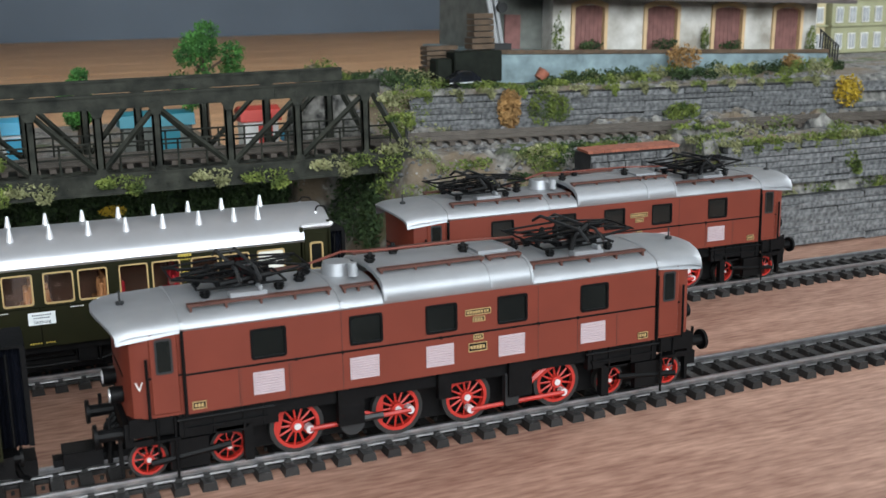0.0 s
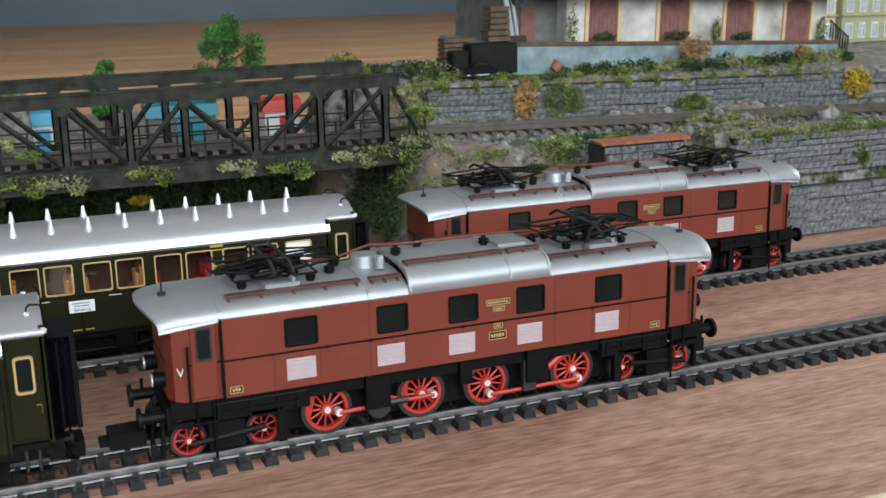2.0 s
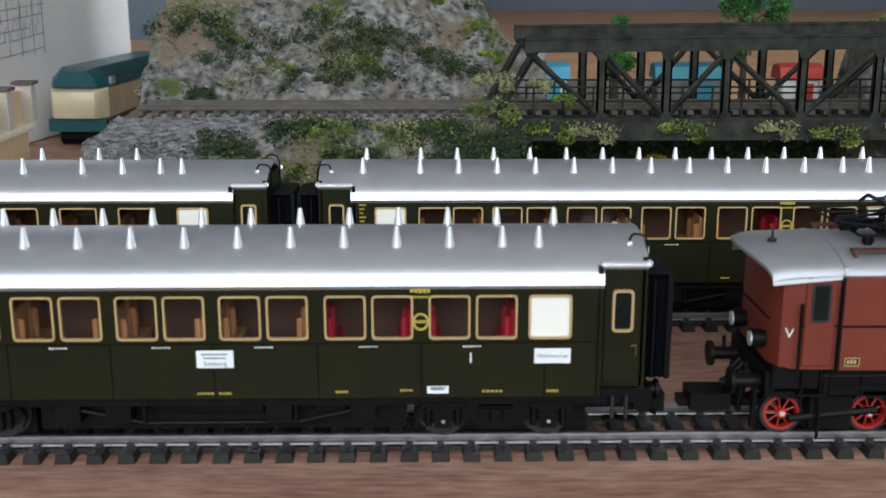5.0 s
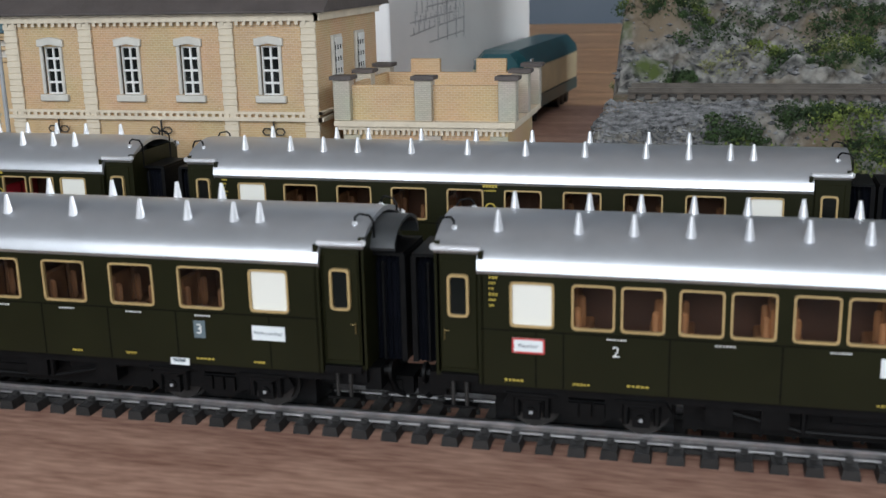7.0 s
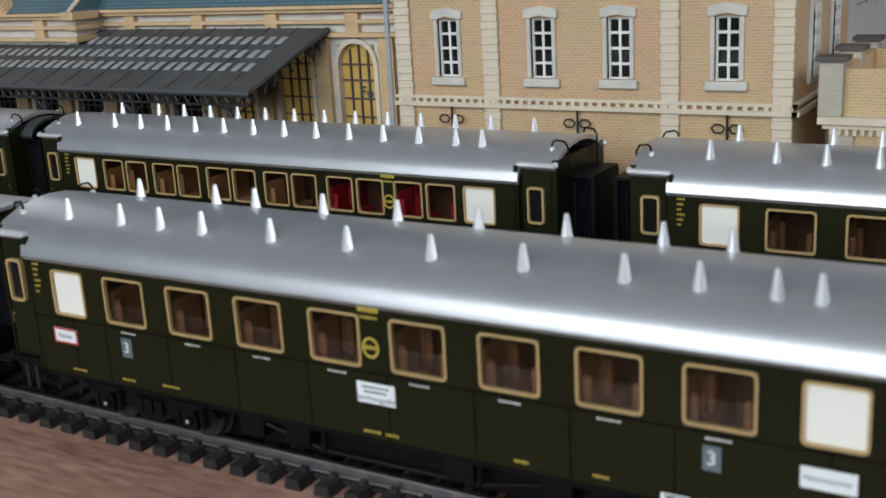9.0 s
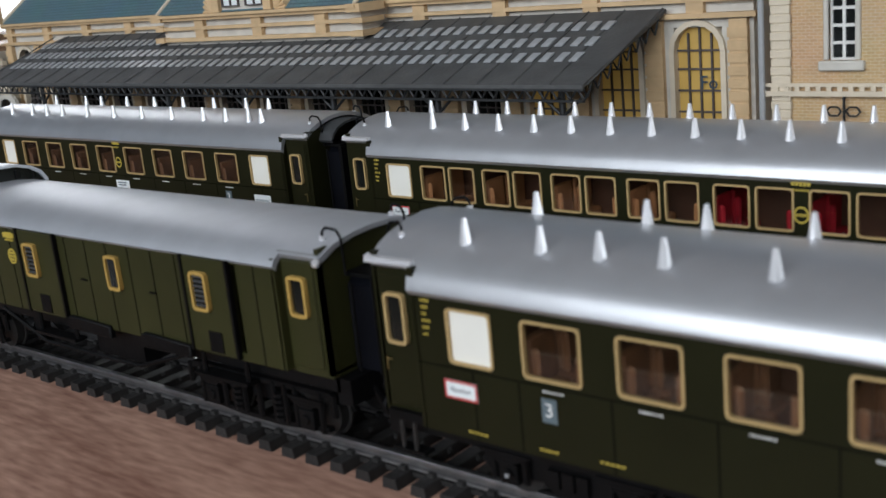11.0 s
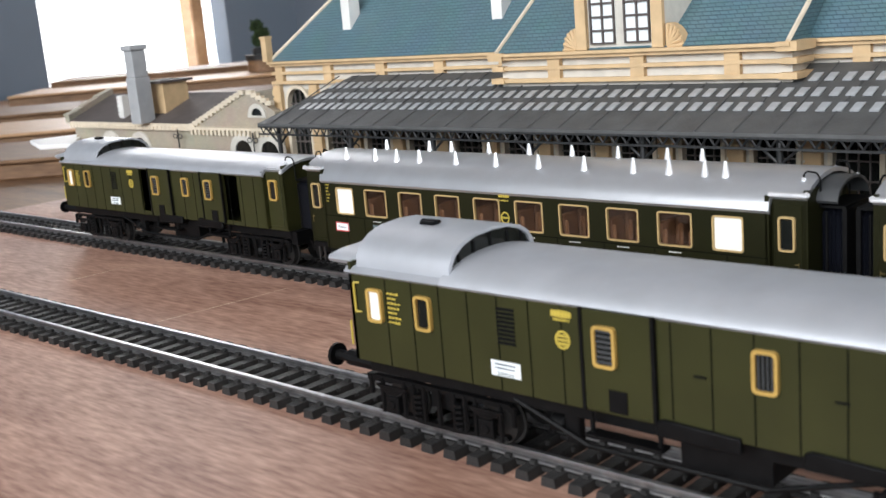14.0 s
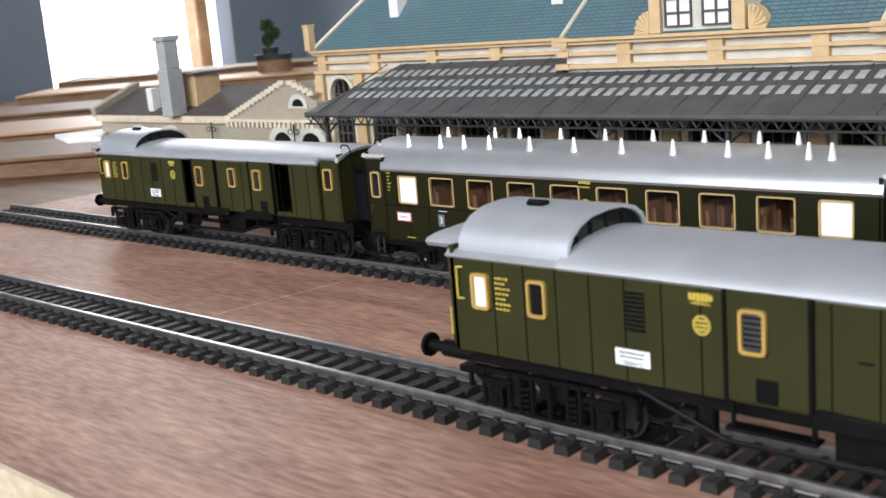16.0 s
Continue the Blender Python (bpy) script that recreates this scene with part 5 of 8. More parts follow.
    pts = [(-0.036, -0.003, 0.0556), (-0.022, 0.002, 0.0575), (-0.0150, -0.002, 0.0577), (0.0140, -0.002, 0.0577), (0.0335, 0.004, 0.0557), (0.042, 0.004, 0.0557)]
    for a, c in zip(pts, pts[1:]):
        rod(b, a, c, 0.0004, n=6)
    part("roof_cable", b, COPPER, roof, "reddish roof cable")
    b = bmesh.new()
    for k in (-1, 1):
        rod(b, (k * 0.0845, -0.004, 0.0515), (k * 0.0845, -0.004, 0.0550), 0.0003, n=6)
        rod(b, (k * 0.0845, -0.004, 0.0515), (k * 0.0845, -0.004, 0.0522), 0.0011, n=8)
    part("roof_whistle", b, IRON, roof)
    pantograph(roof, -0.0530, 0.0514, 1)
    pantograph(roof, 0.0500, 0.0514, -1)
    # running gear
    b = bmesh.new()
    box(b, -0.0850, 0.0850, -0.0135, 0.0135, 0.0185, 0.0240)
    # filler block between the wheels, added to stop light passing through
    box(b, -0.0780, 0.0780, -0.0068, 0.0068, 0.0068, 0.0185)
    for s in (-1, 1):
        for x0, x1, za in ((-0.0735, -0.0470, 0.0165), (0.0490, 0.0735, 0.0165), (-0.0300, -0.0225, 0.0120), (0.0000, 0.0040, 0.0150), (0.0225, 0.0300, 0.0120)):
            box(b, x0, x1, *sorted((s * 0.0128, s * 0.0152)), za, 0.0236)
        for k in (-1, 1):
            prism(b, [(k * 0.0740, 0.0185), (k * 0.0860, 0.0185), (k * 0.0860, 0.0238), (k * 0.0740, 0.0238)], s * 0.0120, s * 0.0158, "y")
            box(b, *sorted((k * 0.0660, k * 0.0760)), *sorted((s * 0.0128, s * 0.0150)), 0.0080, 0.0160)
            rod(b, (k * 0.0810, s * 0.0145, 0.0105), (k * 0.0600, s * 0.0145, 0.0125), 0.0009, n=6)
            box(b, *sorted((k * 0.0540, k * 0.0565)), *sorted((s * 0.0125, s * 0.0150)), 0.0070, 0.0190)
            box(b, *sorted((k * 0.0875, k * 0.0885)), *sorted((s * 0.0085, s * 0.0105)), 0.0062, 0.0180)
        for k in (-1, 1):           # springs, brackets and pipes
            box(b, *sorted((k * 0.0500, k * 0.0720)), *sorted((s * 0.0152, s * 0.0158)), 0.0185, 0.0192)
            for q in (0.0505, 0.0560, 0.0640, 0.0715):
                box(b, *sorted((k * q, k * (q + 0.0006))), *sorted((s * 0.0152, s * 0.0157)), 0.0166, 0.0236)
            for q in (0.0597, 0.0811):
                prism(b, [(k * (q - 0.0050), 0.0175), (k * (q + 0.0050), 0.0175), (k * (q + 0.0030), 0.0158), (k * (q - 0.0030), 0.0158)], s * 0.0138, s * 0.0152, "y")
            rod(b, (k * 0.0480, s * 0.0156, 0.0215), (k * 0.0740, s * 0.0156, 0.0215), 0.0004, n=6)
            rod(b, (k * 0.0745, s * 0.0162, 0.0060), (k * 0.0745, s * 0.0162, 0.0230), 0.0004, n=6)
            rod(b, (k * 0.0790, s * 0.0162, 0.0140), (k * 0.0790, s * 0.0162, 0.0230), 0.0004, n=6)
            box(b, *sorted((k * 0.0735, k * 0.0800)), *sorted((s * 0.0150, s * 0.0172)), 0.0170, 0.0176)
    part("frame", b, BLACK, lo, "black frame and springs", 20)
    angles = {-0.0407: -0.25, -0.0109: -0.05, 0.0109: -1.45, 0.0410: -1.1}
    for x in (-0.0811, -0.0597, 0.0597, 0.0810):
        for s in (-1, 1):
            spoked_wheel(lo, x, s * 0.0098, s, 0.0100, 0.0052, 9, 0)
    for x, a in angles.items():
        for s in (-1, 1):
            spoked_wheel(lo, x, s * 0.0100, s, 0.0124, 0.0078, 13, a)
    for s in (-1, 1):
        b = bmesh.new()
        y = s * 0.0122
        pin = lambda x: (x + 0.0033 * math.cos(angles[x]), y, 0.0124 + 0.0033 * math.sin(angles[x]))
        for a, c in ((-0.0407, -0.0109), (0.0109, 0.0410)):
            rod(b, pin(a), pin(c), 0.0007, n=6)
        rod(b, (-0.0290, y, 0.0165), (-0.0185, y, 0.0125), 0.0008, n=6)
        rod(b, (0.0230, y, 0.0095), (0.0370, y, 0.0190), 0.0010, n=6)
        part("coupling_rod", b, WHEELRED, lo, "red coupling rods")
        b = bmesh.new()
        rod(b, (-0.0255, s * 0.0118, 0.0118), (-0.0255, s * 0.0134, 0.0118), 0.0036, n=14)
        box(b, 0.0218, 0.0262, *sorted((s * 0.0118, s * 0.0140)), 0.0090, 0.0190)
        rod(b, (-0.0225, s * 0.0130, 0.0125), (-0.0165, s * 0.0136, 0.0128), 0.0010, n=6)
        part("jackshaft_drive", b, IRON, lo)
    for k in (-1, 1):
        b = bmesh.new()
        for s in (-1, 1):
            rod(b, (k * 0.0860, s * 0.0100, 0.0185), (k * 0.0935, s * 0.0100, 0.0185), 0.0017, n=10)
            rod(b, (k * 0.0935, s * 0.0100, 0.0185), (k * 0.0945, s * 0.0100, 0.0185), 0.0033, n=16)
            rod(b, (k * 0.0905, s * 0.0100, 0.0195), (k * 0.0905, s * 0.0100, 0.0232), 0.0005, n=6)
        box(b, *sorted((k * 0.0850, k * 0.0872)), -0.0150, 0.0150, 0.0160, 0.0225)
        for y in (-0.006, -0.003, 0.003, 0.006):
            rod(b, (k * 0.0872, y, 0.0185), (k * 0.0900, y, 0.0150), 0.0008, n=6)
            rod(b, (k * 0.0900, y, 0.0150), (k * 0.0905, y * 0.9, 0.0090), 0.0007, n=6)
        rod(b, (k * 0.0872, 0, 0.0170), (k * 0.0935, 0, 0.0140), 0.0012, n=6)
        part("buffer_beam", b, BLACK, lo)
        for s in (-1, 1):
            b = bmesh.new()
            rod(b, (k * E0, s * 0.0080, 0.0285), (k * (E0 + 0.0034), s * 0.0080, 0.0285), 0.0021, 0.0024, n=14)
            lampob = part("headlamp", b, BLACK, lo, "black headlamp with clear lens")
            b = bmesh.new()
            rod(b, (k * (E0 + 0.0034), s * 0.0080, 0.0285), (k * (E0 + 0.0037), s * 0.0080, 0.0285), 0.0018, n=14)
            part("lens", b, CHROME, lampob)
        b = bmesh.new()
        box(b, *sorted((k * 0.0820, k * (0.0960 if k > 0 else 0.1045))), -0.0022, 0.0022, 0.0088, 0.0108)
        box(b, *sorted((k * 0.0920, k * (0.0960 if k > 0 else 0.1020))), -0.0042, 0.0042, 0.0084, 0.0128)
        part("coupler", b, BLACK, lo)
    return lo


LOCO = electric_loco()
LOCO.matrix_basis = FRONT @ pose(0.1019, 0, 0)
copy_thing(LOCO, BACK @ pose(0.2178, 0, 0))


# ---- station house, annexe and station hall ----
def barred_window(parent, x, z0, z1, w, y, cols=2, rows=4, pane=None, bars_of=None):
    b = bmesh.new()
    ring(b, [(x - w / 2, z0), (x + w / 2, z0), (x + w / 2, z1), (x - w / 2, z1)], [(x - w / 2 + 0.0006, z0 + 0.0006), (x + w / 2 - 0.0006, z0 + 0.0006), (x + w / 2 - 0.0006, z1 - 0.0006), (x - w / 2 + 0.0006, z1 - 0.0006)], y - 0.0002, y + 0.0008)
    for i in range(1, cols):
        box(b, x - w / 2 + w * i / cols - 0.0004, x - w / 2 + w * i / cols + 0.0004, y, y + 0.0006, z0, z1)
    for i in range(1, rows):
        z = z0 + (z1 - z0) * i / rows
        box(b, x - w / 2, x + w / 2, y + 0.00003, y + 0.0005, z - 0.0004, z + 0.0004)
    wd = part("window", b, bars_of or WHITEF, parent, "" if bars_of else "white glazing bars")
    b = bmesh.new()
    box(b, x - w / 2, x + w / 2, y + 0.0007, y + 0.0010, z0, z1)
    part("pane", b, pane or DARKPANE, wd)
    return wd


def brick_house():
    ho = thing("station_house", "two-storey sand-yellow brick station house with pale quoins", "building", pose(0.0013, -0.0020, 0) @ Matrix.Diagonal((1, 1, 1.02, 1)))
    X0, X1, Y0, Y1, ZB, ZT = -0.4310, -0.3000, 0.143, 0.216, 0.0, 0.0930
    wx = [-0.4112, -0.3775, -0.3520, -0.3190]
    b = bmesh.new()
    wall_with_openings(b, X0, X1, Y0, Y0 + 0.004, ZB, ZT, [(x - 0.0036, x + 0.0036, 0.0628, 0.0810) for x in wx])
    wall_with_openings(b, X0 + 0.012, X1 - 0.012, Y0 + 0.02, Y0 + 0.021, 0.002, ZT - 0.002, [(x - 0.0001, x + 0.0001, 0.07, 0.08) for x in wx])
    box(b, X0, X1, Y1 - 0.004, Y1, ZB, ZT)
    box(b, X0, X0 + 0.004, Y0 + 0.004, Y1 - 0.004, ZB, ZT)
    box(b, X1 - 0.004, X1, Y0 + 0.004, Y1 - 0.004, ZB, ZT)
    wall = part("wall", b, SAND, ho, "sand-yellow brick wall", 0)
    for x in wx:
        barred_window(wall, x, 0.0628, 0.0810, 0.0072, Y0 + 0.0012)
        b = bmesh.new()
        arch = [(x - 0.0058, 0.0810), (x - 0.0058, 0.0838), (x, 0.0848), (x + 0.0058, 0.0838), (x + 0.0058, 0.0810), (x + 0.0036, 0.0810), (x + 0.0026, 0.0818), (x, 0.0823), (x - 0.0026, 0.0818), (x - 0.0036, 0.0810)]
        prism(b, arch, Y0 - 0.0012, Y0 + 0.001, "y")
        part("window_arch", b, STONEL, wall, "pale stone window arch", bevel=0.0003)
        for s in (-1, 1):
            b = bmesh.new()
            box(b, *sorted((x + s * 0.0036, x + s * 0.0050)), Y0 - 0.0009, Y0 + 0.001, 0.0630, 0.0810)
            part("window_jamb", b, STONEL, wall, bevel=0.0003)
        b = bmesh.new()
        box(b, x - 0.0062, x + 0.0062, Y0 - 0.0016, Y0 + 0.001, 0.0602, 0.0628)
        part("window_sill", b, STONEL, wall, "pale stone window sill", bevel=0.0003)
    b = bmesh.new()
    box(b, -0.0030, 0.0030, -0.0006, 0.0006, -0.00112, 0.00112)
    bmesh.ops.bevel(b, geom=b.edges[:], offset=0.0002, segments=1, affect="EDGES")
    long_block = finish("quoin_block", b, STONE, 0)
    b = bmesh.new()
    box(b, -0.0028, 0.0028, -0.0005, 0.0006, -0.00112, 0.00112)
    bmesh.ops.bevel(b, geom=b.edges[:], offset=0.0002, segments=1, affect="EDGES")
    short_block = finish("quoin_block", b, STONE, 0)
    for x in (X0 - 0.0008, -0.3990, -0.3395, X1 - 0.0066):
        b = bmesh.new()
        box(b, x + 0.0011, x + 0.0063, Y0 - 0.0009, Y0 - 0.00002, ZB, 0.0898)
        pil = part("pilaster", b, STONE, wall, "pale rusticated pilaster")
        for i in range(12, 38):
            ob = new("quoin_block", long_block if i % 2 else short_block)
            ob.parent = pil
            ob.location = (x + 0.0037, Y0 - 0.0007, ZB + (i + 0.5) * 0.00236)
    b = bmesh.new()
    for z, h, d in ((0.0535, 0.0014, 0.0022), (0.0560, 0.0010, 0.0016), (0.0900, 0.0022, 0.0020), (0.0922, 0.0012, 0.0030)):
        box(b, X0 - 0.0016, X1 + 0.0016, Y0 - d, Y0 - 0.0015, z, z + h)
        box(b, X1 + 0.00002, X1 + d, Y0 - d, Y1, z, z + h)
    for i in range(44):
        x = X0 + 0.0012 + i * (X1 - X0) / 44
        box(b, x, x + 0.0013, Y0 - 0.0019, Y0 - 0.0014, 0.0548, 0.0560)
        box(b, x, x + 0.0013, Y0 - 0.0017, Y0 - 0.0014, 0.0886, 0.0900)
    part("string_course", b, STONE, wall)
    b = bmesh.new()
    ex = 0.005
    pts = [(Y0 - ex, 0.0936), ((Y0 + Y1) / 2, 0.1180), (Y1 + ex, 0.0936), (Y1 + ex, 0.0930), (Y0 - ex, 0.0930)]
    prism(b, pts, X0 - ex, X1 + ex)
    part("roof", b, ROOFDK, ho, "dark slate roof")
    b = bmesh.new()
    rod(b, (X0 - 0.002, Y0 - 0.0025, 0.003), (X0 - 0.002, Y0 - 0.0025, 0.0886), 0.0009, n=8)
    rod(b, (X0 - 0.002, Y0 - 0.0025, 0.0886), (X0 - 0.004, Y0 - 0.004, 0.0935), 0.0009, n=8)
    part("downpipe", b, GREYP, ho, "grey downpipe")
    # side windows
    for y in (0.163, 0.191):
        b = bmesh.new()
        box(b, X1, X1 + 0.0012, y - 0.0052, y + 0.0052, 0.0602, 0.0838)
        sur = part("window_surround", b, STONEL, wall, bevel=0.0003)
        b = bmesh.new()
        box(b, X1 + 0.0010, X1 + 0.0016, y - 0.0036, y + 0.0036, 0.0625, 0.0812)
        part("pane", b, DARKPANE, sur)
        b = bmesh.new()
        for k in (-1, 0, 1):
            box(b, X1 + 0.0014, X1 + 0.0019, y + k * 0.0029 - 0.0003, y + k * 0.0029 + 0.0003, 0.0625, 0.0812)
        for i in range(5):
            box(b, X1 + 0.00142, X1 + 0.00188, y - 0.0036, y + 0.0036, 0.0625 + i * 0.0044, 0.0651 + i * 0.0044)
        part("glazing_grid", b, WHITEF, sur)
    return ho


def scroll_lamp(x, y, z):
    la = thing("platform_lamp", "small black wrought-iron scroll lamp bracket on the station front", "lamp", group="platform lamps")
    b = bmesh.new()
    rod(b, (x, y, z - 0.0105), (x, y, z + 0.0040), 0.0004, n=6)
    part("stem", b, IRON, la)
    for s in (-1, 1):
        b = bmesh.new()
        c = (x + s * 0.0026, y - 0.0004, z)
        pts = [(c[0] + 0.0020 * math.cos(a), c[1], c[2] + 0.0014 * math.sin(a)) for a in (0, 1.05, 2.09, 3.14, 4.19, 5.24)]
        for a, e in zip(pts, pts[1:] + pts[:1]):
            rod(b, a, e, 0.00028, n=5)
        part("scroll", b, IRON, la)
    b = bmesh.new()
    box(b, x - 0.0008, x + 0.0008, y - 0.0002, y + 0.0046, z - 0.0108, z - 0.0094)
    part("wall_bracket", b, IRON, la)
    return la


def annexe():
    an = thing("station_annexe", "low flat-topped sand-brick annexe with stone parapet posts", "building", pose(0.0015, 0.0020, 0) @ Matrix.Diagonal((1, 1, 0.98, 1)))
    X0, X1, Y0, Y1, ZP = -0.2890, -0.2275, 0.134, 0.186, 0.0570
    b = bmesh.new()
    box(b, X0, X1, Y0, Y1, 0.0, 0.0536)
    wall = part("wall", b, SAND, an, "sand-yellow brick wall", 0)
    panels = [(X0 + 0.001, X1 - 0.001, Y0 + 0.001, Y0 + 0.003, ZP, 0.0700), (X1 - 0.003, X1 - 0.001, Y0 + 0.003, Y1 - 0.003, ZP, 0.0700),
              (X0 + 0.001, X0 + 0.003, Y0 + 0.003, Y1 - 0.003, ZP, 0.0700), (X0 + 0.001, X1 - 0.001, Y1 - 0.003, Y1 - 0.001, ZP, 0.0700)]
    for k in (0.30, 0.74):
        xm = X0 + k * (X1 - X0)
        panels.append((xm - 0.0060, xm + 0.0060, Y1 - 0.0034, Y1 - 0.0006, 0.0700, 0.0755))
    for p in panels:
        b = bmesh.new()
        box(b, *p)
        part("parapet", b, SAND, an, "sand-brick parapet", 0)
    b = bmesh.new()
    box(b, X0 - 0.0030, X1 + 0.0030, Y0 - 0.0030, Y1 + 0.003, 0.0550, ZP)
    box(b, X0 - 0.0018, X1 + 0.0018, Y0 - 0.0018, Y1 + 0.002, 0.0536, 0.0550)
    for i in range(30):
        x = X0 + i * (X1 - X0) / 30
        box(b, x, x + 0.0010, Y0 - 0.0014, Y0 - 0.00002, 0.0518, 0.0536)
    part("cornice", b, STONE, an, "pale stone cornice")
    posts = [(X0, Y0), ((X0 + X1) / 2, Y0), (X1, Y0), (X1, (Y0 + Y1) / 2), (X1, Y1), (X0, Y1), (X0, (Y0 + Y1) / 2)]
    for x, y in posts:
        b = bmesh.new()
        box(b, x - 0.0032, x + 0.0032, y - 0.0020, y + 0.0036, ZP, 0.0722)
        po = part("parapet_post", b, PALEBRICK, an, "pale stone parapet post", bevel=0.0003)
        b = bmesh.new()
        box(b, x - 0.0042, x + 0.0042, y - 0.0030, y + 0.0046, 0.0722, 0.0736)
        part("cap", b, ROOFDK, po, "dark slate cap")
    for x in (X0, (X0 + X1) / 2, X1 - 0.0064):
        b = bmesh.new()
        box(b, x, x + 0.0064, Y0 - 0.0013, Y0 - 0.00002, 0.0, 0.0516)
        part("pilaster", b, PALEBRICK, wall)
    return an


def station_hall():
    st = thing("station_hall", "large sandstone station hall with teal slate roof and platform canopy", "building", pose(-0.66, 0.126, 0, 0, 0, -1.26) @ pose(0.66, -0.126, 0))
    X0, X1, Y0 = -0.9005, -0.4485, 0.1740
    CX0, CX1, CY = -0.7300, -0.6022, 0.1585       # projecting middle
    b = bmesh.new()
    arches = [X1 - 0.0193 - i * 0.0298 for i in range(15)]
    wall_with_openings(b, X0, X1, Y0, Y0 + 0.004, 0.0, 0.0845, [(x - 0.0085, x + 0.0085, 0.020, 0.0715) for x in arches])
    box(b, X0, X0 + 0.004, Y0 + 0.004, 0.262, 0.0, 0.0845)
    box(b, X1 - 0.004, X1, Y0 + 0.004, 0.262, 0.0, 0.0845)
    box(b, X0, X1, 0.258, 0.262, 0.0, 0.0845)
    box(b, CX0, CX1, CY, Y0 - 0.0002, 0.0650, 0.0845)
    wall = part("wall", b, STONEL, st, "pale stone station wall", 0)
    for i, x in enumerate(arches):
        b = bmesh.new()
        o = [(x - 0.0100, 0.020)] + [(x + 0.0100 * math.cos(math.pi - t * math.pi / 8), 0.0640 + 0.0100 * math.sin(math.pi - t * math.pi / 8)) for t in range(9)] + [(x + 0.0100, 0.020)]
        n = [(x - 0.0082, 0.020)] + [(x + 0.0082 * math.cos(math.pi - t * math.pi / 8), 0.0640 + 0.0082 * math.sin(math.pi - t * math.pi / 8)) for t in range(9)] + [(x + 0.0082, 0.020)]
        ring(b, o, n, Y0 - 0.0012, Y0 + 0.003)
        aw = part("arched_window", b, STONE, wall, "arched window lit warm yellow from inside" if i < 3 else "arched dark window")
        b = bmesh.new()
        prism(b, n, Y0 + 0.0020, Y0 + 0.0026, "y")
        part("pane", b, WARM if i < 3 else DARKPANE, aw, "glowing yellow pane" if i < 3 else "")
        b = bmesh.new()
        for k in (-0.0041, 0.0, 0.0041):
            box(b, x + k - 0.0003, x + k + 0.0003, Y0 + 0.0010, Y0 + 0.0018, 0.020, 0.0640 + (0.0082 if k == 0 else 0.0055))
        for z in (0.030, 0.037, 0.044, 0.051, 0.058, 0.0640):
            box(b, x - 0.0082, x + 0.0082, Y0 + 0.0011, Y0 + 0.0017, z - 0.0003, z + 0.0003)
        part("glazing_grid", b, ROOFDK, aw)
        if i == 0:
            lettering("lettering", "Fo", 0.0062, INK, aw, Matrix.Translation((x + 0.0032, Y0 + 0.0006, 0.0535)))
    for x in [a + 0.0149 for a in arches] + [arches[-1] - 0.0149]:
        b = bmesh.new()
        box(b, x - 0.0030, x + 0.0030, Y0 - 0.0022, Y0 - 0.00002, 0.0, 0.0740)
        for i in range(18):
            box(b, x - 0.0034, x + 0.0034, Y0 - 0.0026, Y0 - 0.0022, i * 0.0040 + 0.0004, i * 0.0040 + 0.0034)
        part("pilaster", b, OCHRE, wall, "ochre pilaster")
    for xa, xb, y in ((X0 - 0.002, CX0, Y0), (CX0 - 0.0015, CX1 + 0.0015, CY), (CX1, X1 + 0.002, Y0)):
        for z, h, d in ((0.0745, 0.0016, 0.0030), (0.0795, 0.0014, 0.0024), (0.0838, 0.0014, 0.0034), (0.0852, 0.0012, 0.0050)):
            b = bmesh.new()
            box(b, xa, xb, y - d, y - 0.00003, z, z + h)
            part("cornice", b, OCHRE, st, "ochre stepped cornice")
    for x in (CX0, CX1):
        for z, h, d in ((0.0745, 0.0016, 0.0030), (0.0795, 0.0014, 0.0024), (0.0838, 0.0026, 0.0040)):
            b = bmesh.new()
            box(b, x - 0.0018 - d * 0.5, x + 0.0018 + d * 0.5, CY - d - 0.0005, Y0 - 0.0060, z - 0.0003, z + h + 0.0003)
            part("cornice_return", b, OCHRE, st)
    x = X0 + 0.001
    while x < X1:
        y = CY if CX0 - 0.001 < x < CX1 - 0.001 else Y0
        b = bmesh.new()
        box(b, x, x + 0.0060, y - 0.0022, y - 0.00004, 0.0761, 0.0838)
        part("frieze_post", b, OCHRE, st)
        x += 0.0390
    b = bmesh.new()
    box(b, X0 - 0.0035, X0 + 0.0005, Y0 - 0.0060, Y0 - 0.0020, 0.0866, 0.0985)
    box(b, X0 - 0.0039, X0 + 0.0009, Y0 - 0.0064, Y0 - 0.0016, 0.0985, 0.0997)
    part("corner_pier", b, OCHRE, st, "ochre corner pier above the cornice")
    # main roof: steep teal slopes, hipped ends
    rz = 0.1330
    for xa, xb, y in ((X0 - 0.001, CX0 - 0.0, Y0 - 0.003), (CX0 - 0.0, CX1 + 0.0, CY - 0.003), (CX1, X1 + 0.001, Y0 - 0.003)):
        hip0, hip1 = (0.035 if xa < X0 + 0.01 else 0.0), (0.035 if xb > X1 - 0.01 else 0.0)
        b = bmesh.new()
        v = [b.verts.new(p) for p in ((xa, y, 0.0865), (xb, y, 0.0865), (xb - hip1, 0.216, rz), (xa + hip0, 0.216, rz), (xa, 0.264, 0.0865), (xb, 0.264, 0.0865))]
        for f in ((0, 1, 2, 3), (4, 3, 2, 5), (0, 3, 4), (1, 5, 2), (0, 4, 5, 1)):
            b.faces.new([v[i] for i in f])
        part("roof", b, SLATE, st, "teal slate roof", 0)
    b = bmesh.new()
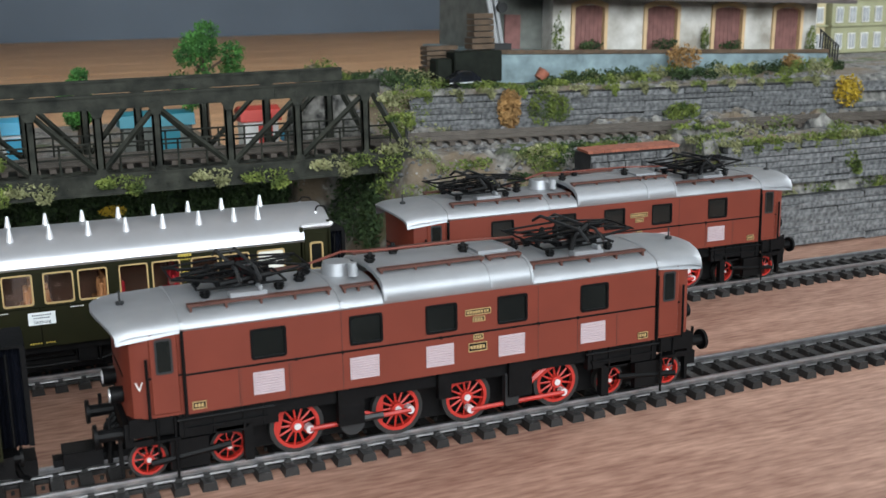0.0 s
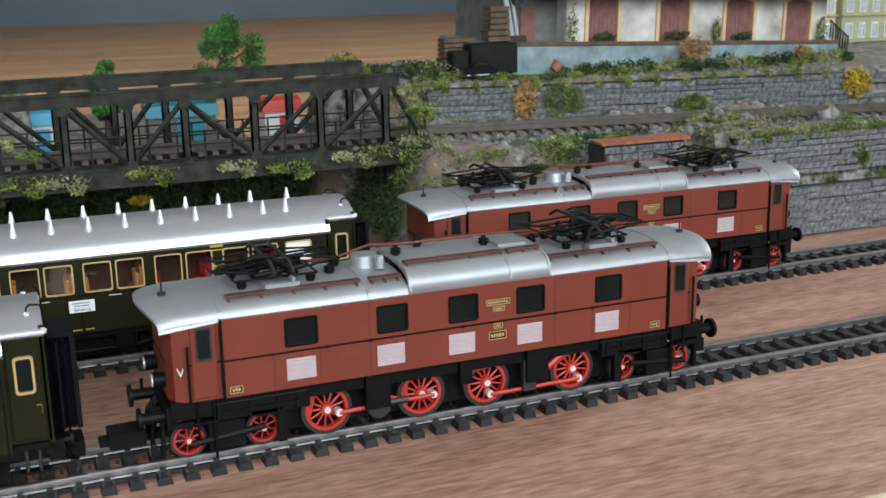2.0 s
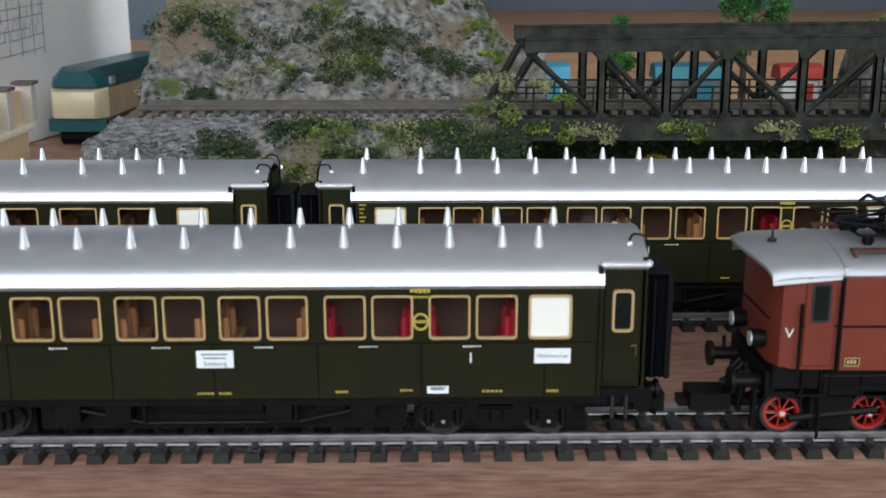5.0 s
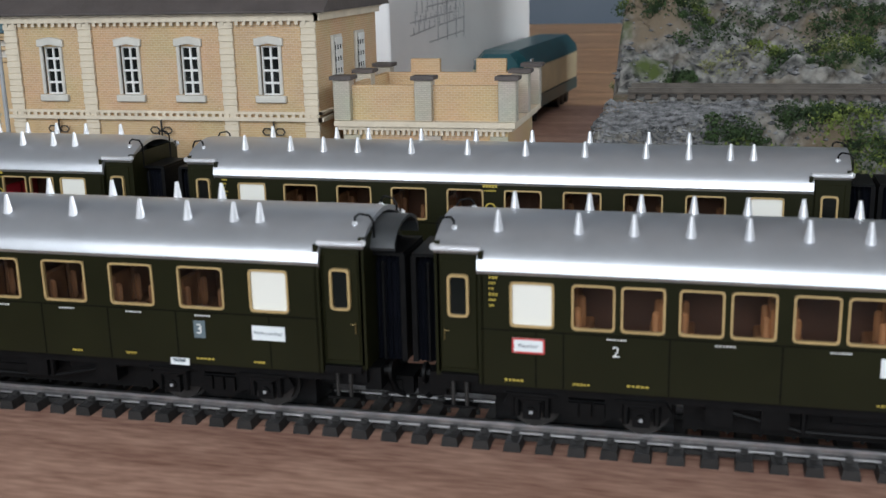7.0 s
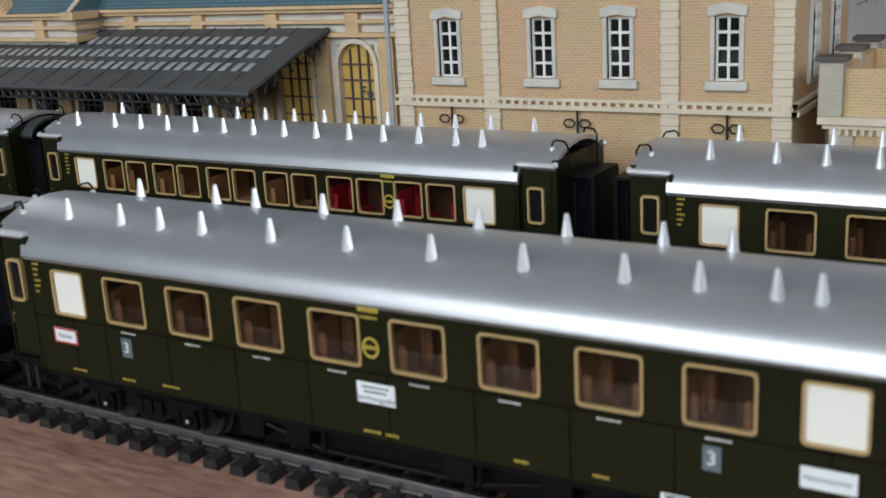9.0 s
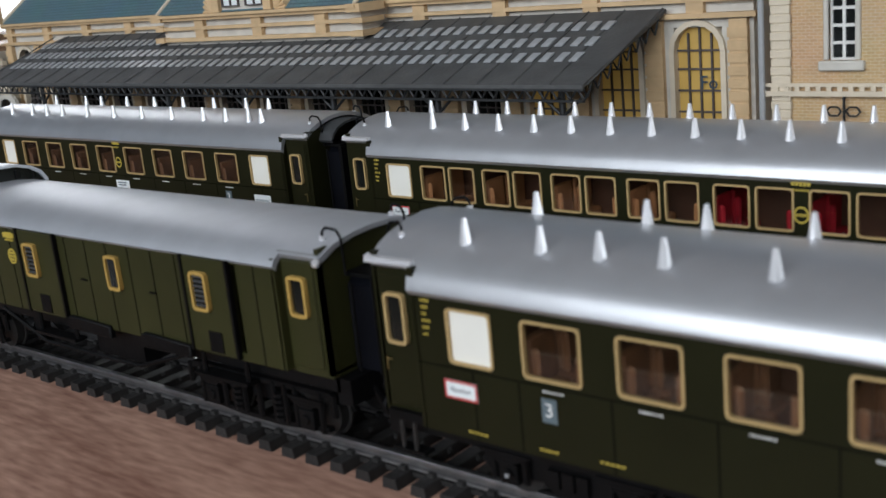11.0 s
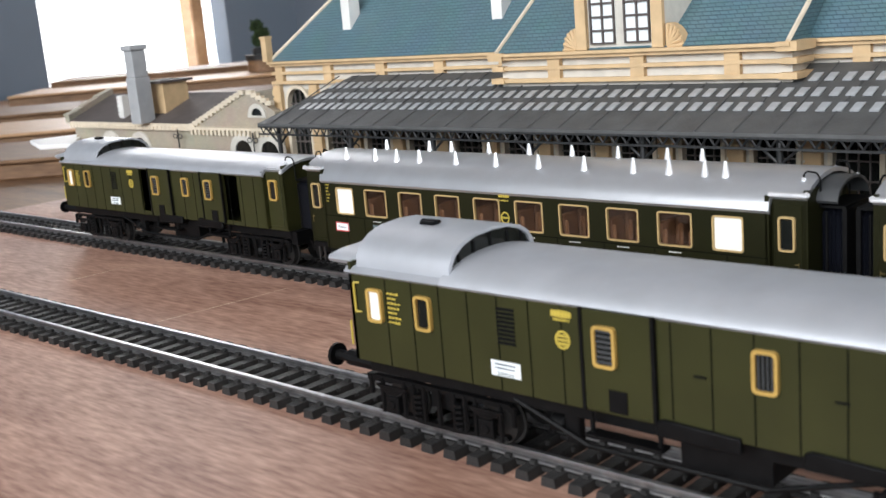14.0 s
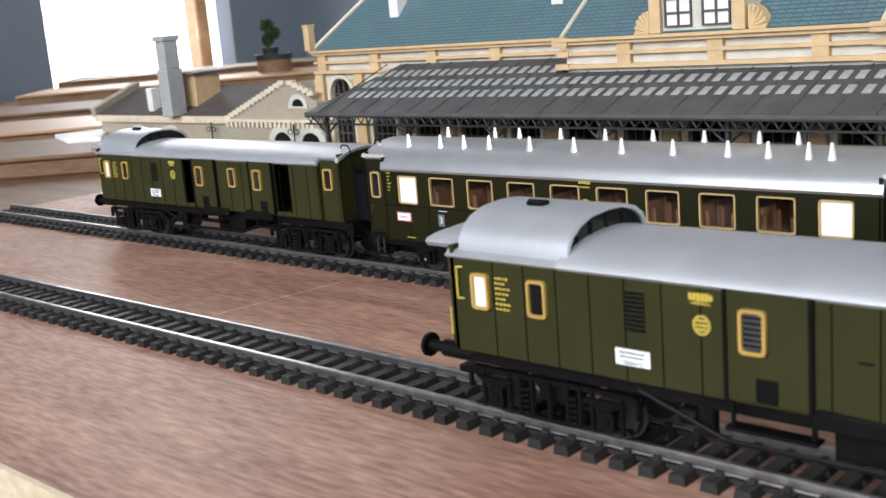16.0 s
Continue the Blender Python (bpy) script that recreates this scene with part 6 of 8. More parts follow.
    for x in (CX0, CX1):
        rod(b, (x, CY - 0.003, 0.0868), (x, 0.216, rz + 0.0004), 0.0009, n=6)
    for xa, s in ((X0 - 0.001, 1), (X1 + 0.001, -1)):
        rod(b, (xa, Y0 - 0.003, 0.0868), (xa + s * 0.035, 0.216, rz + 0.0004), 0.0011, n=6)
    part("roof_ridge", b, STONE, st)
    b = bmesh.new()                 # gable dormer with two windows
    dx = -0.6690
    prism(b, [(dx - 0.0190, 0.0866), (dx + 0.0190, 0.0866), (dx + 0.0190, 0.1120), (dx, 0.1230), (dx - 0.0190, 0.1080)], CY - 0.0020, 0.192, "y")
    dor = part("dormer", b, STONEL, st, "gabled stone dormer with twin windows", 0)
    for k in (-1, 1):
        # opaque white panes: the glass's bright reflection is put into the colour
        barred_window(dor, dx + k * 0.0077, 0.0885, 0.1085, 0.0112, CY - 0.0030, 2, 4, PAPER, ROOFDK)
        b = bmesh.new()
        box(b, *sorted((dx + k * 0.0146, dx + k * 0.0193)), CY - 0.0040, CY - 0.0021, 0.0866, 0.1110)
        for t in range(6):          # shell scroll beside the dormer
            a = math.pi / 2 * t / 5
            rod(b, (dx + k * 0.0205, CY - 0.0025, 0.0868), (dx + k * (0.0205 + 0.0062 * math.cos(a)), CY - 0.0025, 0.0868 + 0.0078 * math.sin(a)), 0.0007, n=6)
        prism(b, [(dx + k * 0.0200, 0.0866)] + [(dx + k * (0.0200 + 0.0068 * math.cos(math.pi / 2 * t / 6)), 0.0866 + 0.0084 * math.sin(math.pi / 2 * t / 6)) for t in range(7)], CY - 0.0022, CY + 0.002, "y")
        part("scroll", b, OCHRE, dor, "ochre shell scroll")
    for x in (-0.8530, -0.7530):
        b = bmesh.new()
        box(b, x - 0.0030, x + 0.0030, 0.184, 0.191, 0.0985, 0.1190)
        part("roof_stack", b, WHITEF, st, "small pale roof stack")
    # canopy
    K0, K1, KY0, KY1, KZ0, KZ1 = -0.8581, -0.4807, 0.1260, 0.1715, 0.0603, 0.0780
    def slope(y):
        return KZ0 + (KZ1 - KZ0) * (y - KY0) / (KY1 - KY0)
    b = bmesh.new()
    y1 = KY1
    v = [b.verts.new(p) for p in ((K0, KY0, KZ0), (K1, KY0, KZ0), (K1 + 0.0035, y1, KZ1), (K0 + 0.020, y1, KZ1), (K0, KY0, KZ0 - 0.0012), (K1, KY0, KZ0 - 0.0012), (K1 + 0.0035, y1, KZ1 - 0.0012), (K0 + 0.020, y1, KZ1 - 0.0012))]
    for f in ((0, 1, 2, 3), (7, 6, 5, 4), (0, 4, 5, 1), (1, 5, 6, 2), (2, 6, 7, 3), (3, 7, 4, 0)):
        b.faces.new([v[i] for i in f])
    can = part("canopy", b, CANOPY, st, "grey platform canopy with rows of skylights", 0)
    ang = math.degrees(math.atan2(KZ1 - KZ0, KY1 - KY0))
    pane = bmesh.new()
    box(pane, -0.0015, 0.0015, -0.0026, 0.0030, 0.0, 0.0004)
    pme = finish("skylight", pane, SKYLIGHT, 0)
    for r, y in enumerate((0.1415, 0.1510, 0.1610)):
        for i in range(64):
            x = K0 + 0.018 + i * 0.0055 + 0.0006 * (i // 3)
            if x > K1 - 0.009 or (r == 2 and CX0 - 0.004 < x < CX1 + 0.004):
                continue
            ob = new("skylight", pme)
            ob.parent = can
            ob.matrix_basis = pose(x, y, slope(y) + 0.0002, ang, 0, 0)
    b = bmesh.new()
    for i in range(77):
        x = K0 + 0.001 + i * 0.00492
        rod(b, (x, KY0 + 0.0006, KZ0 - 0.0012), (x + 0.00246, KY0 + 0.0006, KZ0 - 0.0046), 0.0004, n=4)
        rod(b, (x + 0.00246, KY0 + 0.0006, KZ0 - 0.0046), (x + 0.00492, KY0 + 0.0006, KZ0 - 0.0012), 0.0004, n=4)
    box(b, K0, K1, KY0 + 0.0002, KY0 + 0.0010, KZ0 - 0.0054, KZ0 - 0.0046)
    box(b, K0, K1, KY0, KY0 + 0.0012, KZ0 - 0.0020, KZ0 - 0.0012)
    part("lattice_girder", b, IRON, can, "black lattice girder")
    b = bmesh.new()
    for s in (K0 + 0.002, K1 - 0.001):
        for i in range(8):
            y = KY0 + 0.001 + i * 0.0052
            lean = (0.020 if s < -0.7 else 0.0035) / (KY1 - KY0)
            xa, xb, xc = (s + lean * (y + d - KY0) for d in (0.0, 0.0026, 0.0052))
            rod(b, (xa, y, slope(y) - 0.0012), (xb, y + 0.0026, slope(y) - 0.0046), 0.0004, n=4)
            rod(b, (xb, y + 0.0026, slope(y) - 0.0046), (xc, y + 0.0052, slope(y + 0.0052) - 0.0012), 0.0004, n=4)
    part("end_lattice", b, IRON, can)
    for i in range(8):
        x = K0 + 0.012 + i * 0.0508
        b = bmesh.new()
        rod(b, (x, KY0 + 0.0030, 0.0), (x, KY0 + 0.0030, KZ0 - 0.0012), 0.0011, n=8)
        rod(b, (x, KY0 + 0.0030, 0.0), (x, KY0 + 0.0030, 0.008), 0.0018, n=8)
        for s in (-1, 1):
            rod(b, (x, KY0 + 0.0030, 0.0500), (x + s * 0.0070, KY0 + 0.0030, KZ0 - 0.0046), 0.0005, n=6)
        part("canopy_post", b, IRON, can, "black cast-iron post")
    for i in range(27):
        b = bmesh.new()
        x = K0 + 0.010 + i * 0.0142
        p0, p1 = Vector((x, KY0, KZ0 + 0.0002)), Vector((x + 0.0005, KY1, KZ1 + 0.0002))
        rod(b, p0, p1, 0.0003, n=4)
        part("canopy_rib", b, CANOPY, can)
    return st


def low_wing():
    lw = thing("station_wing", "low sand-brick station wing with gabled end and grey chimney", "building", pose(-0.9226, 0.0125, 0, 0, 0, -1.26) @ Matrix.Diagonal((1.30, 1, 1.075, 1)) @ pose(0.9035, 0, 0))
    X0, X1, Y0, Y1 = -1.0740, -0.9440, 0.174, 0.240
    b = bmesh.new()
    box(b, X0, X1, Y0, Y1, 0.0, 0.0475)
    wall = part("wall", b, WINGBRICK, lw, "sand-brick wall", 0)
    b = bmesh.new()
    box(b, X0 - 0.002, X1, Y0 - 0.0025, Y0 - 0.0002, 0.0440, 0.0480)
    for i in range(36):
        x = X0 + i * 0.0033
        box(b, x, x + 0.0017, Y0 - 0.0030, Y0 - 0.0025, 0.0445, 0.0463)
    part("cornice", b, STONE, lw)
    b = bmesh.new()
    prism(b, [(Y0 - 0.003, 0.0481), (Y0 + 0.033, 0.0620), (Y1, 0.0481)], X0 - 0.003, X1 + 0.001)
    part("roof", b, ROOFDK, lw, "dark flat-pitched roof", 0)
    b = bmesh.new()
    G0, G1 = -0.9465, -0.8860
    gm = -0.9035
    prism(b, [(G0, 0.0), (G1, 0.0), (G1, 0.0565), (gm, 0.0660), (G0, 0.0480)], 0.160, 0.235, "y")
    gab = part("gable_wall", b, WINGBRICK, lw, "brick gable wall", 0)
    b = bmesh.new()
    for s, g, n in ((1, G0, 7), (-1, -0.8605, 7)):
        for i in range(0 if s > 0 else 9, 2 * n):
            x = g + s * i * 0.0030
            z = 0.0478 + i * 0.00132
            box(b, *sorted((x - s * 0.0010, x + s * 0.0030)), 0.1585, 0.1610, z, z + 0.0022)
    for i in range(20):
        x = G0 + i * 0.0030
        box(b, x, x + 0.0014, 0.1583, 0.1600, 0.0440, 0.0468)
    box(b, G0 - 0.002, G1 + 0.002, 0.1580, 0.1600, 0.0468, 0.0482)
    part("gable_coping", b, STONE, gab, "stepped pale stone coping")
    for x, z in ((gm + 0.006, 0.0545), (gm - 0.006, 0.036), (gm + 0.012, 0.036), (-1.0376, 0.033), (-1.0098, 0.033)):
        b = bmesh.new()
        y = 0.1592 if x > -0.944 else Y0 - 0.0008
        r = 0.0060 if z > 0.05 else 0.0095
        o = [(x + r * math.cos(math.pi * t / 8), z + r * math.sin(math.pi * t / 8)) for t in range(9)]
        i2 = [(x + r * 0.62 * math.cos(math.pi * t / 8), z + r * 0.62 * math.sin(math.pi * t / 8)) for t in range(9)]
        ring(b, o + [(x - r, z - 0.02 if z < 0.05 else z - 0.001), (x + r, z - 0.02 if z < 0.05 else z - 0.001)], i2 + [(x - r * 0.62, z - 0.02 if z < 0.05 else z), (x + r * 0.62, z - 0.02 if z < 0.05 else z)], y, y + 0.0020)
        part("arch_surround", b, STONEL, lw, "pale stone arch")
    for x, z in ((gm + 0.006, 0.0545), (gm - 0.006, 0.036), (gm + 0.012, 0.036), (-1.0376, 0.033), (-1.0098, 0.033)):
        b = bmesh.new()
        y = 0.1598 if x > -0.944 else Y0 - 0.0003
        r = (0.0060 if z > 0.05 else 0.0095) * 0.62
        prism(b, [(x + r * math.cos(math.pi * t / 8), z + r * math.sin(math.pi * t / 8)) for t in range(9)] + [(x - r, z - (0.02 if z < 0.05 else 0.0005)), (x + r, z - (0.02 if z < 0.05 else 0.0005))], y, y + 0.0006, "y")
        part("dark_pane", b, DARKPANE, lw)
    b = bmesh.new()
    cx = -1.0000
    box(b, cx - 0.0042, cx + 0.0042, 0.165, 0.176, 0.0480, 0.0745)
    box(b, cx - 0.0036, cx + 0.0036, 0.1655, 0.1755, 0.0745, 0.0900)
    box(b, cx - 0.0043, cx + 0.0043, 0.1642, 0.1768, 0.0900, 0.0930)
    part("chimney", b, GREYP, lw, "tall pale grey chimney", bevel=0.0004)
    b = bmesh.new()
    box(b, -1.0135, -0.9935, 0.182, 0.200, 0.0500, 0.0700)
    part("roof_house", b, OCHRE, lw, "small ochre rooftop housing")
    b = bmesh.new()
    box(b, -1.0155, -0.9915, 0.179, 0.203, 0.0700, 0.0713)
    part("roof_house_lid", b, ROOFDK, lw)
    b = bmesh.new()
    for i in range(5):
        box(b, cx - 0.0292, cx - 0.0243, 0.1755, 0.1815, 0.0512 + i * 0.0025, 0.0530 + i * 0.0025)
    box(b, cx - 0.0290, cx - 0.0245, 0.1760, 0.1810, 0.0480, 0.0634)
    part("roof_louvre", b, WHITEF, lw, "small white louvred roof vent")
    for i in range(3):              # stepped parapet at the far end
        b = bmesh.new()
        ya, z = Y0 - 0.003 + i * 0.012, 0.0500 + i * 0.0046
        prism(b, [(ya, 0.0470), (ya + 0.012, 0.0470), (ya + 0.012, z + 0.0050), (ya, z + 0.0012)], X0 - 0.0045, X0 - 0.0005)
        prism(b, [(ya - 0.0006, z + 0.0012), (ya + 0.0116, z + 0.0050), (ya + 0.0116, z + 0.0062), (ya - 0.0006, z + 0.0024)], X0 - 0.0055, X0 + 0.0003)
        part("end_parapet", b, WINGBRICK, lw, "stepped brick parapet", 0)
    return lw


brick_house()
annexe()
station_hall()
lw = low_wing()
b = bmesh.new()
prism(b, [(-1.1700, 0.1720), (-1.1200, 0.1530), (-1.1000, 0.1660), (-1.1580, 0.2080)], 0.0375, 0.0405, "z")
slab = part("porch_roof", b, CARTON, lw, "flat white porch roof", bevel=0.0006)
slab.matrix_parent_inverse = lw.matrix_basis.inverted()
for lx, ly, lz in ((-0.4090, 0.1395, 0.0505), (-0.3640, 0.1395, 0.0505), (-0.3170, 0.1395, 0.0505), (-0.9128, 0.1685, 0.0457), (-1.0077, 0.1850, 0.0441)):
    scroll_lamp(lx, ly, lz)


# ---- hillside ----
SHED = pose(0.30, 0, 0.094, 0, 1.9, 0) @ pose(-0.30, 0, -0.088)     # the goods shed leans with its terrace
LAND = Matrix.Translation((-0.0006, 0.0035, -0.0012)) @ Matrix.Diagonal((1.025, 1.047, 1.021, 1.0))   # the scenic block as it stands on the board
earlier = set(bpy.data.objects)

def step(a, c, v):
    t = min(max((v - a) / (c - a), 0.0), 1.0)
    return t * t * (3 - 2 * t)


def bed_y(x):
    """Centre line of the hill track."""
    return 0.222 if x < 0.18 else 0.222 - 0.16 * (x - 0.18)


def ground_z(x, y):
    by = bed_y(x)
    bed = 0.0535
    n = noise.fractal(Vector((x * 18, y * 18, 0.3)), 1.0, 2.0, 4) * 0.010 + noise.fractal(Vector((x * 70, y * 70, 4.0)), 1.0, 2.0, 3) * 0.0035
    crag = abs(noise.noise(Vector((x * 26, y * 34, 7.0)))) * 0.010
    n += (abs(noise.noise(Vector((x * 95, y * 120, 2.0)))) - 0.2) * 0.0060 + noise.noise(Vector((x * 260, y * 260, 9.0))) * 0.0014
    if x < 0.0:
        near = 1 - step(-0.185, -0.130, x)
        front = bed * step(0.132 - 0.008 * near, by - 0.022 - 0.026 * near, y) * step(-0.2005, -0.1925, x + 0.003 * noise.noise(Vector((y * 60, 1.0, 2.0))))
        back = (0.052 * step(by + 0.016, 0.330, y) + 0.030 * step(0.300, 0.44, y)) * step(-0.2005, -0.1915, x + 0.003 * noise.noise(Vector((y * 60, 5.0, 2.0)))) * (1 - 0.38 * step(-0.095, -0.040, x))
        heap = 0.010 * math.exp(-(((x + 0.172) / 0.026) ** 2 + ((y - 0.186) / 0.020) ** 2))
        z = front + back + (heap if y < by - 0.014 else 0)
        if abs(y - by) > 0.014:
            z += (n * 1.2 + crag * 1.3) * step(0.0, 0.03, z)
        fall = 1 - step(-0.036, -0.012, x) * (1 - step(0.285, 0.33, y))
        z = z * fall + (0.004 if fall < 1 else 0) * (1 - fall)
        z -= 0.055 * step(-0.045, -0.005, x) * step(0.31, 0.36, y)
        if y < by:
            z = min(z, bed - 0.0010 - 0.10 * max(by - 0.016 - y, 0) + 0.0015 * noise.noise(Vector((x * 90, y * 90, 3.0))))
        return z
    top = 0.0755
    face = 0.26 - 0.17 * (x - 0.2) - 0.012
    front = bed * step(0.137, by - 0.020, y) if x < 0.315 else bed * step(0.146, 0.156, y)
    z = front + (top - bed) * step(face, face + 0.010, y)
    rough = n + crag * 0.6
    west = 1 - step(0.225, 0.250, x)
    z += 0.016 * math.exp(-(((x - 0.158) / 0.012) ** 2 + ((y - 0.284) / 0.013) ** 2)) + 0.011 * math.exp(-(((x - 0.198) / 0.014) ** 2 + ((y - 0.282) / 0.012) ** 2))
    if abs(y - by) < 0.014 or x > 0.43 or (y > face + 0.012 and west == 0):
        rough *= 0.12
    elif y > face - 0.004:
        rough *= 0.12 + 0.33 * west
    if x > 0.30 and y < 0.17:
        rough *= 0.15
    z += rough * step(0.0, 0.02, z)
    if y < by and x < 0.315:
        z = min(z, bed - 0.0010 - 0.10 * max(by - 0.016 - y, 0) + 0.0015 * noise.noise(Vector((x * 90, y * 90, 3.0))))
    z *= 1 - max(step(0.345, 0.375, y) * (1 - step(0.50, 0.53, x)), step(0.312, 0.334, y) * (1 - step(0.284, 0.299, x)), step(0.300, 0.325, y) * (1 - step(0.215, 0.245, x)))
    back = step(0.256, 0.272, y)
    gap = 1 - step(0.150 - 0.012 * back, 0.176 - 0.024 * back, x)          # gorge under the bridge
    base = 0.002 + 0.030 * step(0.275, 0.33, y)
    return z * (1 - gap) + base * gap


b = bmesh.new()
NX, NY = 700, 280
gx0, gx1, gy0, gy1 = -0.275, 0.80, 0.118, 0.60
grid = []
for j in range(NY + 1):
    row = []
    for i in range(NX + 1):
        x, y = gx0 + (gx1 - gx0) * i / NX, gy0 + (gy1 - gy0) * (j / NY) ** 1.35
        row.append(b.verts.new((x, y, max(ground_z(x, y), 0.0) + 0.0003)))
    grid.append(row)
for j in range(NY):
    for i in range(NX):
        q = (grid[j][i], grid[j][i + 1], grid[j + 1][i + 1], grid[j + 1][i])
        if max(v.co.z for v in q) > 0.0006:
            b.faces.new(q)
bmesh.ops.delete(b, geom=[v for v in b.verts if not v.link_faces], context="VERTS")
solid("ground", b, ROCK, "rocky grey scenic hillside with scree and moss", "hillside", kind="structure", smooth=30)

# loose rocks and scree on the slopes
rng = random.Random(3)
pts, faces = [], []
for k in range(15500):
    if k >= 5200:
        x, y = min(max(rng.gauss(-0.166, 0.017), -0.197), -0.120), rng.uniform(0.128, 0.206)
    elif k < 2600:
        x, y = rng.uniform(-0.195, -0.03), rng.uniform(0.135, 0.40)
    else:
        x, y = rng.uniform(0.165, 0.46), rng.uniform(0.13, 0.26)
    z = ground_z(x, y)
    if z < 0.004 or (abs(y - bed_y(x)) < 0.012 and z < 0.057):
        continue
    r = rng.choice((0.0005, 0.0007, 0.0009, 0.0012) if k >= 5200 else (0.0006, 0.0008, 0.0011, 0.0015, 0.0022)) * rng.uniform(0.7, 1.3)
    base = len(pts)
    for d in ((1, 0, 0), (-1, 0, 0), (0, 1, 0), (0, -1, 0), (0, 0, 1), (0, 0, -1)):
        q = r * rng.uniform(0.6, 1.25)
        pts.append((x + d[0] * q, y + d[1] * q, z + 0.0003 + d[2] * q * 0.6))
    for f in ((0, 2, 4), (2, 1, 4), (1, 3, 4), (3, 0, 4), (2, 0, 5), (1, 2, 5), (3, 1, 5), (0, 3, 5)):
        faces.append(tuple(base + i for i in f))
me = bpy.data.meshes.new("scree")
me.from_pydata(pts, [], faces)
me.materials.append(EARTH)
tagged(new("scree", me), "loose grey scree stones on the slopes", "stones", kind="stuff")


# ---- bushes, creepers and tree ----
def foliage(name, label, material, spots, count, size, leaf, seed, group=""):
    """Small folded leaves spread over ellipsoid clumps: spots of (x, y, z, rx, ry, rz)."""
    rng = random.Random(seed)
    pts, faces = [], []
    for sx, sy, sz, rx, ry, rz in spots:
        for _ in range(count):
            d = Vector((rng.gauss(0, 1), rng.gauss(0, 1), rng.gauss(0, 1))).normalized() * rng.uniform(0.45, 1.12)
            c = Vector((sx + d.x * rx, sy + d.y * ry, sz + d.z * rz))
            a = Vector((rng.uniform(-1, 1), rng.uniform(-1, 1), rng.uniform(-1, 1))).normalized()
            u = a.cross(Vector((rng.uniform(-1, 1), rng.uniform(-1, 1), rng.uniform(-1, 1)))).normalized()
            l = leaf * rng.uniform(0.6, 1.5)
            n = len(pts)
            pts += [tuple(c - u * l), tuple(c + a * l * 0.5), tuple(c + u * l), tuple(c - a * l * 0.5 + a.cross(u) * l * 0.4)]
            faces += [(n, n + 1, n + 2), (n, n + 2, n + 3)]
    me = bpy.data.meshes.new(name)
    me.from_pydata(pts, [], faces)
    me.materials.append(material)
    return tagged(new(name, me), label, "plant", group)


def on_ground(x, y, r, h):
    z = ground_z(x, y)
    if y < bed_y(x):                # nothing grows over the rails
        h = min(h, max(0.0550 - z, 0.0012))
    return (x, y, z + h * 0.3, r, r, h)


rng = random.Random(11)
kinds = [(LEAF, "bright green moss bush on the slope"), (LEAFD, "dark green bush on the slope"), (LEAFO, "pale dry green moss clump")]
for k in range(280):                # left hill
    front = k % 5 < 2
    x = rng.uniform(-0.150, -0.028) if front else rng.uniform(-0.192, -0.030)
    y = rng.uniform(0.138, 0.190) if front else rng.choice((rng.uniform(0.242, 0.42), rng.uniform(0.242, 0.33)))
    patch = noise.noise(Vector((x * 30, y * 30, 1.5)))
    if ground_z(x, y) < 0.008 or abs(y - bed_y(x)) < 0.019 or (not front and patch < 0.03):
        continue
    tone = noise.noise(Vector((x * 45, y * 45, 6.0)))
    m, lab = kinds[1 if tone < 0.02 else 0 if tone < 0.22 else 2]
    r = rng.uniform(0.0045, 0.012)
    foliage("bush", lab, m, [on_ground(x, y, r, r * 0.6), on_ground(x + r * 0.8, y + rng.uniform(-r, r) * 0.5, r * 0.7, r * 0.45), on_ground(x - r * 0.7, y + rng.uniform(-r, r) * 0.6, r * 0.5, r * 0.3)], 170, r, 0.0007, 100 + k, "hill bushes")
for k in range(24):                 # behind and below the bridge
    x, y = rng.uniform(0.165, 0.235), rng.uniform(0.264, 0.33)
    r = rng.uniform(0.004, 0.009)
    m, lab = kinds[rng.choice((0, 1, 1))]
    foliage("bush", lab, m, [on_ground(x, y, r, r * 0.5), on_ground(x + r, y, r * 0.7, r * 0.4)], 150, r, 0.0008, 600 + k, "hill bushes")
for k in range(16):                 # crest beyond the bridge end
    x, y, r = rng.uniform(0.160, 0.222), rng.uniform(0.268, 0.300), rng.uniform(0.006, 0.011)
    m, lab = kinds[rng.choice((0, 1, 1, 2))]
    foliage("bush", lab, m, [on_ground(x, y, r, r * 0.6), on_ground(x + r, y, r * 0.7, r * 0.5)], 260, r, 0.0008, 700 + k, "hill bushes")
for k in range(90):                 # slope right of the bridge
    x = rng.uniform(0.172, 0.34)
    y = rng.choice((rng.uniform(0.146, 0.186), rng.uniform(0.146, 0.186), rng.uniform(0.245, 0.262)))
    m, lab = kinds[rng.choice((0, 0, 2, 1))]
    r = rng.uniform(0.004, 0.009)
    foliage("bush", lab, m, [on_ground(x, y, r, r * 0.5), on_ground(x + r, y, r * 0.7, r * 0.4)], 150, r, 0.0008, 200 + k, "hill bushes")
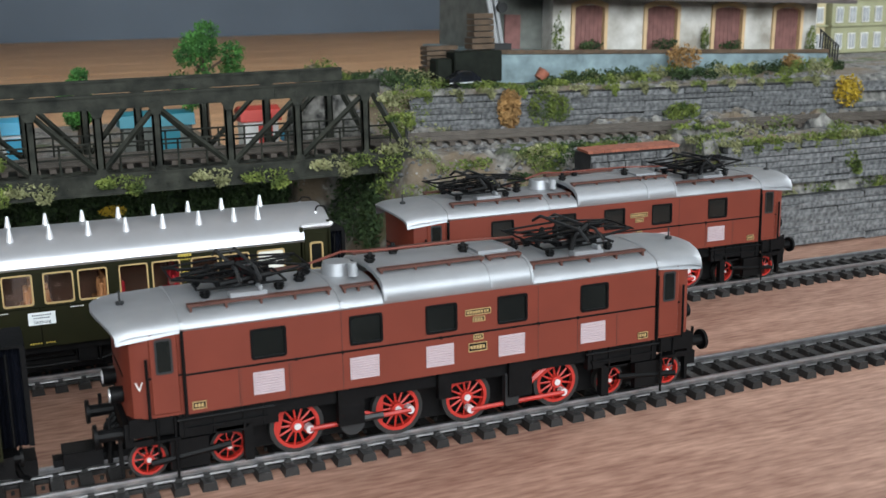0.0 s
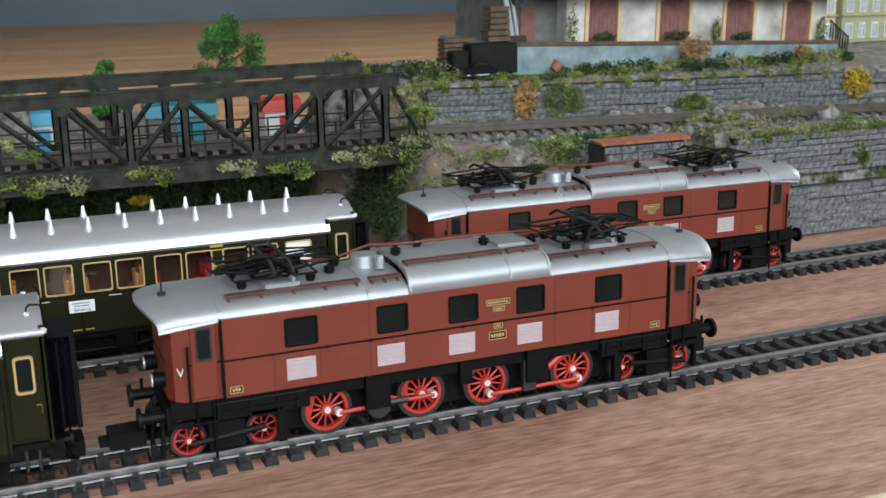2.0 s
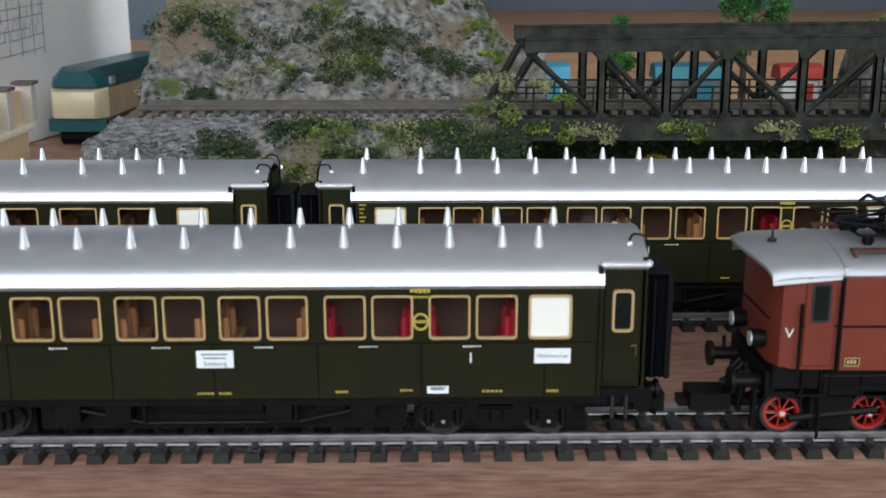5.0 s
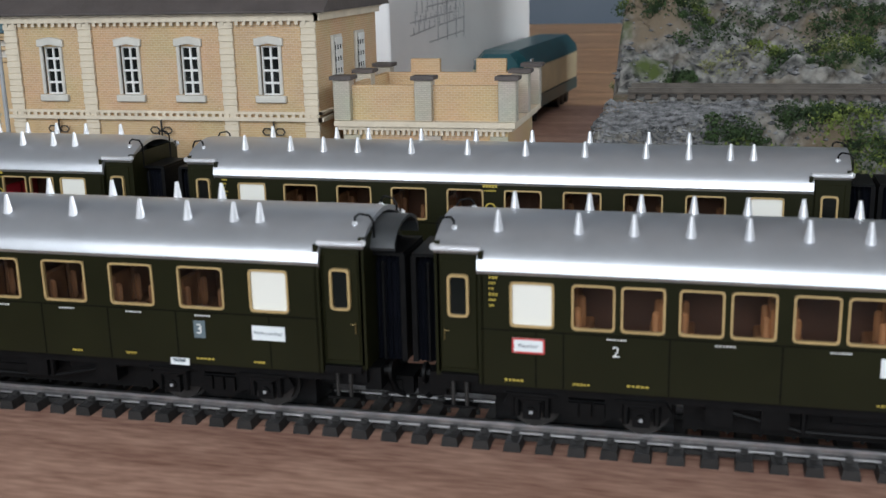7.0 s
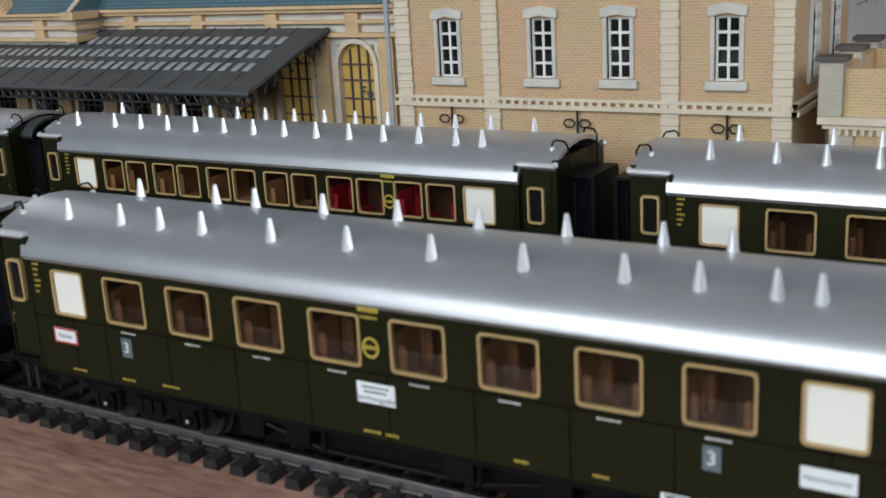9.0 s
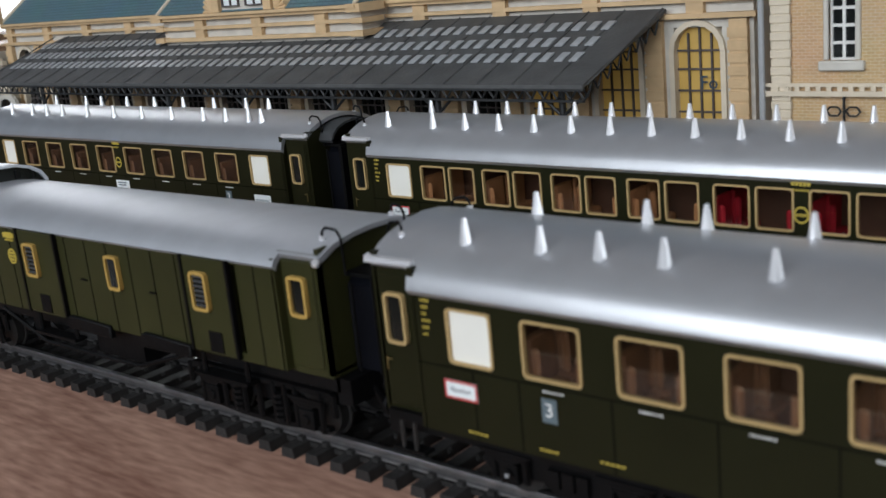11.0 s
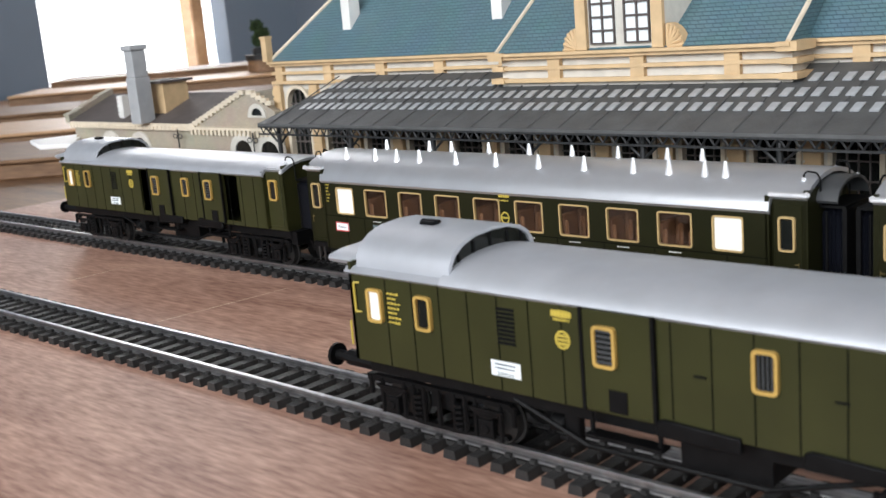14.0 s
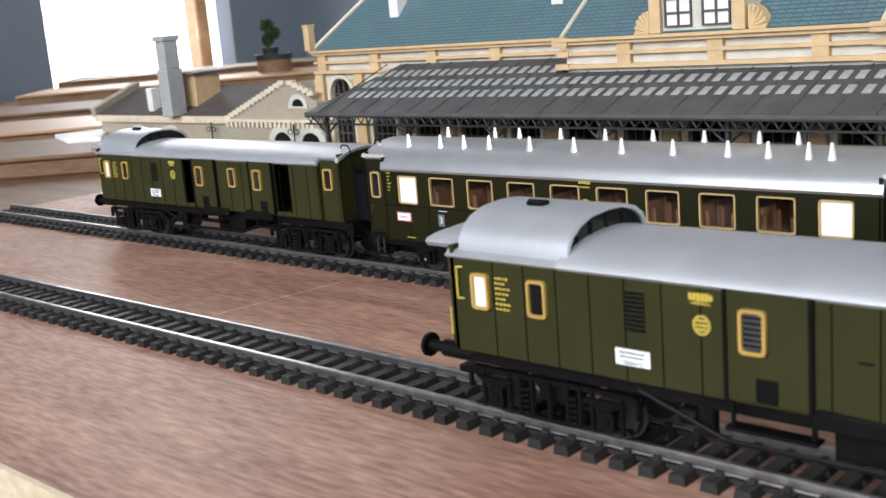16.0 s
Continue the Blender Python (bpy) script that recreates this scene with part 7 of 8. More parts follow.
for k, (x, y, z, r) in enumerate(((0.188, 0.246, 0.070, 0.013), (0.200, 0.250, 0.074, 0.012), (0.176, 0.216, 0.064, 0.008), (0.172, 0.196, 0.050, 0.010), (0.166, 0.190, 0.040, 0.010), (0.320, 0.155, 0.050, 0.011), (0.332, 0.147, 0.036, 0.009),
                                  (0.396, 0.150, 0.054, 0.008), (0.402, 0.147, 0.040, 0.006), (0.360, 0.150, 0.0285, 0.010), (0.385, 0.151, 0.0285, 0.011), (0.420, 0.150, 0.030, 0.010), (0.345, 0.158, 0.055, 0.010), (0.372, 0.166, 0.056, 0.010), (0.440, 0.155, 0.056, 0.010))):
    foliage("creeper", "trailing green ivy on stone", LEAF if k % 3 else LEAFO, [(x, y, z, r, r * 0.4, r * 0.8), (x + r * 0.5, y - 0.002, z - r * 0.7, r * 0.5, r * 0.3, r * 0.6)], 230, r, 0.0008, 300 + k, "ivy")
foliage("yellow_bush", "bright yellow flowering bush by the wall", LEAFY, [(0.452, 0.204, 0.0685, 0.009, 0.006, 0.0085)], 900, 0.009, 0.0009, 401)
foliage("straw_tuft", "tuft of dry straw against the wall", STRAW, [(0.2520, 0.2370, 0.0660, 0.006, 0.003, 0.010)], 1100, 0.006, 0.0013, 402)
foliage("wall_ivy", "bright green ivy hanging on the wall", LEAF, [(0.271, 0.2345, 0.067, 0.009, 0.003, 0.010), (0.280, 0.2330, 0.066, 0.007, 0.003, 0.007), (0.350, 0.2200, 0.061, 0.012, 0.003, 0.005)], 800, 0.009, 0.0008, 403)
for k, (x, z, r, m) in enumerate(((0.300, 0.079, 0.007, LEAFD), (0.322, 0.078, 0.006, LEAF), (0.345, 0.0765, 0.008, LEAF), (0.366, 0.079, 0.007, LEAFD), (0.383, 0.0785, 0.006, LEAFD), (0.405, 0.0775, 0.008, LEAF), (0.432, 0.078, 0.007, LEAF), (0.455, 0.078, 0.009, LEAFO))):
    foliage("bush", "small bush along the terrace edge", m, [(x, 0.262 - 0.16 * (x - 0.2) + 0.008, z, r, r * 0.6, r * 0.6)], 260, r, 0.0008, 420 + k, "terrace bushes")
for k, (x, m, w, h) in enumerate(((0.3285, LEAFD, 0.008, 0.003), (0.380, LEAFD, 0.010, 0.004), (0.4095, LEAF, 0.003, 0.010), (0.430, LEAFD, 0.009, 0.003), (0.3060, LEAF, 0.004, 0.014), (0.4925, LEAF, 0.004, 0.010))):
    foliage("door_plant", "dark plants growing in front of the shed", m, [(x, 0.2815, 0.0895 + h * 0.4, w, 0.002, h)], 260, w, 0.0008, 440 + k, "shed plants").matrix_basis = SHED
for k in range(22):
    x = 0.292 + k * 0.0098
    r = 0.0045 + 0.0025 * ((k * 7) % 5) / 4
    foliage("bush", "low green undergrowth along the loading platform", (LEAFD, LEAF, LEAFD, LEAFO)[k % 4], [(x, 0.2715 - 0.02 * (k % 3) / 2, 0.0775 + r * 0.3, r, r * 0.7, r * 0.7), (x + r, 0.270, 0.0770, r * 0.7, r * 0.5, r * 0.5)], 230, r, 0.0008, 800 + k, "terrace bushes")
for k in range(14):
    x = 0.206 + k * 0.0172
    foliage("creeper", "trailing green ivy on stone", LEAFO if k % 3 else LEAF, [(x, 0.2475 - 0.17 * (x - 0.202), 0.0762, 0.006, 0.002, 0.0016), (x + 0.003, 0.2470 - 0.17 * (x - 0.202), 0.0738, 0.0022, 0.0012, 0.0030)], 130, 0.005, 0.0007, 840 + k, "ivy")
for k in range(12):
    x = 0.326 + k * 0.0125
    foliage("creeper", "trailing green ivy on stone", LEAF if k % 3 else LEAFO, [(x, 0.1475, 0.0535, 0.007, 0.003, 0.0020), (x + 0.004, 0.1468, 0.0505, 0.003, 0.0014, 0.0035)], 150, 0.005, 0.0007, 860 + k, "ivy")
for k in range(40):                 # dark leaf clumps added in place of the shade under the bridge
    x, y = -0.030 + 0.0049 * k, 0.270 + 0.010 * ((k * 5) % 4)
    foliage("bush", "dark green leaf clumps added as shade in the gorge", LEAFD, [(x, y, 0.010 + 0.008 * (k % 3), 0.009, 0.006, 0.009), (x + 0.004, y + 0.004, 0.026, 0.008, 0.006, 0.008)], 330, 0.01, 0.0012, 900 + k, "gorge bushes")
# more added dark clumps, standing in for shade on the gorge's right wall
for k in range(14):
    foliage("bush", "dark green leaf clumps added as shade in the gorge", LEAFD, [(0.160 + 0.003 * (k % 3), 0.192 + 0.0055 * k, 0.012 + 0.010 * (k % 3), 0.007, 0.007, 0.010)], 420, 0.01, 0.0012, 980 + k, "gorge bushes")
foliage("yellow_bush", "small ochre-yellow bush under the bridge", LEAFY, [(0.0458, 0.2545, 0.0268, 0.006, 0.003, 0.0026)], 260, 0.006, 0.0008, 960)
foliage("dry_bush", "rust-orange dry bush before the goods shed", STRAW, [(0.385, 0.268, 0.0845, 0.011, 0.006, 0.007)], 700, 0.01, 0.0009, 460).matrix_basis = SHED
foliage("dry_bush", "rust-orange dry bush before the goods shed", STRAW, [(0.462, 0.262, 0.082, 0.008, 0.005, 0.004)], 400, 0.01, 0.0009, 461).matrix_basis = SHED


def tree(x, y, z, h, label, seed):
    tr = thing("tree", label, "tree", group="model trees")
    rng = random.Random(seed)
    b = bmesh.new()
    rod(b, (x, y, z), (x, y, z + h * 0.75), 0.0028, 0.0009, n=8)
    tips = []
    for i in range(8):
        a, zz = rng.uniform(0, 6.28), z + h * rng.uniform(0.36, 0.76)
        l = h * rng.uniform(0.10, 0.21)
        tip = (x + l * math.cos(a), y + l * math.sin(a), zz + h * 0.13)
        rod(b, (x, y, zz), tip, 0.0010, 0.0004, n=5)
        tips.append(tip)
    part("trunk", b, BARK, tr)
    crown = foliage("crown", "", TREEG, [(*t, h * 0.085, h * 0.085, h * 0.08) for t in tips] + [(x + h * 0.03, y, z + h * 0.93, h * 0.085, h * 0.085, h * 0.08), (x, y, z + h * 0.62, h * 0.07, h * 0.07, h * 0.18)], 620, h, 0.0009, seed)
    for k in ("label", "category"):
        if k in crown:
            del crown[k]
    crown.parent = tr
    return tr


tree(0.1130, 0.350, 0.030, 0.084, "leafy bright green deciduous model tree", 5)
tree(0.043, 0.355, 0.030, 0.060, "small leafy green model tree behind the bridge", 6)


# ---- truss bridge ----
def truss_bridge():
    br = thing("truss_bridge", "weathered dark grey steel truss bridge with moss", "bridge")
    X0, X1, ZB = -0.0300, 0.1720, 0.0495
    xs = [-0.0215, 0.0091, 0.0360, 0.0605, 0.0918, 0.1229, 0.1552, 0.1622]
    n = len(xs) - 1
    for y, crown in ((0.1940, 0.0884), (0.2490, 0.0908)):
        si = new("truss")
        si.parent = br

        def zt(x):
            return crown + 0.0095 * (x - 0.07)
        xl, xr = xs[0] - 0.001, xs[-1]
        b = bmesh.new()
        prism(b, [(xl, zt(xl) - 0.0062), (xr, zt(xr) - 0.0062), (xr, zt(xr) - 0.0009), (xl, zt(xl) - 0.0009)], y - 0.0021, y + 0.0021, "y")
        prism(b, [(xl, zt(xl) - 0.0010), (xr, zt(xr) - 0.0010), (xr, zt(xr)), (xl, zt(xl))], y - 0.0027, y + 0.0027, "y")
        chord = part("top_chord", b, BRIDGE, si, "riveted top chord")
        for x in (0.0075, 0.0620, 0.1180, 0.1450):
            b = bmesh.new()
            prism(b, [(x - 0.0055, zt(x) - 0.0058), (x + 0.0055, zt(x) - 0.0057), (x + 0.0055, zt(x) - 0.0013), (x - 0.0055, zt(x) - 0.0014)], y - 0.0024, y - 0.0021, "y")
            for q in range(7):
                for h in (0.0020, 0.0035, 0.0050):
                    rod(b, (x - 0.0048 + q * 0.0016, y - 0.0027, zt(x) - h), (x - 0.0048 + q * 0.0016, y - 0.0024, zt(x) - h), 0.0003, n=5)
            part("splice_plate", b, BRIDGE, chord)
        b = bmesh.new()
        box(b, X0 - 0.004, X1 + 0.006, y - 0.0026, y + 0.0026, ZB + 0.0040, ZB + 0.0050)
        box(b, X0 - 0.004, X1 + 0.006, y - 0.0022, y - 0.0012, ZB - 0.0030, ZB + 0.0040)
        box(b, X0 - 0.004, X1 + 0.006, y - 0.0026, y + 0.0026, ZB - 0.0040, ZB - 0.0030)
        for i in range(40):
            x = X0 + i * (X1 - X0) / 39
            rod(b, (x, y - 0.0030, ZB - 0.0006), (x, y - 0.0022, ZB - 0.0006), 0.0004, n=5)
        part("bottom_chord", b, BRIDGE, si, "riveted bottom chord")
        for i, x in enumerate(xs):
            if i in (0, n):
                k = -1 if i == 0 else 1
                b = bmesh.new()
                rod(b, (x - k * 0.004, y, zt(x) - 0.004), (x + k * 0.013, y, ZB + 0.005), 0.0017, n=4)
                part("end_post", b, BRIDGE, si)
            else:
                b = bmesh.new()
                box(b, x - 0.0018, x + 0.0018, y - 0.0014, y - 0.0008, ZB, zt(x) - 0.004)
                box(b, x - 0.0018, x - 0.0011, y - 0.0014, y + 0.0014, ZB, zt(x) - 0.004)
                box(b, x + 0.0011, x + 0.0018, y - 0.0014, y + 0.0014, ZB, zt(x) - 0.004)
                part("upright", b, BRIDGE, si)
                b = bmesh.new()
                prism(b, [(x - 0.0026, ZB + 0.0048), (x + 0.0026, ZB + 0.0048), (x + 0.0018, ZB + 0.0072), (x - 0.0018, ZB + 0.0072)], y - 0.0020, y - 0.0015, "y")
                part("gusset", b, BRIDGE, si)
                b = bmesh.new()
                z = zt(x) - 0.0060
                prism(b, [(x - 0.0036, z), (x + 0.0036, z), (x + 0.0024, z - 0.0016), (x + 0.0018, z - 0.0036), (x - 0.0018, z - 0.0036), (x - 0.0024, z - 0.0016)], y - 0.0020, y - 0.0015, "y")
                part("gusset", b, BRIDGE, si)
        for i in range(n - 1):
            a, c = (xs[i], xs[i + 1]) if i in (0, 1, 3) else (xs[i + 1], xs[i])
            b = bmesh.new()
            rod(b, (a, y - 0.0004, zt(a) - 0.006), (c, y - 0.0004, ZB + 0.005), 0.0013, n=4)
            part("diagonal", b, BRIDGE, si)
    for x in xs:
        b = bmesh.new()
        box(b, x - 0.0014, x + 0.0014, 0.1966, 0.2464, ZB - 0.002, ZB + 0.003)
        part("cross_beam", b, BRIDGE, br)
    b = bmesh.new()
    box(b, X0 - 0.010, X1 + 0.010, 0.2105, 0.2335, ZB + 0.0030, ZB + 0.0042)
    part("deck", b, BRIDGE, br)
    for y in (0.2060, 0.2390):
        b = bmesh.new()
        for i in range(17):
            x = X0 + i * (X1 - X0) / 16
            rod(b, (x, y, ZB + 0.003), (x, y, ZB + 0.0165), 0.0005, n=5)
        for z in (0.0105, 0.0165):
            rod(b, (X0, y, ZB + z), (X1, y, ZB + z), 0.00045, n=5)
        part("railing", b, BRIDGE, br, "thin walkway railing")
    return br


truss_bridge()
for k, (x, z, r) in enumerate(((-0.010, 0.048, 0.009), (0.008, 0.047, 0.008), (0.045, 0.048, 0.008), (0.083, 0.048, 0.007), (0.108, 0.046, 0.009), (0.140, 0.049, 0.009), (0.160, 0.050, 0.012), (0.176, 0.054, 0.011), (0.173, 0.068, 0.006), (0.166, 0.077, 0.004), (-0.034, 0.056, 0.010), (-0.034, 0.068, 0.007), (-0.036, 0.078, 0.004), (-0.016, 0.066, 0.004), (-0.006, 0.060, 0.004))):
    foliage("bridge_moss", "mossy creeper growing on the bridge girder", LEAFO if k % 2 else LEAF, [(x, 0.1905, z + 0.0035, r * 1.25, 0.003, r * 0.36), (x + r * 0.5, 0.1900, z + 0.0020 - r * 0.3, r * 0.5, 0.002, r * 0.36), (x - r * 0.9, 0.1900, z + 0.0035 - r * 0.1, r * 0.6, 0.002, r * 0.26)], 150, r, 0.0008, 500 + k, "bridge moss")


# ---- hill track ----
def hill_track():
    tr = thing("hill_railway_track", "old brown single track on ballast along the hillside", "track")
    xs = [-0.186 + 0.01 * i for i in range(72)]
    z = 0.0540
    b = bmesh.new()
    rows = [[b.verts.new((x, bed_y(x) + d, z + h)) for d, h in ((-0.0145, -0.003), (-0.0110, 0.0004), (0.0110, 0.0004), (0.0145, -0.003))] for x in xs if x > 0.17]
    for r0, r1 in zip(rows, rows[1:]):
        for i in range(3):
            b.faces.new((r0[i], r1[i], r1[i + 1], r0[i + 1]))
    rows = [[b.verts.new((x, bed_y(x) + d, z + h)) for d, h in ((-0.0145, -0.003), (-0.0110, 0.0004), (0.0110, 0.0004), (0.0145, -0.003))] for x in xs if -0.20 < x < -0.03]
    for r0, r1 in zip(rows, rows[1:]):
        for i in range(3):
            b.faces.new((r0[i], r1[i], r1[i + 1], r0[i + 1]))
    part("ballast_bed", b, BALLAST, tr, "grey-brown ballast")
    for s in (-0.0087, 0.0087):
        b = bmesh.new()
        prof = ((-0.0010, 0.0017), (-0.0003, 0.0022), (-0.0003, 0.0034), (-0.0006, 0.0035), (-0.0006, 0.0042), (0.0006, 0.0042), (0.0006, 0.0035), (0.0003, 0.0034), (0.0003, 0.0022), (0.0010, 0.0017))
        rows = [[b.verts.new((x, bed_y(x) + s + w, z + h)) for w, h in prof] for x in xs]
        for r0, r1 in zip(rows, rows[1:]):
            for i in range(len(prof)):
                b.faces.new((r0[i], r1[i], r1[(i + 1) % len(prof)], r0[(i + 1) % len(prof)]))
        part("rail", b, OLDRAIL, tr, "rusty rail", 0)
    b = bmesh.new()
    box(b, -0.0014, 0.0014, -0.0140, 0.0140, 0.0, 0.0017)
    me = finish("sleeper", b, mat("old_sleeper", (0.085, 0.070, 0.058), 0.85, 0, 0.3, 300, vary=0.25), 0)
    x = -0.184
    while x < 0.52:
        ob = new("sleeper", me)
        ob.parent = tr
        ob.matrix_basis = pose(x, bed_y(x), z, 0, 0, 0 if x < 0.18 else -9.1)
        x += 0.0065
    return tr


hill_track()
ma = thing("signal_post", "short dark post beside the hill track", "post")
b = bmesh.new()
rod(b, (0.1800, 0.2050, 0.050), (0.1800, 0.2050, 0.0700), 0.0008, n=8)
box(b, 0.1790, 0.1810, 0.2040, 0.2060, 0.0690, 0.0715)
part("post", b, IRON, ma)


# ---- stone walls, hut ----
def stone_wall(name, label, p0, p1, z0, z1, course, seed, tilt=0.0):
    wa = thing(name, label, "wall", kind="structure")
    p0, p1 = Vector(p0), Vector(p1)
    d = (p1 - p0)
    length, ang = d.length, math.degrees(math.atan2(d.y, d.x))
    wa.matrix_basis = LAND @ pose(p0.x, p0.y, 0, 0, 0, ang)
    rng = random.Random(seed)
    b = bmesh.new()
    prism(b, [(0.0012, z0), (0.010, z0), (0.010 + tilt, z1 - 0.0025), (0.0012 + tilt, z1 - 0.0025)], 0, length)
    part("core", b, MORTAR, wa)
    shapes = []
    for i in range(10):
        b = bmesh.new()
        w = (0.7 + 0.22 * i) * 0.0300
        bmesh.ops.create_cube(b, size=1, matrix=Matrix.Diagonal((w, 0.0042, course * 0.94, 1)))
        bmesh.ops.bevel(b, geom=b.edges[:], offset=0.00030, segments=1, affect="EDGES")
        for v in b.verts:
            v.co += Vector((rng.uniform(-1, 1), rng.uniform(-1, 1), rng.uniform(-1, 1))) * 0.00030
        shapes.append((w, finish("stone", b, WALLST, 0)))
    n = int((z1 - z0) / course)
    for r in range(n):
        x = -rng.uniform(0, 0.006)
        z = z0 + (r + 0.5) * course
        while x < length - 0.002:
            w, me = shapes[rng.randrange(10)]
            ob = new("stone", me)
            ob.parent = wa
            ob.matrix_basis = pose(x + w / 2, 0.0012 + rng.uniform(-0.0008, 0.0008) + tilt * (z - z0) / (z1 - z0), z, rng.uniform(-2, 2), rng.uniform(-0.7, 0.7), 0)
            x += w + 0.00018
    return wa


hut = thing("stone_hut", "small slate hut with red tiled roof on the slope", "hut")
b = bmesh.new()
box(b, 0.2445, 0.2890, 0.1420, 0.156, 0.020, 0.0545)
part("wall", b, MORTAR, hut)
for r in range(7):
    for i in range(5):
        b = bmesh.new()
        box(b, 0.2447 + i * 0.0088 + 0.0008 * (r % 2), 0.2530 + i * 0.0088 + 0.0008 * (r % 2), 0.1412, 0.1424, 0.0300 + r * 0.0034, 0.0331 + r * 0.0034)
        part("stone", b, WALLST, hut, bevel=0.0003)
b = bmesh.new()
for i in range(17):
    x = 0.2425 + i * 0.0029
    prism(b, [(0.1405, 0.0548), (0.1505, 0.0556), (0.1505, 0.0568), (0.1405, 0.0560)], x, x + 0.0027)
part("roof", b, TILE, hut, "red clay tiled roof", 0)


# ---- goods shed terrace ----
def goods_shed():
    gs = thing("goods_shed", "weathered white plaster goods shed with arched red doors", "building", SHED)
    X0, X1, Y0, Z0 = 0.3040, 0.4985, 0.2850, 0.0755
    doors = [(0.3160, 0.3405), (0.3660, 0.3920), (0.4155, 0.4410), (0.4625, 0.4868)]
    b = bmesh.new()
    wall_with_openings(b, X0, X1, Y0, Y0 + 0.004, 0.0880, 0.1300, [(a + 0.002, c - 0.002, 0.0880, 0.1140) for a, c in doors])
    box(b, X0, X0 + 0.004, Y0 + 0.004, 0.38, 0.0880, 0.1300)
    box(b, X1 - 0.004, X1, Y0 + 0.004, 0.38, 0.0880, 0.1300)
    wall = part("wall", b, PLASTER, gs, "stained white plaster wall", 0)
    for a, c in doors:
        m = (a + c) / 2
        b = bmesh.new()
        top = [(a + (c - a) * t / 8, 0.1150 + 0.0030 * math.sin(math.pi * t / 8)) for t in range(9)]
        inn = [(a + 0.0022 + (c - a - 0.0044) * t / 8, 0.1125 + 0.0022 * math.sin(math.pi * t / 8)) for t in range(9)]
        ring(b, [(a, 0.0880)] + top + [(c, 0.0880)], [(a + 0.0022, 0.0880)] + inn + [(c - 0.0022, 0.0880)], Y0 - 0.0015, Y0 + 0.003)
        part("door_surround", b, OCHRE, wall, "ochre stone door arch")
        b = bmesh.new()
        n = 7
        for i in range(n):
            x = a + 0.0022 + (c - a - 0.0044) * i / n
            box(b, x, x + (c - a - 0.0044) / n - 0.0002, Y0 + 0.0012, Y0 + 0.0024, 0.0880, 0.1140)
        part("door", b, DOORPINK, wall, "faded red plank door")
    b = bmesh.new()
    box(b, 0.266, X1 + 0.006, Y0 - 0.0060, 0.39, Z0 - 0.006, 0.0880)
    part("loading_platform", b, PLINTH, gs, "blue-grey loading platform")
    b = bmesh.new()
    box(b, 0.265, X1 + 0.007, Y0 - 0.0068, Y0 - 0.0061, 0.0858, 0.0884)
    part("platform_edge", b, CRATE, gs, "worn brown platform edge", bevel=0.0003)
    b = bmesh.new()
    box(b, 0.2735, X0 - 0.0003, Y0 + 0.012, 0.38, 0.0882, 0.1300)
    part("office_wall", b, GREYD, gs, "grey rendered wing")
    b = bmesh.new()
    box(b, 0.2785, 0.2885, Y0 + 0.0105, Y0 + 0.0118, 0.0882, 0.1080)
    part("office_door", b, DOORPINK, gs)
    b = bmesh.new()
    prism(b, [(Y0 - 0.022, 0.1172), (0.335, 0.1580), (0.40, 0.1290), (0.40, 0.1305), (0.335, 0.1600), (Y0 - 0.022, 0.1190)], 0.270, X1 + 0.012)
    part("roof", b, ROOFDK, gs, "dark overhanging roof")
    b = bmesh.new()
    for i in range(8):
        x = X1 + 0.002 + i * 0.0022
        rod(b, (x, Y0 - 0.003, 0.078 + 0.0016 * (7 - i)), (x, Y0 - 0.003, 0.090 + 0.0016 * (7 - i)), 0.0006, n=5)
    rod(b, (X1 + 0.001, Y0 - 0.003, 0.1010), (X1 + 0.018, Y0 - 0.003, 0.0900), 0.0006, n=5)
    part("stair_railing", b, IRON, gs, "black stair railing")
    return gs


goods_shed()
cr = thing("loading_crane", "grey loading crane on the goods platform", "crane", SHED @ pose(-0.0060, 0, 0))
b = bmesh.new()
rod(b, (0.2735, 0.283, 0.0882), (0.2640, 0.283, 0.1330), 0.0017, n=6)
rod(b, (0.2770, 0.283, 0.0882), (0.2685, 0.283, 0.1330), 0.0012, n=6)
part("jib", b, GREYP, cr)
b = bmesh.new()
box(b, 0.2690, 0.2810, 0.2800, 0.2870, 0.0880, 0.0920)
rod(b, (0.2745, 0.279, 0.112), (0.2745, 0.288, 0.112), 0.0030, n=10)
part("winch", b, IRON, cr)
for k, (x, y, z, w, h) in enumerate(((0.2570, 0.284, 0.0757, 0.014, 0.0135), (0.2570, 0.284, 0.0893, 0.014, 0.0135), (0.2575, 0.284, 0.1029, 0.012, 0.0135), (0.2350, 0.290, 0.0757, 0.022, 0.012), (0.2345, 0.290, 0.0878, 0.019, 0.011))):
    c = thing("wooden_crate", "stacked brown wooden crate beside the goods shed", "crate", group="crates")
    b = bmesh.new()
    for i in range(4):
        box(b, x - w / 2, x + w / 2, y - 0.005, y + 0.005, z + h * i / 4 + 0.0002, z + h * (i + 0.86) / 4)
    part("boards", b, CRATE, c)
tk = thing("parked_truck", "small dark green parked truck", "truck")
b = bmesh.new()
box(b, 0.2330, 0.2620, 0.2655, 0.2770, 0.0790, 0.0960)
part("cargo_body", b, TRUCK, tk, bevel=0.0006)
b = bmesh.new()
box(b, 0.2225, 0.2322, 0.2660, 0.2765, 0.0785, 0.0925)
part("cab", b, TRUCK, tk, bevel=0.0010)
for x in (0.2280, 0.2420, 0.2560):
    b = bmesh.new()
    rod(b, (x, 0.2652, 0.0778), (x, 0.2775, 0.0778), 0.0026, n=12)
    part("wheel", b, BLACK, tk)
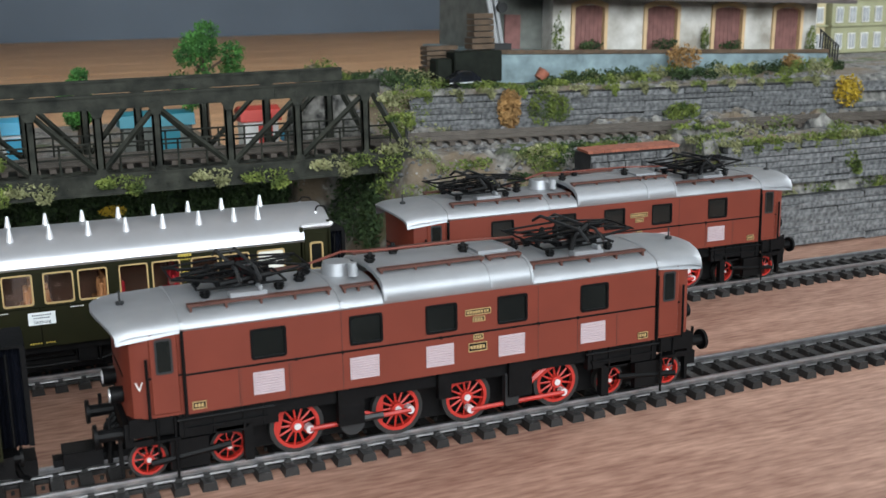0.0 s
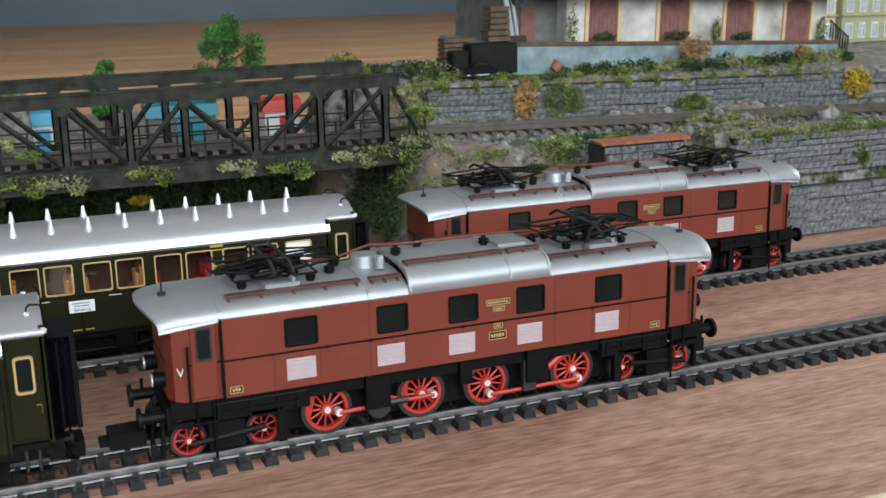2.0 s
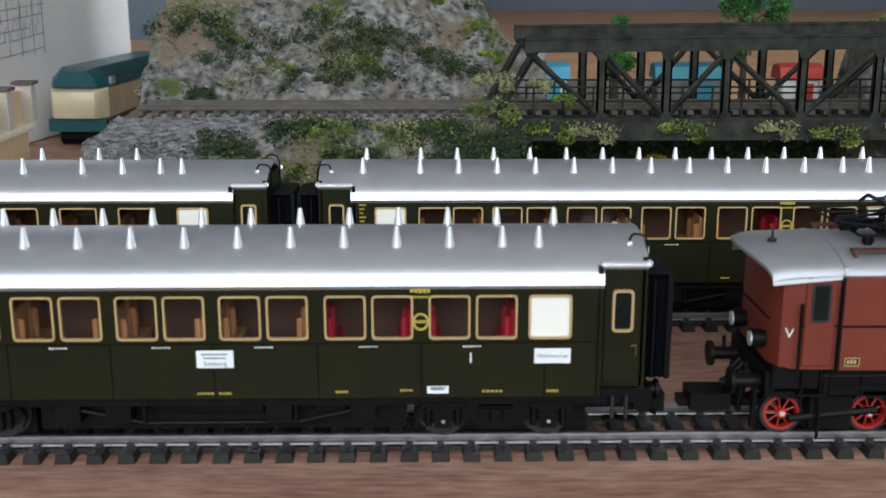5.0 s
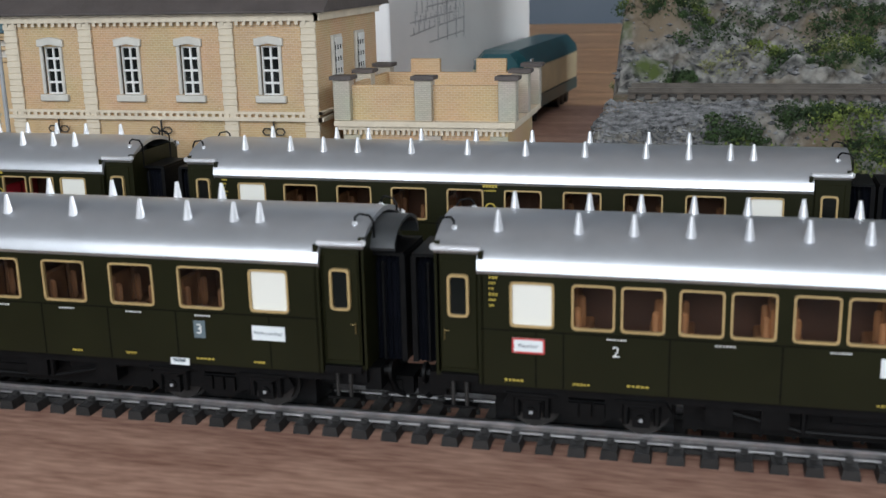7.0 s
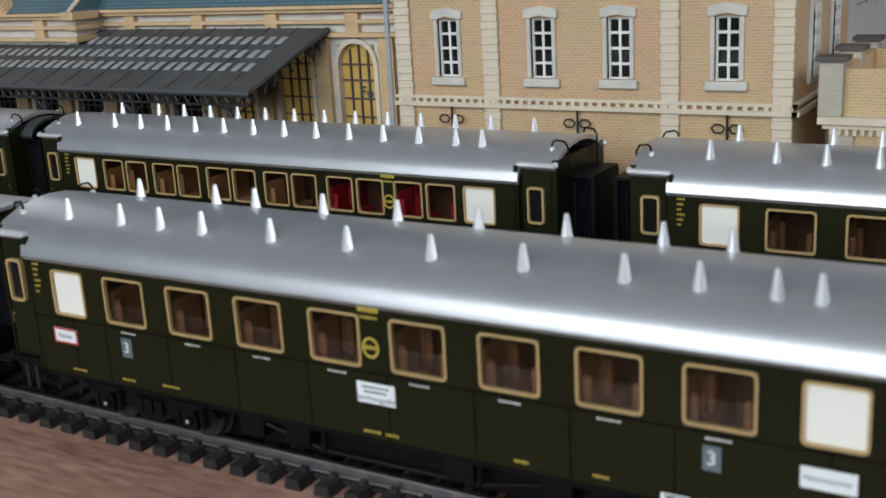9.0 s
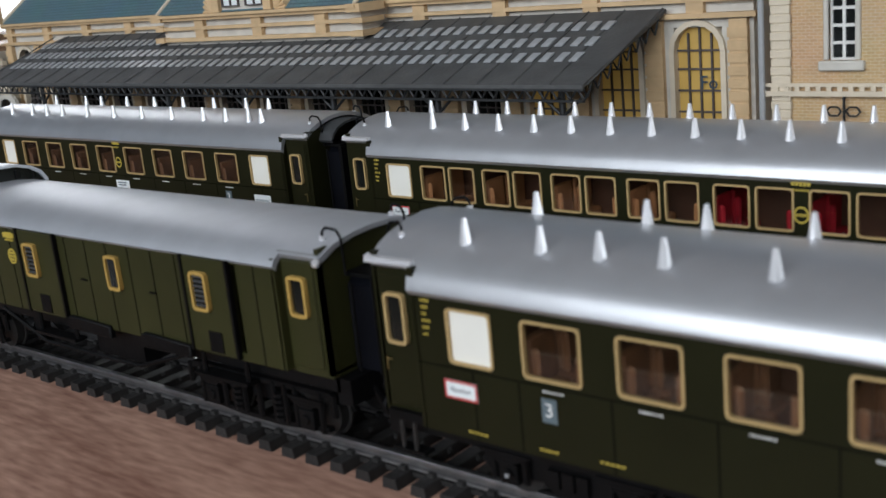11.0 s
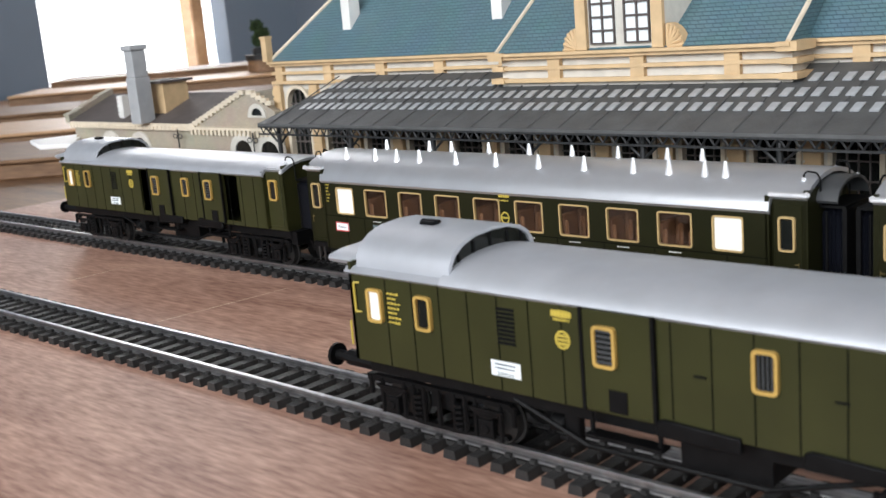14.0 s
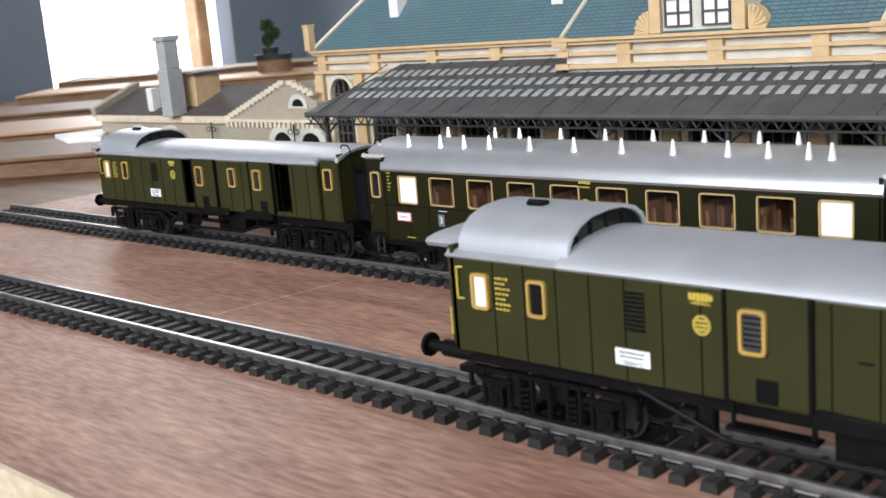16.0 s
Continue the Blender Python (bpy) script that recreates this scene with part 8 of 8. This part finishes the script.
ca = thing("parked_car", "small black vintage car parked on the terrace", "car", pose(0.006, 0, 0.0015))
b = bmesh.new()
prism(b, [(0.2180, 0.0785), (0.2370, 0.0785), (0.2372, 0.0810), (0.2340, 0.0822), (0.2320, 0.0848), (0.2250, 0.0850), (0.2225, 0.0822), (0.2182, 0.0812)], 0.2525, 0.2600, "y")
part("body", b, CARBLK, ca, bevel=0.0005)
b = bmesh.new()
prism(b, [(0.2258, 0.0826), (0.2308, 0.0826), (0.2302, 0.0843), (0.2262, 0.0843)], 0.2521, 0.2604, "y")
part("window", b, DARKPANE, ca)
b = bmesh.new()
box(b, 0.2182, 0.2368, 0.2518, 0.2524, 0.0784, 0.0790)
part("bumper_strip", b, CHROME, ca)
for x in (0.2215, 0.2335):
    b = bmesh.new()
    rod(b, (x, 0.2518, 0.0778), (x, 0.2606, 0.0778), 0.0020, n=12)
    part("wheel", b, BLACK, ca)
pt = thing("clay_pot", "reddish clay pot lying on the terrace", "pot")
b = bmesh.new()
rod(b, (0.2830, 0.262, 0.0795), (0.2865, 0.262, 0.0835), 0.0028, 0.0036, n=12)
part("pot", b, TILE, pt)

# ---- far things behind the bridge ----
for x0, x1, z1, y, top, low, words in ((-0.0060, 0.0147, 0.0645, 0.3400, BLUEP, WHITEP, "light blue and white fairground trailer"), (0.0640, 0.1040, 0.0640, 0.3440, TURQ, GREYD, "turquoise-roofed grey fairground trailer"),
                                       (0.1310, 0.1530, 0.0640, 0.3380, REDP, WHITEP, "red-roofed white fairground booth"), (0.1560, 0.1630, 0.0515, 0.3300, BLUEP, TEAL, "small blue fairground trailer")):
    k = thing("painted_wagon", words, "trailer", group="fairground trailers")
    zm = z1 - 0.0075
    b = bmesh.new()
    box(b, x0 + 0.0006, x1 - 0.0006, y + 0.0004, y + 0.0156, 0.036, zm)
    part("body", b, low, k, bevel=0.0006)
    b = bmesh.new()
    prism(b, [(y - 0.0012, zm), (y + 0.017, zm), (y + 0.015, z1 - 0.001), (y + 0.008, z1 + 0.0012), (y + 0.001, z1 - 0.001)], x0 - 0.001, x1 + 0.001)
    part("roof", b, top, k)
    b = bmesh.new()
    box(b, x0 + (x1 - x0) * 0.42, x0 + (x1 - x0) * 0.80, y - 0.0003, y + 0.0003, 0.038, zm - 0.002)
    part("panel", b, top, k)
    for xx in (x0 + 0.002, x1 - 0.002):
        b = bmesh.new()
        rod(b, (xx, y - 0.0005, 0.0352), (xx, y + 0.016, 0.0352), 0.0030, n=12)
        part("wheel", b, BLACK, k)


def far_house(x0, x1, y, zt, material, label, group="far houses"):
    fh = thing("apartment_house", label, "building", group=group)
    b = bmesh.new()
    box(b, x0, x1, y, y + 0.05, 0.074, zt)
    wall = part("wall", b, material, fh, "", 0)
    n, m = int((x1 - x0) / 0.0125), int((zt - 0.078) / 0.0200)
    for i in range(n):
        for j in range(m):
            xx, zz = x0 + (i + 0.5) * (x1 - x0) / n, 0.0800 + j * 0.0200
            b = bmesh.new()
            box(b, xx - 0.0034, xx + 0.0034, y - 0.0012, y - 0.0001, zz, zz + 0.0120)
            w = part("window", b, WHITEF, wall)
            b = bmesh.new()
            for s in (-1, 1):
                box(b, *sorted((xx + s * 0.0004, xx + s * 0.0027)), y - 0.0016, y - 0.0012, zz + 0.0008, zz + 0.0112)
            part("pane", b, SKYLIGHT, w)
    b = bmesh.new()
    for j in range(m + 1):
        box(b, x0 - 0.001, x1 + 0.001, y - 0.0022, y - 0.0002, 0.0772 + j * 0.0200, 0.0784 + j * 0.0200)
    part("string_course", b, GREENH, fh)
    b = bmesh.new()
    prism(b, [(y - 0.004, zt), (y + 0.025, zt + 0.022), (y + 0.054, zt)], x0 - 0.002, x1 + 0.002)
    part("roof", b, TILE, fh)


far_house(0.560, 0.598, 0.385, 0.150, YELLOWH, "pale yellow multi-storey town house")
far_house(0.600, 0.690, 0.380, 0.158, GREENH, "pale olive multi-storey town house with white windows")

for ob in set(bpy.data.objects) - earlier:
    if ob.parent is None:
        ob.matrix_basis = LAND @ ob.matrix_basis


# ---- carton and diesel locomotive beside the annexe ----
bx = thing("white_carton", "large white printed carton standing on the board", "box", pose(-0.3530, 0.4143, 0, 0, 0, -9.4))
b = bmesh.new()
box(b, -0.30, 0.0, 0.0, 0.265, 0.0004, 0.26)
ct = part("carton", b, CARTON, bx, bevel=0.0010)
b = bmesh.new()
rg = random.Random(21)
for i in range(30):                 # pale grey technical drawing
    y, z = 0.035 + 0.0028 * i, 0.066 + 0.0003 * i + 0.006 * (i % 3)
    box(b, 0.0001, 0.0004, y, y + 0.0005, z, z + rg.uniform(0.004, 0.012))
for z, y0, y1 in ((0.066, 0.030, 0.070), (0.074, 0.030, 0.100), (0.083, 0.055, 0.120), (0.090, 0.060, 0.125), (0.060, 0.060, 0.120), (0.097, 0.080, 0.128), (0.070, 0.075, 0.122)):
    prism(b, [(y0, z), (y1, z + 0.004), (y1, z + 0.0046), (y0, z + 0.0006)], 0.0001, 0.0004)
for y in (0.074, 0.090, 0.106, 0.120):
    box(b, 0.0001, 0.0004, y, y + 0.0008, 0.060, 0.102)
part("printed_drawing", b, SKETCH, ct)
b = bmesh.new()
bars(b, -0.16, -0.075, -0.0003, 0.118, 0.012, 8, rg, 0.3, 0.0003)
part("red_print", b, REDP, ct)

dl = thing("diesel_locomotive", "teal and beige model diesel locomotive parked behind the annexe", "locomotive", pose(-0.3000, 0.4880, 0.0, 0, 0, 86) @ Matrix.Scale(1.16, 4))
prof = [(-0.0165, 0.0150), (0.0165, 0.0150), (0.0172, 0.0300), (0.0150, 0.0400), (0.0090, 0.0455), (-0.0090, 0.0455), (-0.0150, 0.0400), (-0.0172, 0.0300)]
b = bmesh.new()
prism(b, [(-0.0170, 0.0165), (0.0170, 0.0165), (0.0172, 0.0345), (-0.0172, 0.0345)], 0.006, 0.150)
nose = [(0.0170, 0.0165), (0.0172, 0.0345), (-0.0172, 0.0345), (-0.0170, 0.0165)]
r0, r1 = [b.verts.new((0.006, y, z)) for y, z in nose], [b.verts.new((-0.004, y * 0.72, 0.0170 + (z - 0.0165) * 0.85)) for y, z in nose]
b.faces.new(r1)
for i in range(4):
    b.faces.new((r0[i], r0[(i + 1) % 4], r1[(i + 1) % 4], r1[i]))
part("body", b, BEIGE, dl, "beige waist band", bevel=0.0008)
b = bmesh.new()
prism(b, [(-0.0173, 0.0346), (0.0173, 0.0346), (0.0160, 0.0395), (0.0100, 0.0458), (-0.0100, 0.0458), (-0.0160, 0.0395)], 0.008, 0.150)
r0 = [b.verts.new((0.008, y, z)) for y, z in ((-0.0173, 0.0346), (0.0173, 0.0346), (0.0160, 0.0395), (0.0100, 0.0458), (-0.0100, 0.0458), (-0.0160, 0.0395))]
r1 = [b.verts.new((0.000, y * 0.74, 0.0346 + (z - 0.0346) * 0.85)) for y, z in ((-0.0173, 0.0346), (0.0173, 0.0346), (0.0160, 0.0395), (0.0100, 0.0458), (-0.0100, 0.0458), (-0.0160, 0.0395))]
b.faces.new(r1)
for i in range(6):
    b.faces.new((r0[i], r0[(i + 1) % 6], r1[(i + 1) % 6], r1[i]))
part("roof", b, TEAL, dl, "teal roof and window band", 30)
b = bmesh.new()
for s in (-1, 1):
    box(b, 0.0006, 0.0030, *sorted((s * 0.0022, s * 0.0110)), 0.0355, 0.0405)
    box(b, 0.0110, 0.0180, *sorted((s * 0.0166, s * 0.0176)), 0.0355, 0.0400)
part("window", b, SKYLIGHT, dl, "pale cab windows")
b = bmesh.new()
prism(b, [(-0.0172, 0.0090), (0.0172, 0.0090), (0.0171, 0.0164), (-0.0171, 0.0164)], 0.000, 0.150)
part("skirt", b, TEAL, dl)
b = bmesh.new()
for x in (0.025, 0.120):
    box(b, x - 0.020, x + 0.020, -0.0130, 0.0130, 0.0040, 0.0130)
    for q in (-0.013, 0.0, 0.013):
        rod(b, (x + q, -0.0135, 0.0052), (x + q, 0.0135, 0.0052), 0.0052, n=14)
part("bogie", b, BLACK, dl)

# ---- things before the bright window ----
b = bmesh.new()
box(b, -2.90, -1.162, -0.30, 1.89, -0.055, -0.020)
solid("side_table", b, TAN, "orange-brown table beside the display board", "table")
for k, (d, off, length, z0, h, words) in enumerate(((1.02, -0.30, 1.5, -0.0198, 0.020, "pine board with a thin top slab lying on the side table"), (1.24, -0.35, 1.9, -0.0198, 0.028, "brown planed board lying on the side table"),
                                                (1.50, -0.20, 1.7, -0.0198, 0.034, "thick pine board on the side table"), (1.78, -0.10, 2.0, -0.0198, 0.046, "brown board below the window"), (1.98, -0.10, 2.0, -0.0198, 0.056, "brown board below the window"))):
    pl = thing("plank", words, "plank", pose(-0.456 - 0.66 * d, -0.207 + 0.75 * d, 0, 0, 0, 41 + 2 * k), group="planks under the window")
    b = bmesh.new()
    box(b, off - length * 0.30, off + length * 0.45, 0.0, 0.19, z0, z0 + h - 0.004)
    part("board", b, TAN, pl, bevel=0.002)
    b = bmesh.new()
    box(b, off - length * 0.30, off + length * 0.45, -0.004, 0.186, z0 + h - 0.0038, z0 + h)
    # two boards get a paler top: window light on it painted as colour
    part("top_face", b, PINE if k in (1, 3) else TAN, pl, bevel=0.001)
sb = thing("plant_pot", "small dark pot with a little green tree", "pot", pose(-1.92, 0.977, 0.0))
b = bmesh.new()
rod(b, (0, 0, -0.0198), (0, 0, 0.046), 0.028, 0.028, n=18)
part("stand", b, TAN, sb, "brown wooden stand")
b = bmesh.new()
rod(b, (0, 0, 0.046), (0, 0, 0.055), 0.030, 0.031, n=18)
part("tray", b, IRON, sb)
b = bmesh.new()
rod(b, (0, -0.006, 0.055), (0, -0.006, 0.066), 0.012, 0.014, n=18)
part("pot", b, IRON, sb)
lf = foliage("crown", "", LEAFD, [(0.000, -0.008, 0.101, 0.011, 0.011, 0.010), (0.004, -0.001, 0.089, 0.011, 0.012, 0.010), (-0.002, -0.008, 0.078, 0.008, 0.008, 0.010)], 380, 0.01, 0.0026, 77)
for key in ("label", "category"):
    if key in lf:
        del lf[key]
lf.parent = sb

# ---- pieces laid last ----
stone_wall("wall_upper", "dark slate retaining wall above the hill track", (0.2020, 0.2480), (0.4500, 0.2058), 0.0555, 0.0765, 0.00300, 31)
stone_wall("wall_lower", "dark slate retaining wall rising from the board", (0.3200, 0.1330), (0.5400, 0.1300), 0.0020, 0.0280, 0.00300, 32)
stone_wall("wall_middle", "dark slate retaining wall under the hill track", (0.3250, 0.1480), (0.5400, 0.1450), 0.0300, 0.0535, 0.00300, 33)
display_track(FRONT, -1.13, 0.75, "black sleepered display track with bright rails in front")
display_track(BACK, -1.13, 0.75, "black sleepered display track with bright rails behind")

# parts lie at most two levels under their thing
for ob in list(bpy.data.objects):
    while ob.parent and ob.parent.parent and ob.parent.parent.parent:
        m = ob.parent.matrix_basis @ ob.matrix_basis
        ob.parent = ob.parent.parent
        ob.matrix_basis = m
